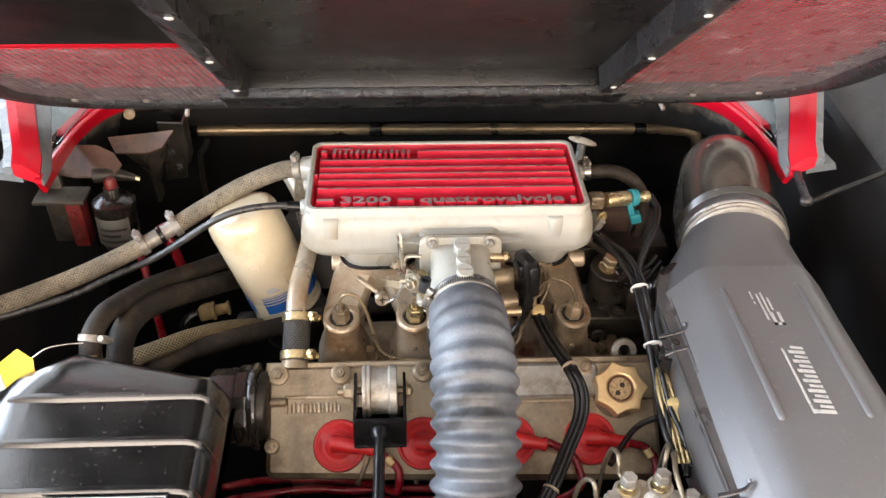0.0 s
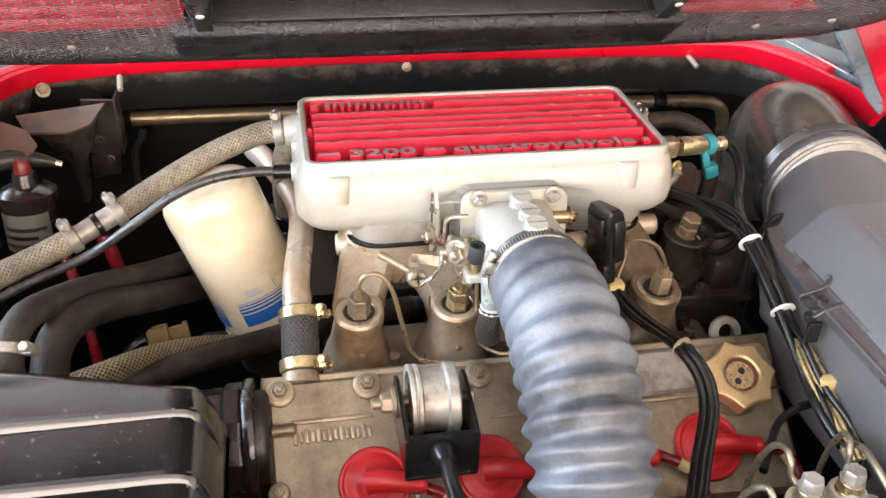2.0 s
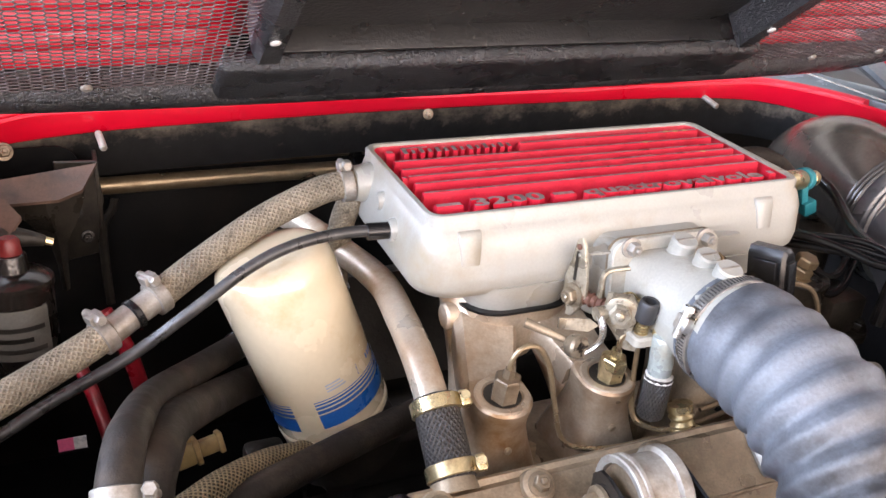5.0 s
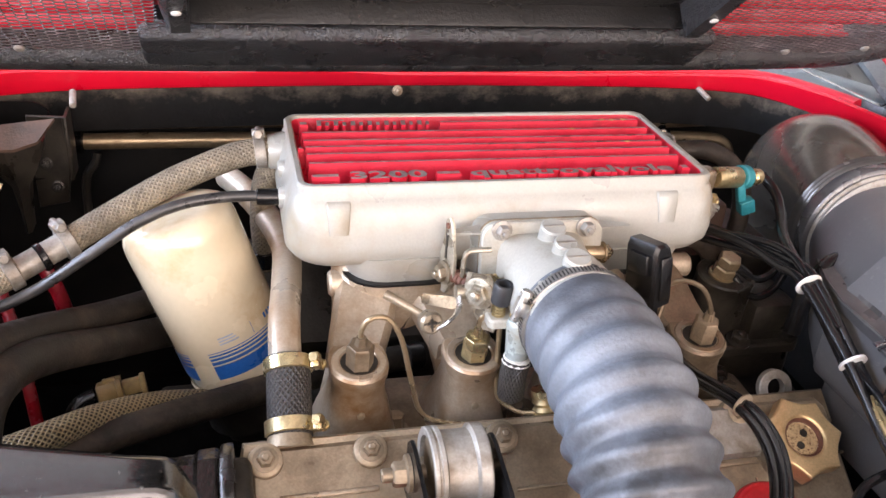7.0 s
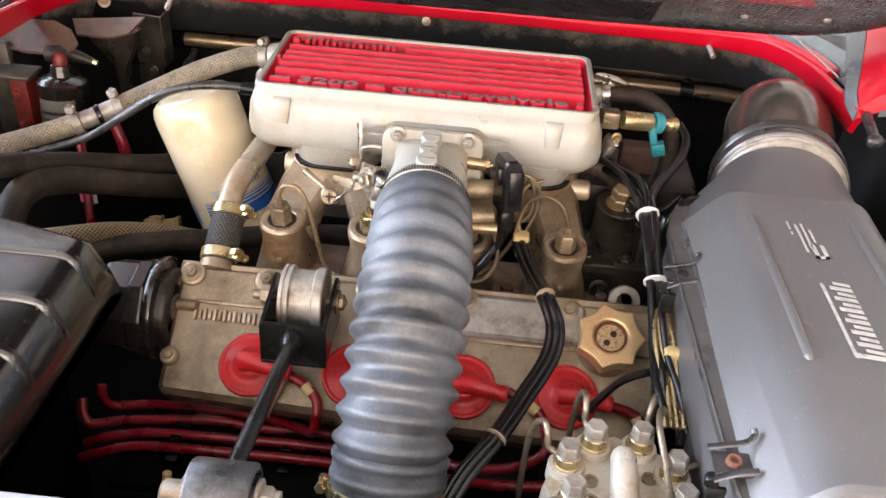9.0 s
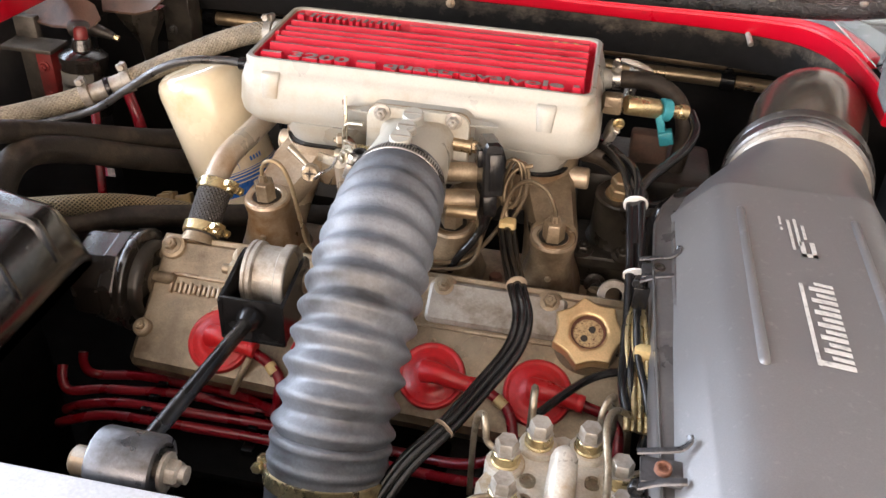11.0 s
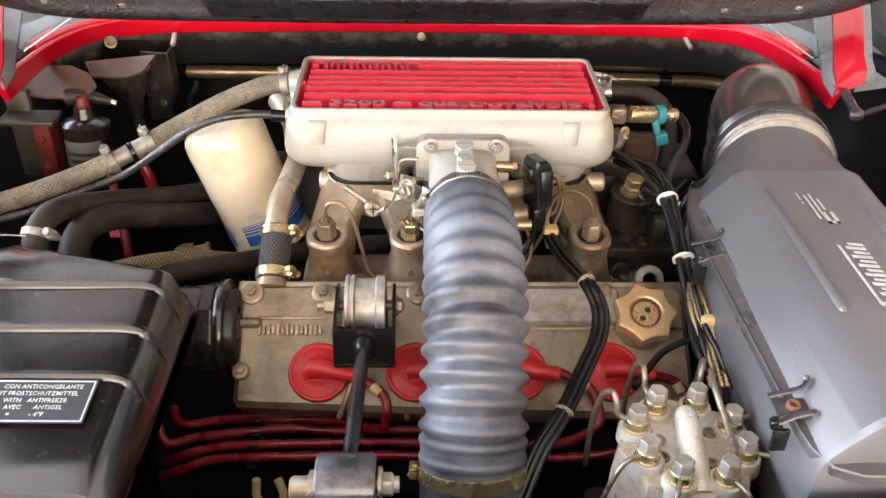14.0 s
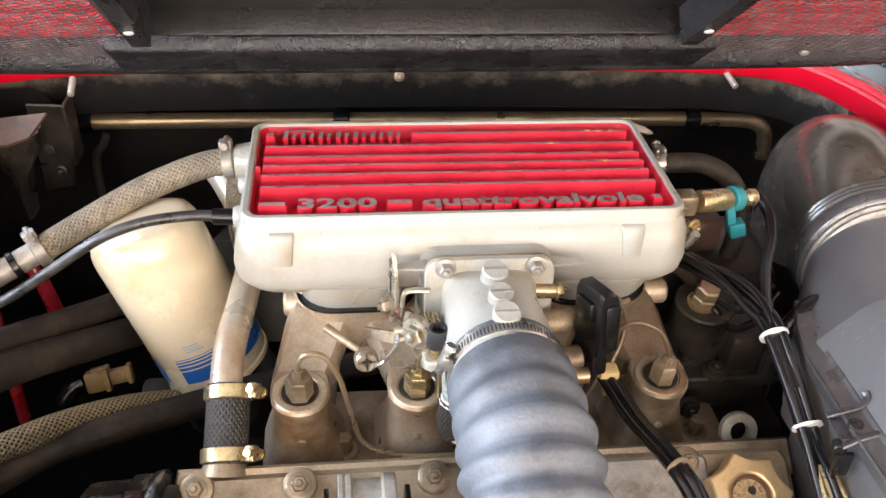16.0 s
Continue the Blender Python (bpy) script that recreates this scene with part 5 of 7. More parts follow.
for p, d in (((-0.128, 0.977, 0.833), Vector((-1, 0, -0.1))), ((-0.287, 0.934, 0.7745), hd), ((-0.327, 0.911, 0.761), hd)):
    b = BM()
    band(b, p, d, 0.0123, 0.010, True, (0, 0.2, 1))
    part("clamp", b, ALLOY_DULL, br, "tarnished band clamp")
b = BM()
lathe(b, [(0.0115, -0.003), (0.0125, -0.002), (0.0125, 0.002), (0.0115, 0.003)], along((-0.305, 0.923, 0.768), hd), 18)
part("tie", b, RUBBER, br)

vac = thing("vacuum_hose", (-0.3, 0.90, 0.76), "thin black rubber vacuum hose", "hose")
b = BM()
sweep(b, [(-0.116, 0.90, 0.826), (-0.150, 0.902, 0.827), (-0.190, 0.898, 0.824), (-0.225, 0.895, 0.811), (-0.268, 0.893, 0.782), (-0.312, 0.892, 0.753), (-0.365, 0.872, 0.739), (-0.42, 0.845, 0.728), (-0.56, 0.79, 0.72)], 0.0045, 12)
part("tube", b, GREY_HOSE, vac)
b = BM()
cyl(b, (-0.112, 0.90, 0.826), (-0.135, 0.903, 0.8255), 0.0068, n=12, bev=0.001)
part("cuff", b, RUBBER, vac)

# ---- metal coolant pipe with woven sleeve ----
pipe = thing("coolant_pipe", (-0.12, 0.77, 0.70), "bent bare metal coolant pipe with a woven rubber sleeve", "pipe")
b = BM()
sweep(b, [(-0.158, 1.085, 0.762), (-0.1447, 1.0545, 0.7631), (-0.1239, 0.9982, 0.7609), (-0.1116, 0.9293, 0.7645), (-0.1143, 0.8722, 0.7635), (-0.1197, 0.821, 0.7613), (-0.1215, 0.789, 0.7495), (-0.121, 0.775, 0.737)], 0.0122, 18)
part("metal_pipe", b, ALLOY, pipe, "bare alloy pipe")
b = BM()
sweep(b, [(-0.1195, 0.789, 0.748), (-0.1205, 0.765, 0.730), (-0.1215, 0.742, 0.713)], 0.0162, 20)
part("sleeve", b, SLEEVE, pipe, "woven black sleeve")
for p in ((-0.1197, 0.784, 0.7443), (-0.1213, 0.7475, 0.717)):
    b = BM()
    band(b, p, (0, -0.8, -0.6), 0.0166, 0.0105, True, (1, -0.2, 0.3))
    part("clamp", b, BRASS, pipe, "gold-zinc band clamp")
b = BM()
cyl(b, (-0.1215, 0.745, 0.716), (-0.1222, 0.737, 0.708), 0.0145, 0.0175, 18)
part("elbow_foot", b, CAST, pipe)

# ---- dark coolant hoses ----
HOSES = (("coolant_hose", [(-0.331, 0.685, 0.770), (-0.331, 0.70, 0.793), (-0.326, 0.725, 0.801), (-0.320, 0.76, 0.790), (-0.303, 0.84, 0.751), (-0.262, 0.93, 0.706), (-0.21, 1.0, 0.68)], 0.0118, HOSE_DUSTY, "dusty black coolant hose with a band clamp"),
         ("coolant_hose", [(-0.318, 0.70, 0.70), (-0.316, 0.735, 0.752), (-0.306, 0.765, 0.766), (-0.292, 0.82, 0.743), (-0.258, 0.90, 0.696), (-0.21, 0.97, 0.658), (-0.15, 1.02, 0.63)], 0.0145, HOSE_DUSTY, "thick dusty black coolant hose"),
         ("braided_hose", [(-0.37, 0.74, 0.70), (-0.30, 0.785, 0.693), (-0.262, 0.822, 0.680), (-0.222, 0.86, 0.658), (-0.175, 0.895, 0.630), (-0.12, 0.94, 0.60)], 0.0115, BRAID_DARK, "dark hose in a gold-flecked wire braid"),
         ("coolant_hose", [(-0.33, 0.75, 0.672), (-0.273, 0.80, 0.671), (-0.22, 0.83, 0.666), (-0.166, 0.86, 0.657), (-0.111, 0.885, 0.652), (-0.05, 0.91, 0.645), (0.02, 0.94, 0.63)], 0.0125, HOSE_DUSTY, "dusty black hose below the filter"),
         ("rear_hose", [(-0.115, 0.985, 0.82), (-0.124, 0.992, 0.80), (-0.128, 1.0, 0.76), (-0.125, 1.01, 0.70)], 0.011, BRAID, "short cloth-braided hose behind the plenum"))
for name, pts, r, m, text in HOSES:
    h = thing(name, pts[0], text, "hose")
    b = BM()
    sweep(b, pts, r, 18)
    part("tube", b, m, h)
    b = BM()
    e0, e1 = Vector(pts[-1]), Vector(pts[-2])
    cyl(b, e0 + (e1 - e0) * 0.05, e0 + (e1 - e0).normalized() * 0.022, r + 0.002, n=18, bev=0.001)
    part("cuff", b, RUBBER, h)
    if pts[0][0] == -0.331:
        b = BM()
        band(b, (-0.331, 0.702, 0.7945), (0.1, 0.75, 0.65), r, 0.008, True, (1, 0, 0.2))
        part("clamp", b, ALLOY_DULL, h, "pale band clamp")

# ---- ribbed black tank cover ----
tank = thing("coolant_tank", (-0.29, 0.52, 0.60), "glossy black ribbed plastic tank with a warning label", "tank")
b = BM()
prof = [(0.650, 0.735), (0.647, 0.765), (0.642, 0.790), (0.637, 0.801), (0.628, 0.806), (0.60, 0.8035), (0.57, 0.801), (0.535, 0.799), (0.50, 0.797), (0.47, 0.795), (0.44, 0.793), (0.41, 0.790), (0.398, 0.784), (0.391, 0.765), (0.388, 0.735)]
loops = []
for x, k in ((-0.405, 0.8), (-0.385, 0.97), (-0.36, 1.0), (-0.335, 1.0), (-0.28, 1.0), (-0.215, 1.0), (-0.202, 0.99), (-0.195, 0.965), (-0.190, 0.90), (-0.181, 0.60), (-0.1775, 0.42), (-0.1768, 0.28), (-0.180, 0.10), (-0.190, 0.0)):
    back = 0.26 * max(0, -0.208 - x) - 0.85 * max(0, -0.335 - x)
    loops.append([(x, y + back * max(0, y - 0.44) / 0.19, 0.735 + (z + 0.002 * max(0, (-0.22 - x) / 0.15) - 0.735) * k) for y, z in prof])
rings(b, loops)
shell = part("shell", b, TANK, tank)
# Unseen added block: carries the tank and blocks bounce light on the leads.
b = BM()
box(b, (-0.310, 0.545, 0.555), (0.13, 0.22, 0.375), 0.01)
part("support", b, BAY, tank, "unseen black support block added under the tank")
for y, z in ((0.608, 0.8040), (0.554, 0.8005), (0.500, 0.7970)):
    b = BM()
    rings(b, [[(x, y + dy, z + dz + 0.002 * max(0, (-0.22 - x) / 0.15) - drop) for dy, dz in ((-0.0065, -0.004), (-0.0042, 0.0012), (-0.002, 0.0034), (0.002, 0.0034), (0.0042, 0.0012), (0.0065, -0.004))]
              for x, drop in ((-0.385, 0.004), (-0.365, 0.0), (-0.208, 0.0), (-0.198, 0.001), (-0.1905, 0.0045), (-0.1868, 0.011), (-0.1815, 0.026), (-0.1780, 0.038))])
    part("rib", b, TANK, shell)
LBM = axes((-0.322, 0.450, 0.7980), (1, 0, -0.012), (0, 1, 0.07))
b = BM()
prism(b, rounded(0, 0, 0.114, 0.042, 0.001, 2), 0, 0.0005, LBM)
label_plate = part("warning_label", b, BLACK_INK, tank, "black label with white lettering and border")
b = BM()
for x0, y0, x1, y1 in ((0.0012, 0.0012, 0.1128, 0.0024), (0.0012, 0.0396, 0.1128, 0.0408), (0.0012, 0.0012, 0.0024, 0.0408), (0.1116, 0.0012, 0.1128, 0.0408)):
    prism(b, [(x0, y0), (x1, y0), (x1, y1), (x0, y1)], 0.0005, 0.0007, LBM)
part("label_border", b, WHITE_INK, label_plate)
for k, (line, right) in enumerate((("CON ANTICONGELANTE", 0.1047), ("MIT FROSTSCHUTZMITTEL", 0.103), ("WITH   ANTIFREEZE", 0.0965), ("AVEC      ANTIGEL", 0.0955), ("=         - 4°F", 0.084))):
    b = letters(line, 0.0056, Matrix.Identity(4), 0.0002, 0.84, 1.08, 0.00005)
    bmesh.ops.transform(b, matrix=LBM @ Matrix.Translation((right - max(v.co.x for v in b.verts), 0.0330 - 0.0067 * k, 0.0005)), verts=b.verts)
    part("lettering", b, WHITE_INK, label_plate)
b = BM()
cyl(b, (-0.331, 0.672, 0.745), (-0.331, 0.69, 0.785), 0.012, 0.011, 16)
part("outlet", b, BRASS, tank, "brass outlet")

tag = thing("paper_tag", (-0.378, 0.657, 0.808), "yellow and white tag on a thin wire", "tag")
b = BM()
TGM = axes((-0.378, 0.657, 0.8085), (0.9, 0.1, 0.35), (-0.3, 0.6, 0.8))
prism(b, [(-0.035, -0.018), (0.0, -0.016), (0.004, 0.0), (-0.008, 0.016), (-0.035, 0.008)], 0, 0.0006, TGM)
part("yellow_part", b, YELLOW, tag)
b = BM()
prism(b, [(-0.06, -0.02), (-0.0355, -0.018), (-0.0355, 0.008), (-0.06, 0.0)], 0, 0.0006, TGM)
part("white_part", b, WHITE_INK, tag)
b = BM()
sweep(b, [(-0.378, 0.659, 0.8085), (-0.365, 0.67, 0.812), (-0.35, 0.682, 0.806), (-0.335, 0.69, 0.80)], 0.0007, 6)
part("wire", b, STEEL, tag)

# ---- air filter box and duct ----
abox = thing("air_filter_box", (0.405, 0.58, 0.70), "grey-black plastic air filter box with white printed blocks", "air box")


def section(cx, y, cz, a, h, round_, slope=0.41, skew=0.0, n=112):
    """A case cross-section: flat top, sloped shoulders, upright sides; round_ blends it into an ellipse."""
    poly = [(a, 0.10), (a * 0.97, 0.30), (a * (1 - slope), 1.0), (-a * (1 - slope), 1.0), (-a * 0.97, 0.30), (-a, 0.10), (-a, -1.0), (a, -1.0)]
    poly = [(px, pz * h) for px, pz in poly]
    out = []
    for i in range(n):
        t = math.tau * (i + 0.5) / n
        c, s = math.cos(t), math.sin(t)
        best = 9.0
        for (x1, z1), (x2, z2) in zip(poly, poly[1:] + poly[:1]):
            den = c * (z2 - z1) - s * (x2 - x1)
            if abs(den) < 1e-9:
                continue
            k = (x1 * (z2 - z1) - z1 * (x2 - x1)) / den
            u = (x1 * s - z1 * c) / den
            if k > 0 and -1e-6 <= u <= 1 + 1e-6:
                best = min(best, k)
        e = 1 / math.sqrt((c / a) ** 2 + (s / h) ** 2)
        out.append(best * (1 - round_) + e * round_)
    for _ in range(5):
        out = [0.25 * out[i - 1] + 0.5 * out[i] + 0.25 * out[(i + 1) % n] for i in range(n)]
    pts = []
    for i, r in enumerate(out):
        t = math.tau * (i + 0.5) / n
        pts.append((cx + r * math.cos(t), y - r * math.cos(t) * skew, cz + r * math.sin(t)))
    return pts


b = BM()
rings(b, [section(*q) for q in ((0.406, 0.4115, 0.778, 0.094, 0.052, 0.05), (0.406, 0.413, 0.778, 0.0975, 0.0565, 0), (0.406, 0.418, 0.778, 0.0995, 0.059, 0), (0.406, 0.57, 0.778, 0.101, 0.060, 0),
                             (0.406, 0.700, 0.777, 0.100, 0.0615, 0), (0.406, 0.7525, 0.777, 0.1004, 0.0626, 0), (0.406, 0.7535, 0.777, 0.0992, 0.0610, 0), (0.407, 0.757, 0.777, 0.0985, 0.0605, 0.0), (0.411, 0.785, 0.777, 0.093, 0.0575, 0.25, 0.46, 0.04), (0.421, 0.820, 0.777, 0.081, 0.056, 0.6, 0.46, 0.10), (0.431, 0.85, 0.777, 0.068, 0.058, 0.92, 0.4, 0.17), (0.437, 0.872, 0.777, 0.062, 0.060, 1, 0.4, 0.17))])
shell2 = part("upper_case", b, AIRBOX, abox, "", 24)
for x in (0.3595, 0.4455):
    b = BM()
    rings(b, [[(x + dx * k, y, 0.8365 + dz * k) for dx, dz in ((-0.0046, -0.002), (-0.0032, 0.0030), (-0.0010, 0.0046), (0.0010, 0.0046), (0.0032, 0.0030), (0.0046, -0.002))] for y, k in ((0.7165, 0.4), (0.7152, 0.8), (0.712, 1), (0.531, 1), (0.5278, 0.85), (0.5262, 0.45))])
    part("rib", b, AIRBOX, shell2)
b = BM()
box(b, (0.4085, 0.587, 0.728), (0.193, 0.322, 0.114), 0.012)
part("lower_case", b, AIRBOX, abox)
RIM = [(0.329, 0.800, 0.7975), (0.3150, 0.768, 0.798), (0.3080, 0.738, 0.798), (0.3070, 0.66, 0.7975), (0.3085, 0.58, 0.7965), (0.3105, 0.50, 0.7950), (0.3125, 0.445, 0.7935), (0.3145, 0.428, 0.793), (0.3215, 0.415, 0.792), (0.335, 0.409, 0.792), (0.42, 0.408, 0.792), (0.49, 0.410, 0.792)]
loops = []
for i, p in enumerate(RIM):
    d = Vector(RIM[min(i + 1, len(RIM) - 1)]) - Vector(RIM[max(i - 1, 0)])
    inward = Vector((-d.y, d.x, 0)).normalized()
    loops.append([Vector(p) + inward * a + Vector((0, 0, h)) for a, h in ((-0.0082, -0.0075), (-0.0090, 0.0005), (-0.0082, 0.0022), (-0.0066, 0.0012), (0.0052, 0.0032), (0.0068, 0.0056), (0.0090, 0.0056), (0.0120, -0.002), (0.0120, -0.0075))])
b = BM()
rings(b, loops)
part("rim", b, CASE_RIM, abox, "proud banded rim between the two halves", 25)
for cy, cz in ((0.672, 0.795), (0.459, 0.800)):
    clip = thing("box_clip", (0.304, cy, cz), "black sprung clip on the air box rim", "clip", "clips on the air box")
    b = BM()
    box(b, (0.303, cy, cz + 0.0005), (0.026, 0.020, 0.003), 0.001)
    sweep(b, [(0.288, cy + 0.011, cz + 0.003), (0.300, cy + 0.0115, cz + 0.006), (0.312, cy + 0.013, cz + 0.0085), (0.317, cy + 0.016, cz + 0.012), (0.317, cy + 0.020, cz + 0.014)], 0.0026, 8, squash=0.5)
    sweep(b, [(0.289, cy - 0.012, cz - 0.002), (0.302, cy - 0.011, cz + 0.004), (0.316, cy - 0.010, cz + 0.007)], 0.0028, 8, squash=0.5)
    part("strap", b, STEEL_DARK, clip, "sprung strap with two upright fins")
    b = BM()
    box(b, (0.292, cy - 0.015, cz - 0.016), (0.012, 0.004, 0.020), 0.001)
    lathe(b, [(0.004, -0.004), (0.0048, -0.003), (0.0048, 0.003), (0.004, 0.004)], along((0.289, cy - 0.010, cz - 0.005), (0.3, 1, 0)), 12)
    part("tab", b, PLASTIC, clip, "black hanging tab")
    b = BM()
    lathe(b, [(0.0052, 0), (0.0052, 0.003), (0.0044, 0.0042), (0.0032, 0.0042), (0.0028, 0.001), (0.001, 0.001)], along((0.303, cy, cz + 0.002), (0, -0.15, 1)), 16)
    part("eyelet", b, RUST if cy < 0.5 else CAST_DARK, clip)
# printed marks as plain blocks
PM = axes((0.4170, 0.531, 0.8388), (0, 1, 0), (-1, 0, 0))
for i in range(14):
    b = BM()
    x = i * 0.00665
    h, w = (0.0205, 0.0046) if i == 0 else ((0.0165, 0.0042) if i % 2 == 0 else (0.0125, 0.0034))
    prism(b, [(x, 0.003), (x + w, 0.003), (x + w + 0.0022, 0.003 + h), (x + 0.0022, 0.003 + h)], 0, 0.0003, PM)
    part("printed_bar", b, WHITE_INK, shell2, "plain white printed bar")
b = BM()
prism(b, [(0.001, 0.0232), (0.088, 0.0232), (0.089, 0.0258), (0.002, 0.0258)], 0, 0.0003, PM)
part("printed_bar", b, WHITE_INK, shell2)
PN = axes((0.386, 0.708, 0.8393), (0, -1, 0), (1, 0, 0))
for x0, x1, y0, y1 in ((0.0, 0.012, 0.001, 0.0026), (0.016, 0.020, 0.001, 0.0026), (0.004, 0.046, 0.0068, 0.0090), (0.002, 0.040, 0.0118, 0.0140), (0.010, 0.030, 0.0168, 0.0190), (0.034, 0.054, 0.0125, 0.0160), (0.034, 0.054, 0.0200, 0.0235), (0.050, 0.054, 0.0125, 0.0235)):
    b = BM()
    prism(b, [(x0, y0), (x1, y0), (x1, y1), (x0, y1)], 0, 0.0003, PN)
    part("printed_line", b, WHITE_INK, shell2)

duct = thing("air_duct", (0.45, 0.95, 0.70), "satin black air duct with a grey rubber cuff and bands", "duct")
DD = Vector((0.17, 0.98, -0.02))
b = BM()
lathe(b, [(0.0615, 0.0055), (0.0672, 0.0060), (0.0694, 0.0080), (0.0700, 0.0215), (0.0690, 0.0232), (0.0640, 0.0240)], along((0.436, 0.866, 0.777), DD), 56)
part("collar", b, COLLAR, duct, "smooth grey rubber cuff")
for k in range(3):
    b = BM()
    o = 0.0245 + 0.0062 * k
    lathe(b, [(0.0600, o - 0.0022), (0.0650, o - 0.0012), (0.0702 - 0.0004 * k, o + 0.0010), (0.0710 - 0.0004 * k, o + 0.0022), (0.0694 - 0.0004 * k, o + 0.0032), (0.0600, o + 0.0040)], along((0.436, 0.866, 0.777), DD), 56)
    part("ridge", b, COLLAR_DARK, duct, "dark rubber ridge")
for k, r in ((0, 0.0655), (1, 0.0668)):
    b = BM()
    o = -0.0050 + 0.0058 * k
    lathe(b, [(0.0630, o - 0.0004), (r - 0.0020, o), (r, o + 0.0016), (r, o + 0.0028), (r - 0.0020, o + 0.0044), (0.0630, o + 0.0048)], along((0.436, 0.866, 0.777), DD), 56)
    part("band", b, ALLOY_DULL, duct, "thin dull metal band")
b = BM()
sweep(b, [(0.443, 0.90, 0.781), (0.454, 0.955, 0.788), (0.466, 1.005, 0.787), (0.479, 1.049, 0.768), (0.490, 1.077, 0.73), (0.497, 1.088, 0.66)], lambda s, t: 0.0585 + 0.001 * min(1, s / 0.1), 44, 10, ends=0.006)
part("elbow", b, DUCT, duct)

# ---- right side pieces: idle valve, hoses, knob ----
valve = thing("air_valve", (0.28, 0.905, 0.83), "gold-zinc air valve with a teal connector", "valve")
b = BM()
box(b, (0.254, 0.893, 0.835), (0.018, 0.017, 0.019), 0.003, EYE4)
lathe(b, [(0.0105, 0), (0.0105, 0.010), (0.009, 0.012)], along((0.244, 0.893, 0.835), (1, 0.2, -0.1)), 6)
part("body", b, CAST, valve)
b = BM()
vd = Vector((0.066, 0.025, -0.012)).normalized()
vm = along((0.266, 0.895, 0.834), vd)
lathe(b, [(0.0088, 0), (0.0097, 0.002), (0.0097, 0.034), (0.0082, 0.036), (0.0062, 0.038), (0.0062, 0.056), (0.0078, 0.058), (0.0078, 0.066), (0.006, 0.068)], vm, 24)
part("solenoid", b, BRASS, valve, "gold-zinc cylinder")
b = BM()
lathe(b, [(0.0100, 0), (0.0112, 0.001), (0.0112, 0.009), (0.0100, 0.010)], along((0.266 + vd.x * 0.038, 0.895 + vd.y * 0.038, 0.834 + vd.z * 0.038), vd), 20)
box(b, (0.306, 0.904, 0.812), (0.008, 0.008, 0.028), 0.002, Matrix.Translation((0.306, 0.904, 0.806)) @ Matrix.Rotation(radians(-18), 4, "Y") @ Matrix.Translation((-0.306, -0.904, -0.806)))
box(b, (0.309, 0.902, 0.800), (0.014, 0.012, 0.014), 0.0015, Matrix.Translation((0.306, 0.904, 0.806)) @ Matrix.Rotation(radians(-18), 4, "Y") @ Matrix.Translation((-0.306, -0.904, -0.806)))
part("connector", b, TEAL, valve, "teal plastic connector")
b = BM()
bolt(b, (0.262, 0.884, 0.818), (0.3, -1, 0), 0.0042, 0.006)
part("screw", b, BRASS, valve)
b = BM()
band(b, (0.256, 0.889, 0.809), (1, 0.1, -0.4), 0.0085, 0.007, True, (0.2, -0.9, -0.3))
part("hose_clamp", b, STEEL, valve, "slotted steel hose clamp")

for name, pts, r, m, text in (("air_hose", [(0.248, 0.968, 0.828), (0.272, 0.966, 0.831), (0.298, 0.962, 0.831), (0.320, 0.952, 0.820), (0.331, 0.942, 0.797), (0.331, 0.935, 0.76), (0.322, 0.935, 0.72)], 0.0092, HOSE_DUSTY, "dusty black hose bent down beside the plenum"),
                              ("valve_cable", [(0.331, 0.918, 0.824), (0.337, 0.900, 0.815), (0.330, 0.875, 0.806), (0.312, 0.842, 0.803), (0.293, 0.80, 0.806), (0.284, 0.765, 0.806), (0.286, 0.72, 0.786)], 0.0048, RUBBER, "black cable from the air valve"),
                              ("side_hose", [(0.20, 0.90, 0.775), (0.235, 0.89, 0.782), (0.262, 0.885, 0.777), (0.28, 0.885, 0.755), (0.285, 0.89, 0.72)], 0.0115, HOSE_DUSTY, "black ribbed hose beside the head"),
                              ("elbow_hose", [(0.36, 0.80, 0.79), (0.338, 0.80, 0.798), (0.318, 0.79, 0.792), (0.306, 0.785, 0.775), (0.303, 0.785, 0.74)], 0.0075, RUBBER, "short black elbow hose")):
    h = thing(name, pts[0], text, "hose" if "hose" in name else "cable")
    b = BM()
    sweep(b, pts, r, 14)
    part("tube", b, m, h)
    if name == "air_hose":
        b = BM()
        band(b, (0.256, 0.968, 0.829), (1, 0, 0.1), r, 0.009, True, (0, 0, 1))
        part("clamp", b, STEEL, h)

knob = thing("lift_knob", (0.29, 1.12, 0.76), "pale mushroom-shaped knob on a stem", "knob")
b = BM()
lathe(b, [(0.004, -0.002), (0.018, 0.0), (0.022, 0.002), (0.020, 0.0045), (0.012, 0.007), (0.003, 0.008)], along((0.281, 1.112, 0.787), (0.25, 0.35, 1)), 28)
part("head", b, ALLOY, knob, "pale grey cap")
b = BM()
cyl(b, (0.281, 1.112, 0.787), (0.276, 1.10, 0.735), 0.007, n=12)
part("stem", b, STEEL, knob)

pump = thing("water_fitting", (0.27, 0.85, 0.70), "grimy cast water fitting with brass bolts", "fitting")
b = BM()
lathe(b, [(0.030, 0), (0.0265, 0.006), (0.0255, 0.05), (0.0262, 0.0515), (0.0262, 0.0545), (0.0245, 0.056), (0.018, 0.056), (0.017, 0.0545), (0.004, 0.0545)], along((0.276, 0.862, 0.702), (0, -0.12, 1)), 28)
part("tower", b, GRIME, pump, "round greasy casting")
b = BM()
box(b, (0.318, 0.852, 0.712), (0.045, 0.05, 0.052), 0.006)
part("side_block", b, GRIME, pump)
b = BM()
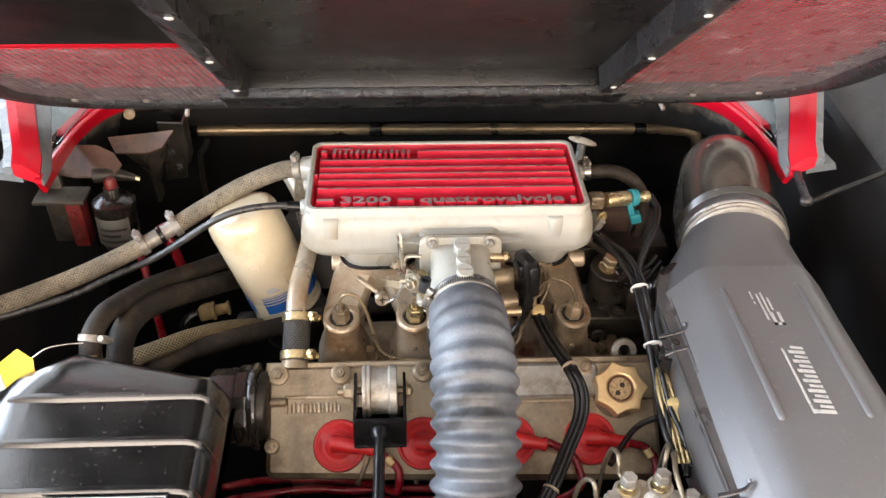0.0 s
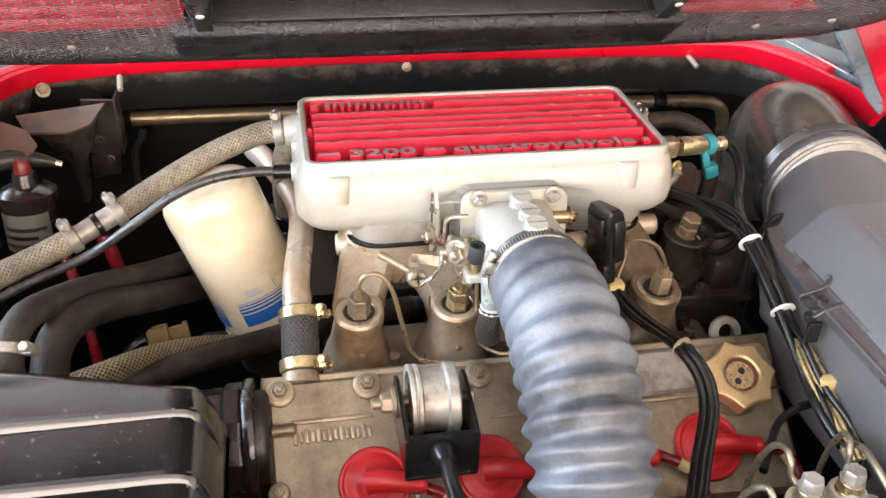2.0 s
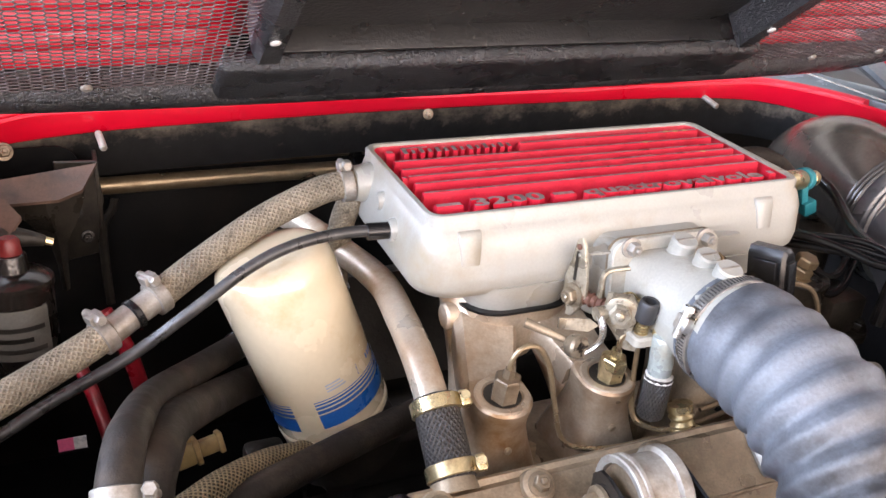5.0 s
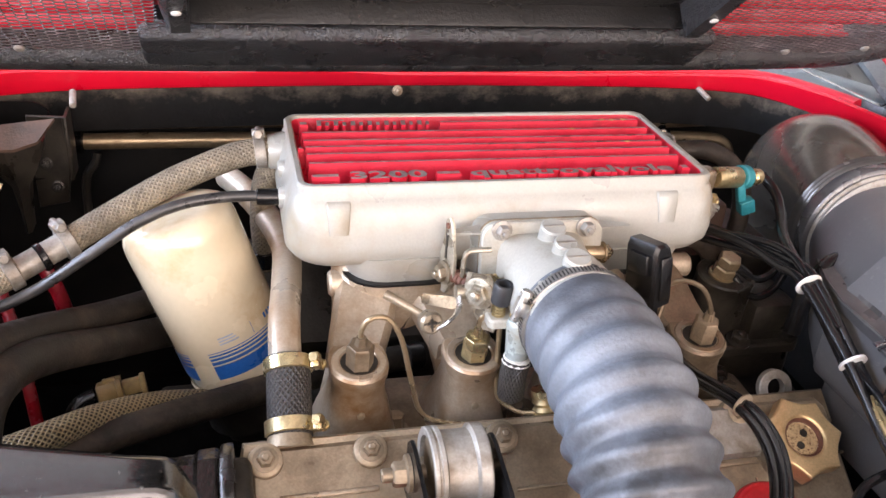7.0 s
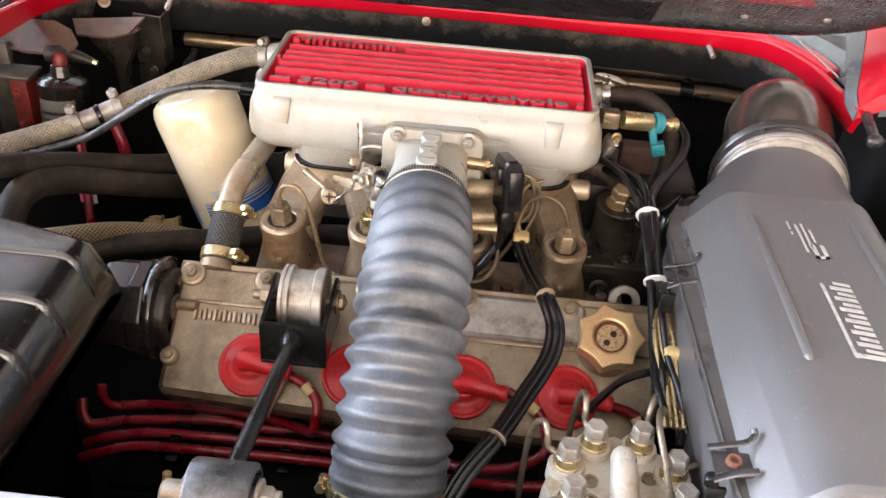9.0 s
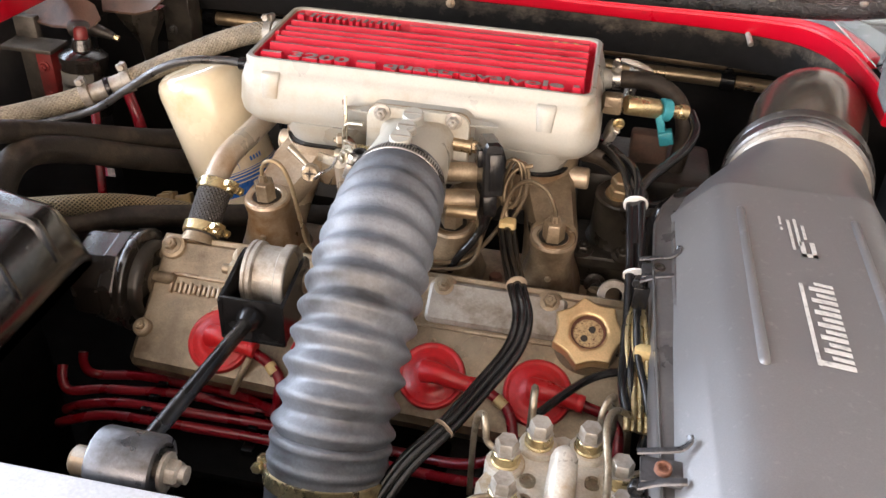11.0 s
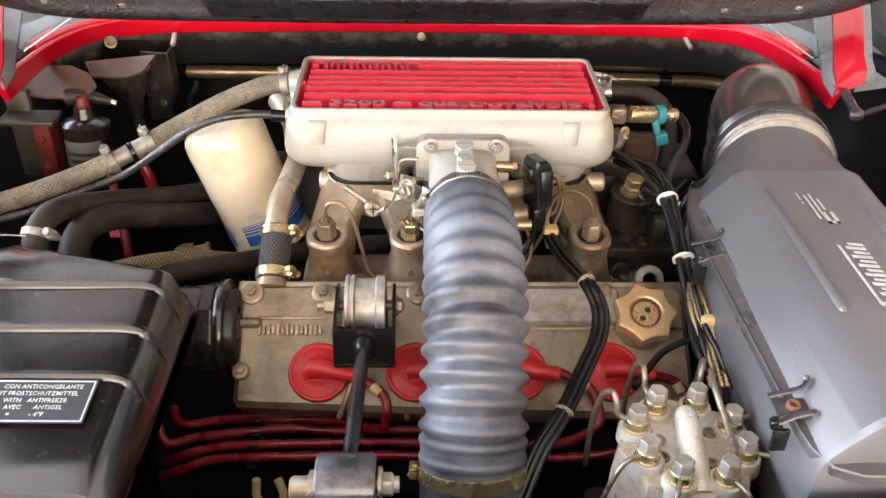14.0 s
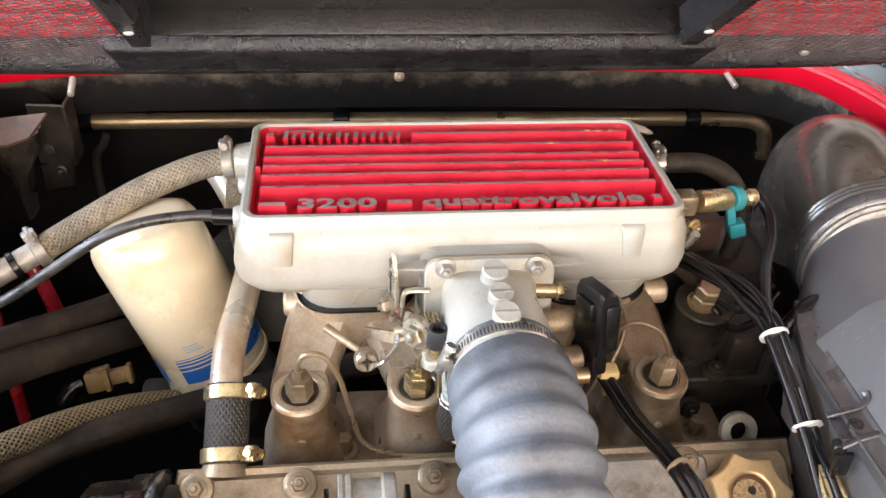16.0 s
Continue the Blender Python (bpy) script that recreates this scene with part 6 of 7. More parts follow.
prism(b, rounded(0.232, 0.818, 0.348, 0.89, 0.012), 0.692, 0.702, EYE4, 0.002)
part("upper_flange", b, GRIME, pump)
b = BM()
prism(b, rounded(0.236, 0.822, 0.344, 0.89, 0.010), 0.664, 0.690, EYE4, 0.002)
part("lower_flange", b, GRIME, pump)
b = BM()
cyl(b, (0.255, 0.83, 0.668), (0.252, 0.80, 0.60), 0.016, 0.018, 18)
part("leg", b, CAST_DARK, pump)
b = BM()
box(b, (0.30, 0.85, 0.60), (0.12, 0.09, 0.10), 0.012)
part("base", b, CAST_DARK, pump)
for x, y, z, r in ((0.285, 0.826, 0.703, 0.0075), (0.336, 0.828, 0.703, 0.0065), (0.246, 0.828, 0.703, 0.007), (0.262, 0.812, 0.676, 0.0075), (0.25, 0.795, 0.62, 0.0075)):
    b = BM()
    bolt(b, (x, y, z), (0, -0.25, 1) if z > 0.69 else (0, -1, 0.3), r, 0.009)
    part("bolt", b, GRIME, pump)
b = BM()
for h in (0.0, 0.011):
    lathe(b, [(0.0095, h), (0.0105, h + 0.001), (0.0105, h + 0.008), (0.009, h + 0.0095)], along((0.272, 0.855, 0.757), (0.1, -0.2, 1)), 6)
lathe(b, [(0.0125, -0.002), (0.0125, 0.0005)], along((0.272, 0.855, 0.757), (0.1, -0.2, 1)), 20)
part("sender", b, TUBE, pump, "tarnished brass sender")
for q in ([(0.282, 0.850, 0.765), (0.30, 0.846, 0.755), (0.318, 0.850, 0.757), (0.335, 0.86, 0.77)], [(0.280, 0.848, 0.757), (0.295, 0.838, 0.742), (0.318, 0.842, 0.745), (0.34, 0.855, 0.765)]):
    b = BM()
    sweep(b, q, 0.0035, 10)
    part("lead", b, RUBBER, pump)
plateR = thing("brown_cover", (0.30, 0.93, 0.74), "brown metal cover below the air valve", "cover")
b = BM()
box(b, (0.300, 0.95, 0.758), (0.040, 0.020, 0.05), 0.004)
part("shell", b, BROWN_SHEET, plateR)
b = BM()
box(b, (0.30, 0.955, 0.71), (0.14, 0.10, 0.08), 0.01)
part("base", b, CAST_DARK, plateR)

# ---- oil filler cap and lifting eye ----
cap7 = thing("oil_filler_cap", (0.259, 0.690, 0.69), "gold star-shaped oil filler cap with a stamped centre", "oil cap")
KM = along((0.2585, 0.694, 0.700), (0, -0.50, 0.87), (0, 1, 0))
b = BM()
loops = []
for r, h, k in ((0.024, -0.004, 0.4), (0.0268, 0.0, 1), (0.0285, 0.003, 1), (0.0285, 0.0150, 1), (0.0282, 0.0164, 1), (0.0272, 0.0174, 1), (0.0266, 0.0176, 1), (0.0258, 0.0176, 1), (0.0185, 0.0176, 0.3), (0.0172, 0.0176, 0.0), (0.0160, 0.0170, 0), (0.0150, 0.0158, 0), (0.0144, 0.0112, 0), (0.002, 0.0112, 0)):
    loops.append([KM @ Vector(((r + k * wave) * math.cos(a), (r + k * wave) * math.sin(a), h)) for a, wave in ((math.tau * i / 112, 0.0054 * (1 - abs(math.sin(3.5 * math.tau * i / 112))) ** 1.1 - 0.0012) for i in range(112))])
rings(b, loops)
star = part("star", b, GOLD_CAP, cap7)
b = BM()
lathe(b, [(0.0132, 0.0108), (0.0132, 0.0122), (0.0126, 0.0130), (0.0120, 0.0124), (0.002, 0.0124)], KM, 32)
part("centre", b, CAP_FLOOR, star, "brown-speckled stamped centre")
# Brown ring puts the recess edge's shadow into colour.
b = BM()
lathe(b, [(0.0131, 0.0120), (0.0146, 0.0121), (0.0152, 0.0162), (0.0149, 0.0163), (0.0138, 0.0128), (0.0131, 0.0126)], KM, 36, False)
part("groove", b, RUST, star, "brown ring for the shadowed edge round the centre")
for x, y in ((0.003, 0.004), (-0.003, -0.005)):
    b = BM()
    lathe(b, [(0.0031, 0), (0.0031, 0.0006)], KM @ Matrix.Translation((x, y, 0.0123)), 12)
    part("hole", b, CAST_DARK, star)
b = BM()
for k in range(16):
    a = k * 2.4 + 0.9 * math.sin(5 * k)
    lathe(b, [(0.0004 + 0.0004 * (k * k % 3), 0), (0.0003 + 0.0004 * (k * k % 3), 0.0003)], KM @ Matrix.Translation((0.0028 * math.sqrt(k + 1) * math.cos(a), 0.0028 * math.sqrt(k + 1) * math.sin(a), 0.0123)), 7)
part("spots", b, RUST, star)
b = BM()
lathe(b, [(0.034, -0.022), (0.030, -0.012), (0.026, -0.002)], KM, 28)
part("neck", b, CAST, cap7)

eye = thing("lifting_eye", (0.28, 0.761, 0.68), "bare steel lifting eye behind the oil cap", "lifting eye")
b = BM()
EM = axes((0.279, 0.757, 0.704), (1, 0, 0), (0, 0.5, 0.87))
ring_in = [[EM @ Vector((r * math.cos(a), r * math.sin(a), h)) for a in (math.tau * i / 28 for i in range(28))] for r, h in ((0.008, 0.0035), (0.0145, 0.0035), (0.0155, 0.0025), (0.0155, -0.0025), (0.008, -0.0035), (0.008, 0.0035))]
rings(b, ring_in, cap=False)
box(b, (0, -0.018, 0), (0.02, 0.014, 0.006), 0.001, EM)
part("ring", b, ALLOY_DULL, eye)
b = BM()
cyl(b, (0.30, 0.748, 0.698), (0.323, 0.742, 0.70), 0.0035, n=8)
part("pin", b, BRASS, eye)

# ---- spark plug caps, built once and copied ----
plug = thing("spark_plug_cap", CM @ Vector((0, 0, 0)), "red rubber spark plug cap on the cam cover", "plug cap", "spark plug caps on the cam cover")
b = BM()
lathe(b, [(0.030, -0.002), (0.0302, 0.002), (0.0290, 0.0047), (0.0272, 0.0052), (0.0252, 0.0042), (0.0225, 0.0048), (0.0200, 0.0064), (0.0178, 0.0067), (0.0158, 0.0072), (0.0135, 0.0092), (0.011, 0.0112), (0.006, 0.012)], CM, 36)
part("disc", b, RED_RUBBER, plug)
b = BM()
sweep(b, [CM @ Vector(p) for p in ((-0.006, 0.001, 0.011), (0.006, 0.0, 0.0155), (0.020, -0.003, 0.0165), (0.036, -0.006, 0.0165))], lambda s, t: 0.0105 - 0.0035 * min(1, s / t * 1.1), 16, 6, ends=0.003)
lathe(b, [(0.0072, 0), (0.0078, 0.001), (0.0078, 0.005), (0.0072, 0.006)], along(CM @ Vector((0.034, -0.0057, 0.0165)), CM.to_3x3() @ Vector((1, -0.15, 0))), 16)
part("boot", b, RED_RUBBER, plug)
base = plug.matrix_basis.copy()
PLUGS = (-0.068, 0.028, 0.129, 0.223)
for x in PLUGS[1:]:
    copy_thing(plug, Matrix.Translation(CM @ Vector((x, -0.079, 0.001))))
plug.location = CM @ Vector((PLUGS[0], -0.079, 0.001))

# ---- ignition leads ----
LEAD_A = [(-0.030, 0.641, 0.668), (-0.015, 0.635, 0.664), (-0.002, 0.626, 0.656), (0.0, 0.615, 0.645), (-0.004, 0.616, 0.625), (-0.02, 0.640, 0.602), (-0.06, 0.659, 0.593), (-0.11, 0.664, 0.590), (-0.168, 0.666, 0.588), (-0.203, 0.661, 0.586), (-0.215, 0.657, 0.592), (-0.2195, 0.659, 0.602), (-0.2205, 0.664, 0.610)]
LEAD_B = [(0.066, 0.641, 0.668), (0.080, 0.630, 0.656), (0.085, 0.616, 0.63), (0.06, 0.634, 0.604), (0.0, 0.646, 0.592), (-0.06, 0.645, 0.592), (-0.105, 0.648, 0.593), (-0.16, 0.644, 0.590), (-0.195, 0.640, 0.588), (-0.221, 0.632, 0.588), (-0.230, 0.637, 0.597), (-0.233, 0.646, 0.606)]
LEAD_C = [(0.166, 0.648, 0.671), (0.188, 0.639, 0.665), (0.199, 0.633, 0.660), (0.206, 0.622, 0.650), (0.205, 0.606, 0.638), (0.17, 0.604, 0.615), (0.10, 0.622, 0.595), (0.0, 0.629, 0.592), (-0.10, 0.627, 0.592), (-0.165, 0.628, 0.588), (-0.202, 0.622, 0.583), (-0.228, 0.628, 0.565)]
LEAD_D = [(0.262, 0.643, 0.669), (0.285, 0.638, 0.664), (0.295, 0.625, 0.652), (0.285, 0.600, 0.630), (0.20, 0.592, 0.610), (0.10, 0.604, 0.595), (0.0, 0.611, 0.592), (-0.10, 0.610, 0.592), (-0.17, 0.612, 0.586), (-0.203, 0.606, 0.579), (-0.228, 0.614, 0.560)]
LEADS = (LEAD_A, LEAD_B, LEAD_C, LEAD_D)
for i, pts in enumerate(LEADS):
    lead = thing("ignition_lead", pts[0], "dark red silicone ignition lead", "ignition lead", "ignition leads below the cam cover")
    b = BM()
    sweep(b, pts, 0.0047, 12)
    part("cable", b, RED_LEAD, lead)
    if i in (0, 2, 3):
        b = BM()
        p, q = Vector(pts[1]), Vector(pts[2])
        d = (q - p).normalized()
        cyl(b, p + d * 0.001, p + d * 0.011, 0.0054, n=12)
        part("number_sleeve", b, CREAM, lead, "cream number sleeve")
comb = thing("lead_comb", (-0.09, 0.63, 0.57), "black lead combs holding the ignition leads", "bracket")
for x in (-0.135, -0.03, 0.05):
    b = BM()
    box(b, (x, 0.638, 0.581), (0.012, 0.075, 0.008), 0.002)
    for y in (0.655, 0.637, 0.620):
        box(b, (x, y, 0.590), (0.010, 0.005, 0.012), 0.001)
    part("comb", b, RUBBER, comb)
# Rail in the same near-zero black, so it sinks into the bay's shade.
b = BM()
box(b, (-0.02, 0.622, 0.568), (0.34, 0.09, 0.012), 0.004)
part("rail", b, BAY, comb)
b = BM()
sweep(b, [(-0.035, 0.64, 0.662), (-0.042, 0.63, 0.645), (-0.048, 0.625, 0.63)], 0.003, 8)
part("wire_hook", b, CAST, comb)
b = BM()
sweep(b, [(0.005, 0.648, 0.655), (0.015, 0.636, 0.64), (0.02, 0.628, 0.625)], 0.003, 8)
part("wire_hook", b, CAST, comb)

# ---- engine stay ----
stay = thing("engine_stay", (-0.02, 0.50, 0.70), "black engine stay rod with bushed ends", "stay rod")
b = BM()
prism(b, [(-0.0285, 0.0), (0.0285, 0.0), (0.0285, 0.042), (-0.0285, 0.042)], -0.003, 0.0, axes((-0.020, 0.620, 0.700), (1, 0, 0), (0, 0.05, 1)))
for x in (-0.0485, 0.0055):
    prism(b, [(0.620, 0.702), (0.690, 0.702), (0.690, 0.744), (0.684, 0.751), (0.674, 0.752), (0.620, 0.741)], 0, 0.0032, axes((x, 0, 0), (0, 1, 0), (0, 0, 1)), 0.0008)
box(b, (-0.020, 0.648, 0.7015), (0.055, 0.058, 0.0035), 0.001)
part("fork", b, PLASTIC, stay, "black steel fork")
b = BM()
BX = along((-0.020, 0.672, 0.734), (1, 0, 0))
lathe(b, [(0.0235, -0.0185), (0.0280, -0.0192), (0.0290, -0.0185), (0.0290, -0.0160), (0.0278, -0.0152), (0.0278, -0.0142), (0.0288, -0.0134), (0.0288, -0.0108), (0.0274, -0.0098), (0.0258, -0.0092), (0.0258, 0.0092), (0.0274, 0.0098), (0.0290, 0.0110), (0.0290, 0.0180), (0.0280, 0.0192), (0.0235, 0.0185), (0.0230, 0.0150), (0.0230, -0.0150), (0.0235, -0.0185)], BX, 40, False)
part("bush", b, ALLOY_DULL, stay, "ridged alloy bush")
b = BM()
lathe(b, [(0.010, -0.0185), (0.0228, -0.0160), (0.0228, 0.0160), (0.010, 0.0185)], BX, 32)
part("bush_core", b, CAST, stay, "stained core")
b = BM()
box(b, (-0.020, 0.685, 0.703), (0.04, 0.03, 0.05), 0.006)
part("bush_foot", b, CAST, stay)
b = BM()
cyl(b, (-0.068, 0.676, 0.730), (0.016, 0.676, 0.730), 0.0048, n=12, bev=0.0008)
bolt(b, (-0.0488, 0.676, 0.730), (-1, 0, 0), 0.0088, 0.012)
bolt(b, (0.009, 0.676, 0.730), (1, 0, 0), 0.0075, 0.006)
part("bolt", b, CAST, stay, "tarnished through bolt and nut")
b = BM()
cyl(b, (-0.020, 0.622, 0.726), (-0.0215, 0.445, 0.757), 0.0062, n=16)
lathe(b, [(0.011, 0), (0.0105, 0.004), (0.0065, 0.012)], along((-0.020, 0.618, 0.727), (0, -1, 0.21)), 16)
part("rod", b, PLASTIC, stay, "glossy black rod")
b = BM()
lathe(b, [(0.018, -0.0215), (0.0215, -0.021), (0.0225, -0.019), (0.0225, 0.019), (0.0215, 0.021), (0.018, 0.0215), (0.016, 0.018), (0.010, 0.017), (0.002, 0.017)], along((-0.022, 0.428, 0.757), (1, 0, 0)), 36)
part("lower_bush", b, STEEL_DARK, stay)
b = BM()
cyl(b, (-0.060, 0.428, 0.757), (0.016, 0.428, 0.757), 0.006, n=12)
bolt(b, (0.001, 0.428, 0.757), (1, 0, 0), 0.009, 0.011)
part("lower_bolt", b, ALLOY_DULL, stay)
b = BM()
lathe(b, [(0.014, 0), (0.014, 0.004), (0.010, 0.005), (0.010, 0.016), (0.008, 0.018)], along((-0.0445, 0.428, 0.752), (-1, 0, 0)), 14)
part("lower_nut", b, CAST_LIGHT, stay, "pale tarnished nut")
b = BM()
box(b, (-0.022, 0.412, 0.715), (0.09, 0.006, 0.056), 0.002)
part("lower_bracket", b, PLASTIC, stay)
for name, p, q in (("drain_hook", (-0.115, 0.55, 0.60), (-0.10, 0.55, 0.62)),):
    hk = thing(name, p, "small beige hook deep in the bay", "hook")
    b = BM()
    sweep(b, [(-0.12, 0.56, 0.615), (-0.12, 0.555, 0.595), (-0.105, 0.55, 0.588), (-0.095, 0.553, 0.60), (-0.10, 0.56, 0.615)], 0.004, 8)
    part("loop", b, CREAM, hk)

# ---- wiring bundles ----
loom = thing("wiring_loom", (0.285, 0.72, 0.77), "glossy black wiring loom with white ties and yellow ends", "wiring")
L1 = [(0.235, 0.90, 0.785), (0.256, 0.875, 0.791), (0.274, 0.83, 0.802), (0.281, 0.79, 0.806), (0.283, 0.759, 0.802), (0.2885, 0.697, 0.771), (0.2905, 0.662, 0.756)]
for k, (dx, dz, r) in enumerate(((-0.0048, 0.0, 0.0040), (0.0040, 0.002, 0.0037), (0.0, -0.0048, 0.0036), (0.001, 0.0043, 0.0030))):
    pts = [(x + dx, y, z + dz + 0.004 * math.sin(i * 1.7 + k)) for i, (x, y, z) in enumerate(L1)]
    tails = ([(0.286, 0.64, 0.742), (0.287, 0.61, 0.73), (0.293, 0.585, 0.72)], [(0.300, 0.635, 0.738), (0.312, 0.60, 0.72), (0.305, 0.565, 0.705)],
             [(0.292, 0.62, 0.735), (0.296, 0.59, 0.715)], [(0.296, 0.63, 0.744), (0.305, 0.60, 0.73), (0.312, 0.575, 0.71)])[k]
    b = BM()
    sweep(b, pts + tails, r, 10)
    part("cable", b, RUBBER, loom)
for p, d in (((0.283, 0.759, 0.803), (0.05, -0.85, -0.3)), ((0.289, 0.697, 0.772), (0.05, -0.85, -0.4))):
    b = BM()
    M = along(p, d)
    lathe(b, [(0.0098, -0.0012), (0.0107, -0.001), (0.0107, 0.001), (0.0098, 0.0012)], M, 20)
    part("tie", b, WHITE_PLASTIC, loom, "white cable tie")
for dx in (-0.008, -0.003, 0.002, 0.007):
    b = BM()
    sweep(b, [(0.292 + dx * 0.6, 0.672, 0.760), (0.295 + dx, 0.645, 0.748), (0.298 + dx, 0.615, 0.732), (0.301 + dx, 0.575, 0.715)], 0.0025, 8)
    part("yellow_wire", b, BRASS, loom, "dull yellow wire")
b = BM()
box(b, (0.300, 0.633, 0.744), (0.014, 0.010, 0.012), 0.002)
part("yellow_block", b, CREAM, loom, "yellow plastic block")

loom2 = thing("injector_loom", (0.19, 0.68, 0.74), "bundle of black cables from a yellow connector", "wiring")
L2 = [(0.172, 0.782, 0.744), (0.181, 0.74, 0.743), (0.193, 0.682, 0.754), (0.2025, 0.655, 0.743), (0.199, 0.630, 0.729), (0.180, 0.595, 0.715), (0.158, 0.555, 0.704), (0.133, 0.52, 0.69), (0.11, 0.48, 0.66)]
for k, (dx, dz) in enumerate(((-0.0052, 0.001), (0.0, 0.003), (0.0052, 0.0))):
    b = BM()
    sweep(b, [(x + dx, y, z + dz) for x, y, z in L2], 0.0037, 10)
    part("cable", b, RUBBER, loom2)
for p, d in (((0.193, 0.682, 0.755), (0.3, -0.95, 0)), ((0.158, 0.555, 0.705), (-0.5, -0.8, -0.25))):
    b = BM()
    lathe(b, [(0.0085, -0.0008), (0.0092, -0.0006), (0.0092, 0.0006), (0.0085, 0.0008)], along(p, d), 18)
    part("tie", b, CAST_LIGHT, loom2, "clear cable tie")
b = BM()
box(b, (0.172, 0.784, 0.747), (0.016, 0.014, 0.014), 0.003, EYE4)
part("connector", b, CREAM, loom2, "yellow connector")
for k, pts in enumerate(([(0.170, 0.79, 0.752), (0.165, 0.80, 0.775), (0.172, 0.805, 0.795), (0.188, 0.81, 0.80)], [(0.176, 0.79, 0.752), (0.185, 0.80, 0.775), (0.180, 0.808, 0.80)], [(0.165, 0.785, 0.745), (0.150, 0.775, 0.725), (0.13, 0.765, 0.712), (0.10, 0.762, 0.708)])):
    b = BM()
    sweep(b, pts, 0.0021, 8)
    part("thin_wire", b, TUBE_DULL, loom2)
for k in range(3):
    b = BM()
    ring = [(0.170 + 0.004 * k + (0.010 - 0.001 * k) * math.sin(a), 0.800 + 0.004 * k + 0.004 * math.cos(a), 0.784 - 0.0015 * k + (0.024 - 0.002 * k) * math.cos(a)) for a in (radians(30 * j) for j in range(13))]
    sweep(b, ring, 0.0019, 8)
    part("coiled_wire", b, TUBE_DULL, loom2, "bronze-coloured coiled wire")

lineR = thing("thin_fuel_line", (0.27, 0.63, 0.71), "thin black line to the fuel distributor", "pipe")
b = BM()
sweep(b, [(0.305, 0.63, 0.725), (0.285, 0.632, 0.722), (0.262, 0.625, 0.715), (0.24, 0.60, 0.712), (0.225, 0.58, 0.71)], 0.0035, 8)
part("tube", b, RUBBER, lineR)

# ---- fuel distributor ----
fd = thing("fuel_distributor", (0.248, 0.495, 0.60), "pale alloy fuel distributor with banjo bolts", "fuel distributor")
b = BM()
lathe(b, [(0.056, 0), (0.059, 0.01), (0.059, 0.092), (0.0575, 0.10), (0.0565, 0.116), (0.055, 0.1185), (0.030, 0.120)], along((0.248, 0.495, 0.605), (0, 0, 1)), 8)
part("body", b, FD_PALE, fd)
b = BM()
lathe(b, [(0.004, -0.002), (0.0075, 0.001), (0.0095, 0.006), (0.0106, 0.030), (0.0110, 0.062), (0.010, 0.072)], along((0.2485, 0.517, 0.744), (0, -0.93, -0.36)), 22)
part("cone", b, FD_PALE, fd, "pale cast cone")
BOLTS = ((0.209, 0.512), (0.230, 0.534), (0.265, 0.537), (0.287, 0.511), (0.289, 0.480), (0.211, 0.478), (0.232, 0.456), (0.268, 0.456))
for i, (x, y) in enumerate(BOLTS):
    b = BM()
    M = along((x, y, 0.715), (0, 0, 1))
    lathe(b, [(0.0145, 0), (0.0140, 0.0125), (0.0130, 0.0145), (0.010, 0.0148)], M, 22)
    part("boss", b, FD_PALE, fd)
    b = BM()
    lathe(b, [(0.0105, 0.0140), (0.0105, 0.0160), (0.0094, 0.0168), (0.0094, 0.024), (0.0085, 0.025)], M, 20)
    bj = part("banjo", b, BRASS, fd)
    b = BM()
    lathe(b, [(0.0098, 0.0245), (0.0098, 0.0256), (0.0084, 0.0260), (0.0084, 0.0335), (0.0072, 0.0352)], M, 6)
    part("bolt_head", b, ALLOY_DULL, bj, "zinc hexagon bolt")
    out = Vector((x - 0.248, y - 0.495, 0)).normalized()
    b = BM()
    p = Vector((x, y, 0.735)) + out * 0.009
    if i in (0, 1, 2):
        sweep(b, [p, p + out * 0.007 + Vector((0, 0, 0.004)), p + out * 0.009 + Vector((0, 0.002, 0.014)), p + out * 0.014 + Vector((0.002, 0.007, 0.018)), p + out * 0.022 + Vector((0.004, 0.013, 0.006)), p + out * 0.027 + Vector((0.006, 0.020, -0.03)), p + out * 0.027 + Vector((0.006, 0.022, -0.09))], 0.0025, 10)
    else:
        sweep(b, [p, p + out * 0.014 + Vector((0, 0, -0.002)), p + out * 0.026 + Vector((0, 0, -0.025)), p + out * 0.03 + Vector((0, 0.01, -0.07))], 0.0022, 10)
    part("fuel_pipe", b, LINKAGE, bj, "bent dull steel pipe")
for x, y in ((0.226, 0.500), (0.262, 0.475), (0.225, 0.482), (0.270, 0.508)):
    b = BM()
    lathe(b, [(0.0058, 0), (0.0058, 0.003), (0.0035, 0.003), (0.0035, 0.001), (0.001, 0.001)], along((x, y, 0.7245), (0, 0, 1)), 12)
    part("screw", b, LINKAGE, fd)
b = BM()
sweep(b, [(0.294, 0.585, 0.722), (0.280, 0.555, 0.752), (0.274, 0.53, 0.758), (0.278, 0.50, 0.745), (0.276, 0.47, 0.742), (0.262, 0.44, 0.745)], 0.0027, 10)
part("return_pipe", b, LINKAGE, fd, "pale bent pipe")
b = BM()
box(b, (0.25, 0.495, 0.55), (0.13, 0.13, 0.12), 0.012)
part("meter_housing", b, CAST_DARK, fd)

# ---- ignition parts and brackets on the other side of the bay ----
coil = thing("ignition_coil", (-0.388, 1.0, 0.70), "black ignition coil with a pale unreadable label", "ignition coil")
CO = along((-0.387, 1.0, 0.690), (0.0, 0.12, 1))
b = BM()
lathe(b, [(0.026, 0), (0.0275, 0.003), (0.0275, 0.066), (0.029, 0.069), (0.029, 0.075), (0.024, 0.079), (0.013, 0.082), (0.011, 0.095), (0.004, 0.097)], CO, 30)
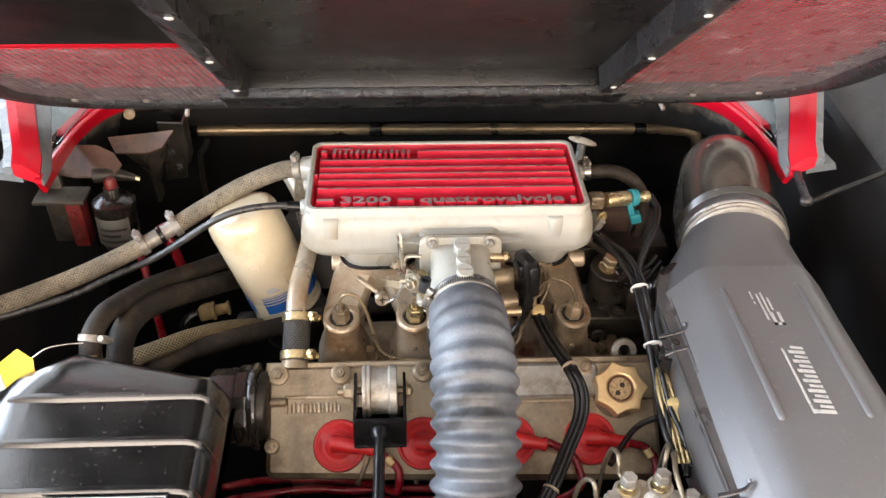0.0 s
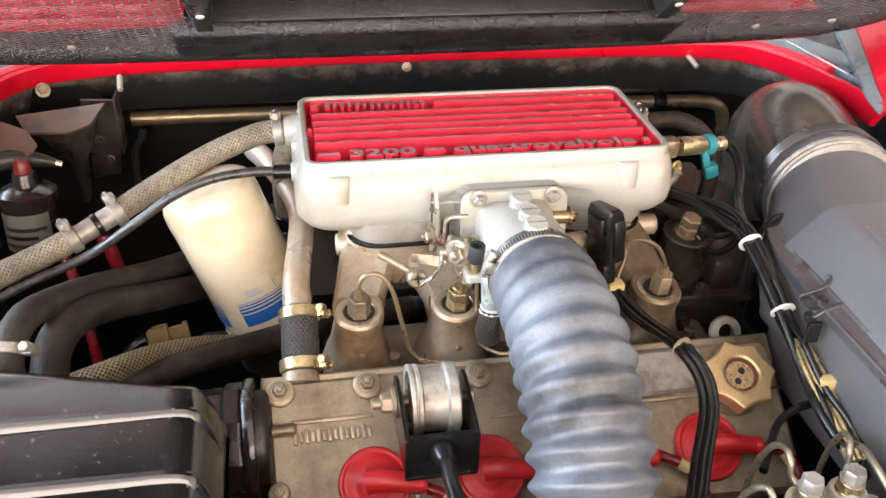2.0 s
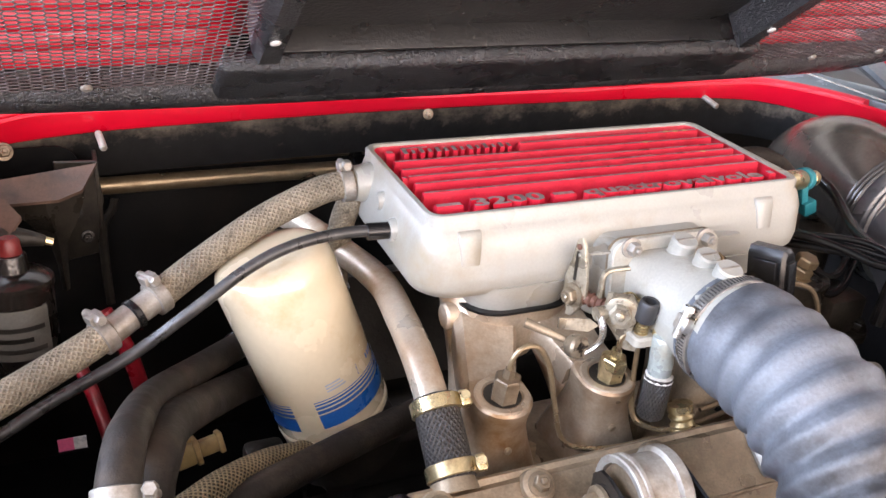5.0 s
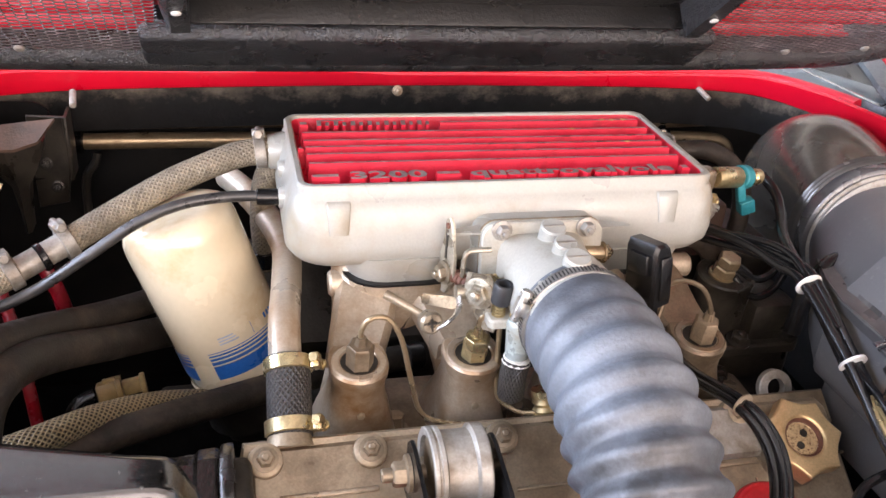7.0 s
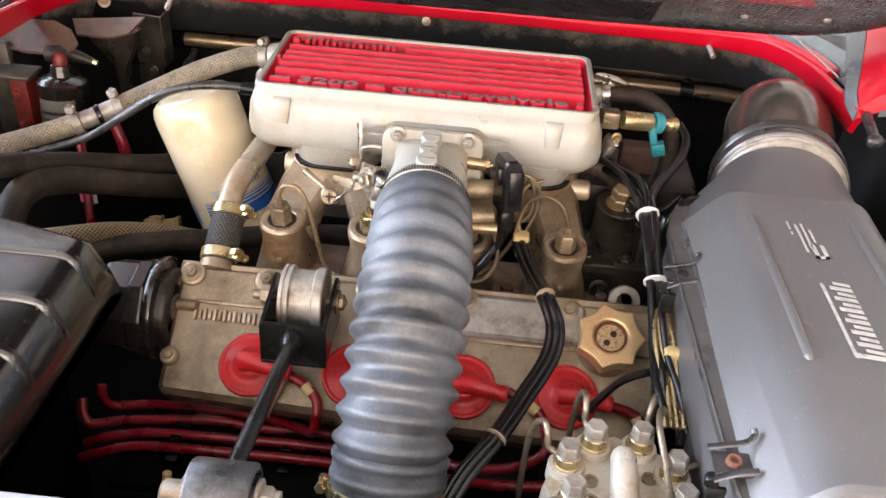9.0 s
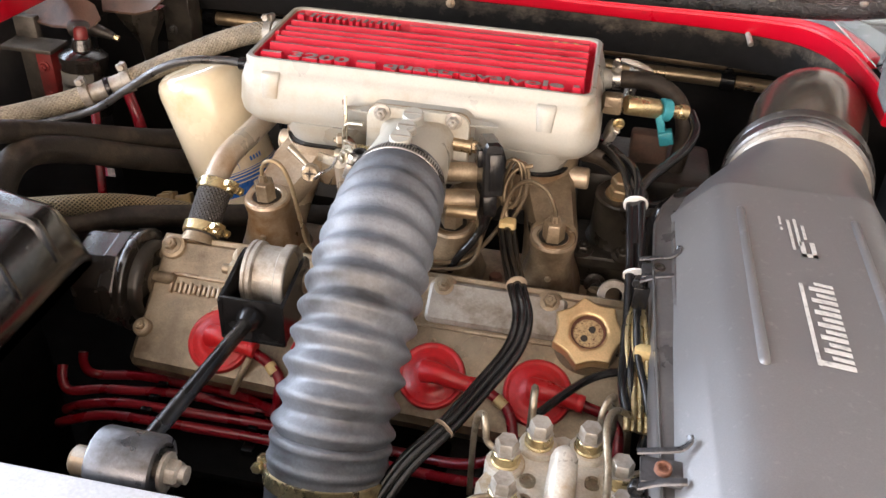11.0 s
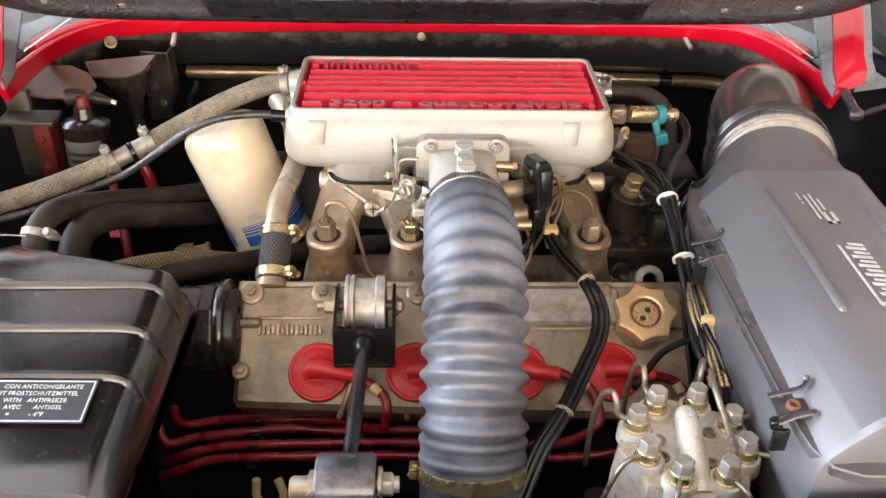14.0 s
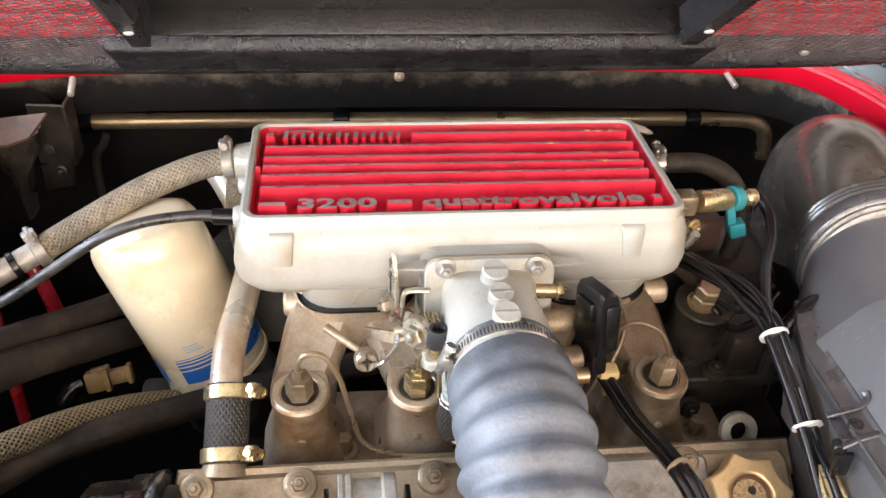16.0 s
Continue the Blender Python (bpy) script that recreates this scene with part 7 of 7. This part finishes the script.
can2 = part("can", b, DRUM, coil)
b = BM()
rings(b, [[CO @ Vector((0.0282 * math.cos(radians(a)), 0.0282 * math.sin(radians(a)), h)) for a in range(200, 321, 10)] for h in (0.016, 0.058)], cap=False, closed=False)
lab = part("paper_label", b, PAPER, can2, "pale label with plain bars")
for k in range(3):
    b = BM()
    rings(b, [[CO @ Vector((0.0285 * math.cos(radians(a)), 0.0285 * math.sin(radians(a)), h)) for a in range(210, 311 - 12 * (k % 2), 10)] for h in (0.022 + 0.009 * k, 0.026 + 0.009 * k)], cap=False, closed=False)
    part("print_bar", b, CAST_DARK, lab)
b = BM()
lathe(b, [(0.008, 0), (0.009, 0.002), (0.008, 0.016), (0.006, 0.019)], CO @ Matrix.Translation((0, 0, 0.090)), 16)
part("tower_boot", b, RED_PLASTIC, coil, "dusty red boot")
b = BM()
sweep(b, [CO @ Vector(p) for p in ((-0.030, 0.03, 0.098), (-0.010, 0.03, 0.100), (0.008, 0.032, 0.097), (0.024, 0.034, 0.092))], lambda s, t: 0.0105 - 0.006 * (s / t) ** 2, 14, 6, ends=0.004)
part("terminal_arm", b, CAST_DARK, coil)
b = BM()
cyl(b, CO @ Vector((0.022, 0.034, 0.093)), CO @ Vector((0.030, 0.034, 0.090)), 0.0035, n=8)
part("terminal_tip", b, BRASS, coil, "brass tip")

module = thing("ignition_module", (-0.46, 1.03, 0.70), "alloy bracket with a red ignition module", "ignition module")
b = BM()
box(b, (-0.448, 1.03, 0.722), (0.022, 0.03, 0.085), 0.003)
for z in (0.70, 0.74):
    bolt(b, (-0.448, 1.014, z), (0, -1, 0), 0.005, 0.006)
part("red_block", b, RED_PLASTIC, module)
b = BM()
box(b, (-0.478, 1.04, 0.735), (0.03, 0.012, 0.12), 0.002)
box(b, (-0.46, 1.02, 0.765), (0.07, 0.04, 0.006), 0.002)
part("bracket", b, ALLOY_GREASY, module)
shield = thing("heat_shield", (-0.42, 1.06, 0.80), "brown dusty sheet metal shield", "shield")
b = BM()
rings(b, [[(-0.500, 1.050, 0.790), (-0.470, 1.078, 0.812), (-0.415, 1.072, 0.815), (-0.388, 1.055, 0.812), (-0.3775, 1.045, 0.800), (-0.388, 1.034, 0.789), (-0.44, 1.034, 0.788)],
          [(-0.500, 1.050, 0.787), (-0.470, 1.079, 0.809), (-0.415, 1.073, 0.812), (-0.388, 1.056, 0.809), (-0.3775, 1.045, 0.797), (-0.388, 1.034, 0.786), (-0.44, 1.034, 0.785)]])
part("sheet", b, BROWN_SHEET, shield)
bell = thing("bellcrank_bracket", (-0.35, 1.10, 0.74), "grimy cast bracket with a folded brown top plate", "bracket")
b = BM()
rings(b, [[(-0.411, 1.108, 0.806), (-0.316, 1.108, 0.817), (-0.330, 1.086, 0.802), (-0.350, 1.080, 0.797), (-0.396, 1.082, 0.796)], [(-0.411, 1.110, 0.803), (-0.316, 1.110, 0.814), (-0.330, 1.087, 0.799), (-0.350, 1.081, 0.794), (-0.396, 1.083, 0.793)]])
part("top_plate", b, BROWN_SHEET, bell)
b = BM()
rings(b, [[(x, 1.100 + dy, z) for x, dy in ((x0, 0), ((x0 + x1) / 2, -0.012 * k), (x1, 0), (x1, 0.02), (x0, 0.02))] for x0, x1, z, k in ((-0.392, -0.328, 0.797, 1), (-0.390, -0.330, 0.785, 1), (-0.374, -0.338, 0.765, 0.9), (-0.362, -0.346, 0.750, 0.6), (-0.358, -0.349, 0.725, 0.5), (-0.356, -0.350, 0.700, 0.4))])
part("arm", b, GRIME, bell)
b = BM()
prism(b, [(-0.352, 0.700), (-0.322, 0.705), (-0.318, 0.735), (-0.312, 0.760), (-0.316, 0.800), (-0.352, 0.802)], -0.004, 0.0, axes((0, 1.156, 0), (1, 0, 0), (0, 0, 1)), 0.001)
box(b, (-0.316, 1.172, 0.765), (0.004, 0.034, 0.07), 0.001)
part("side_plate", b, GRIME, bell, "grimy bracket plate")
for x, z in ((-0.338, 0.752), (-0.330, 0.726)):
    b = BM()
    bolt(b, (x, 1.151, z), (0, -1, 0.2), 0.0045, 0.006)
    part("bolt", b, CAST_DARK, bell)
b = BM()
sweep(b, [(-0.300, 1.235, 0.728), (-0.304, 1.232, 0.716), (-0.314, 1.228, 0.700), (-0.316, 1.225, 0.66), (-0.315, 1.222, 0.61)], 0.005, 8)
part("drop_pipe", b, CAST_DARK, bell, "thin dark pipe going down")

for pts, r in (([(-0.35, 0.955, 0.72), (-0.338, 0.93, 0.69), (-0.328, 0.905, 0.64), (-0.324, 0.895, 0.58)], 0.0055), ([(-0.325, 0.99, 0.735), (-0.31, 0.98, 0.70), (-0.30, 0.975, 0.65)], 0.007)):
    rl = thing("red_cable", pts[0], "dark red cable going down into the bay", "cable")
    b = BM()
    sweep(b, pts, r, 10)
    part("tube", b, RED_LEAD, rl)
plugc = thing("cable_connector", (-0.262, 0.961, 0.60), "dull yellow two-piece cable connector", "connector")
b = BM()
QM = axes((-0.262, 0.955, 0.606), (0.95, 0.15, 0.12), (0, 0.4, 0.9)) @ Matrix.Scale(0.85, 4)
box(b, (-0.016, 0, 0), (0.022, 0.024, 0.020), 0.003, QM)
box(b, (-0.003, 0.0, 0), (0.006, 0.027, 0.022), 0.001, QM)
box(b, (0.012, 0.0, 0), (0.024, 0.017, 0.013), 0.002, QM)
box(b, (0.022, 0.0, 0), (0.006, 0.022, 0.017), 0.0015, QM)
box(b, (-0.012, 0.013, 0.0), (0.014, 0.004, 0.009), 0.001, QM)
part("shell", b, GOLD_PLASTIC, plugc)
b = BM()
sweep(b, [QM @ Vector(p) for p in ((-0.028, 0, 0), (-0.045, -0.005, 0), (-0.055, -0.02, 0.0), (-0.052, -0.05, -0.01))], 0.009, 10)
part("cable", b, RUBBER, plugc)
foot = thing("filter_foot", (-0.14, 0.93, 0.60), "grimy cast foot under the oil filter", "casting")
b = BM()
lathe(b, [(0.050, 0), (0.048, 0.03), (0.041, 0.04)], along((-0.137, 0.922, 0.606), FT - FB), 24)
box(b, (-0.10, 0.95, 0.60), (0.14, 0.12, 0.05), 0.015)
box(b, (-0.21, 0.93, 0.60), (0.035, 0.03, 0.03), 0.006)
part("casting", b, CAST_DARK, foot)
pk = thing("pink_tag", (-0.36, 0.98, 0.62), "small pink and white paper tag", "tag")
b = BM()
box(b, (-0.366, 0.97, 0.625), (0.012, 0.001, 0.012), 0, EYE4)
part("pink_part", b, PINK, pk)
b = BM()
box(b, (-0.355, 0.97, 0.625), (0.010, 0.001, 0.012), 0, EYE4)
part("white_part", b, WHITE_INK, pk)
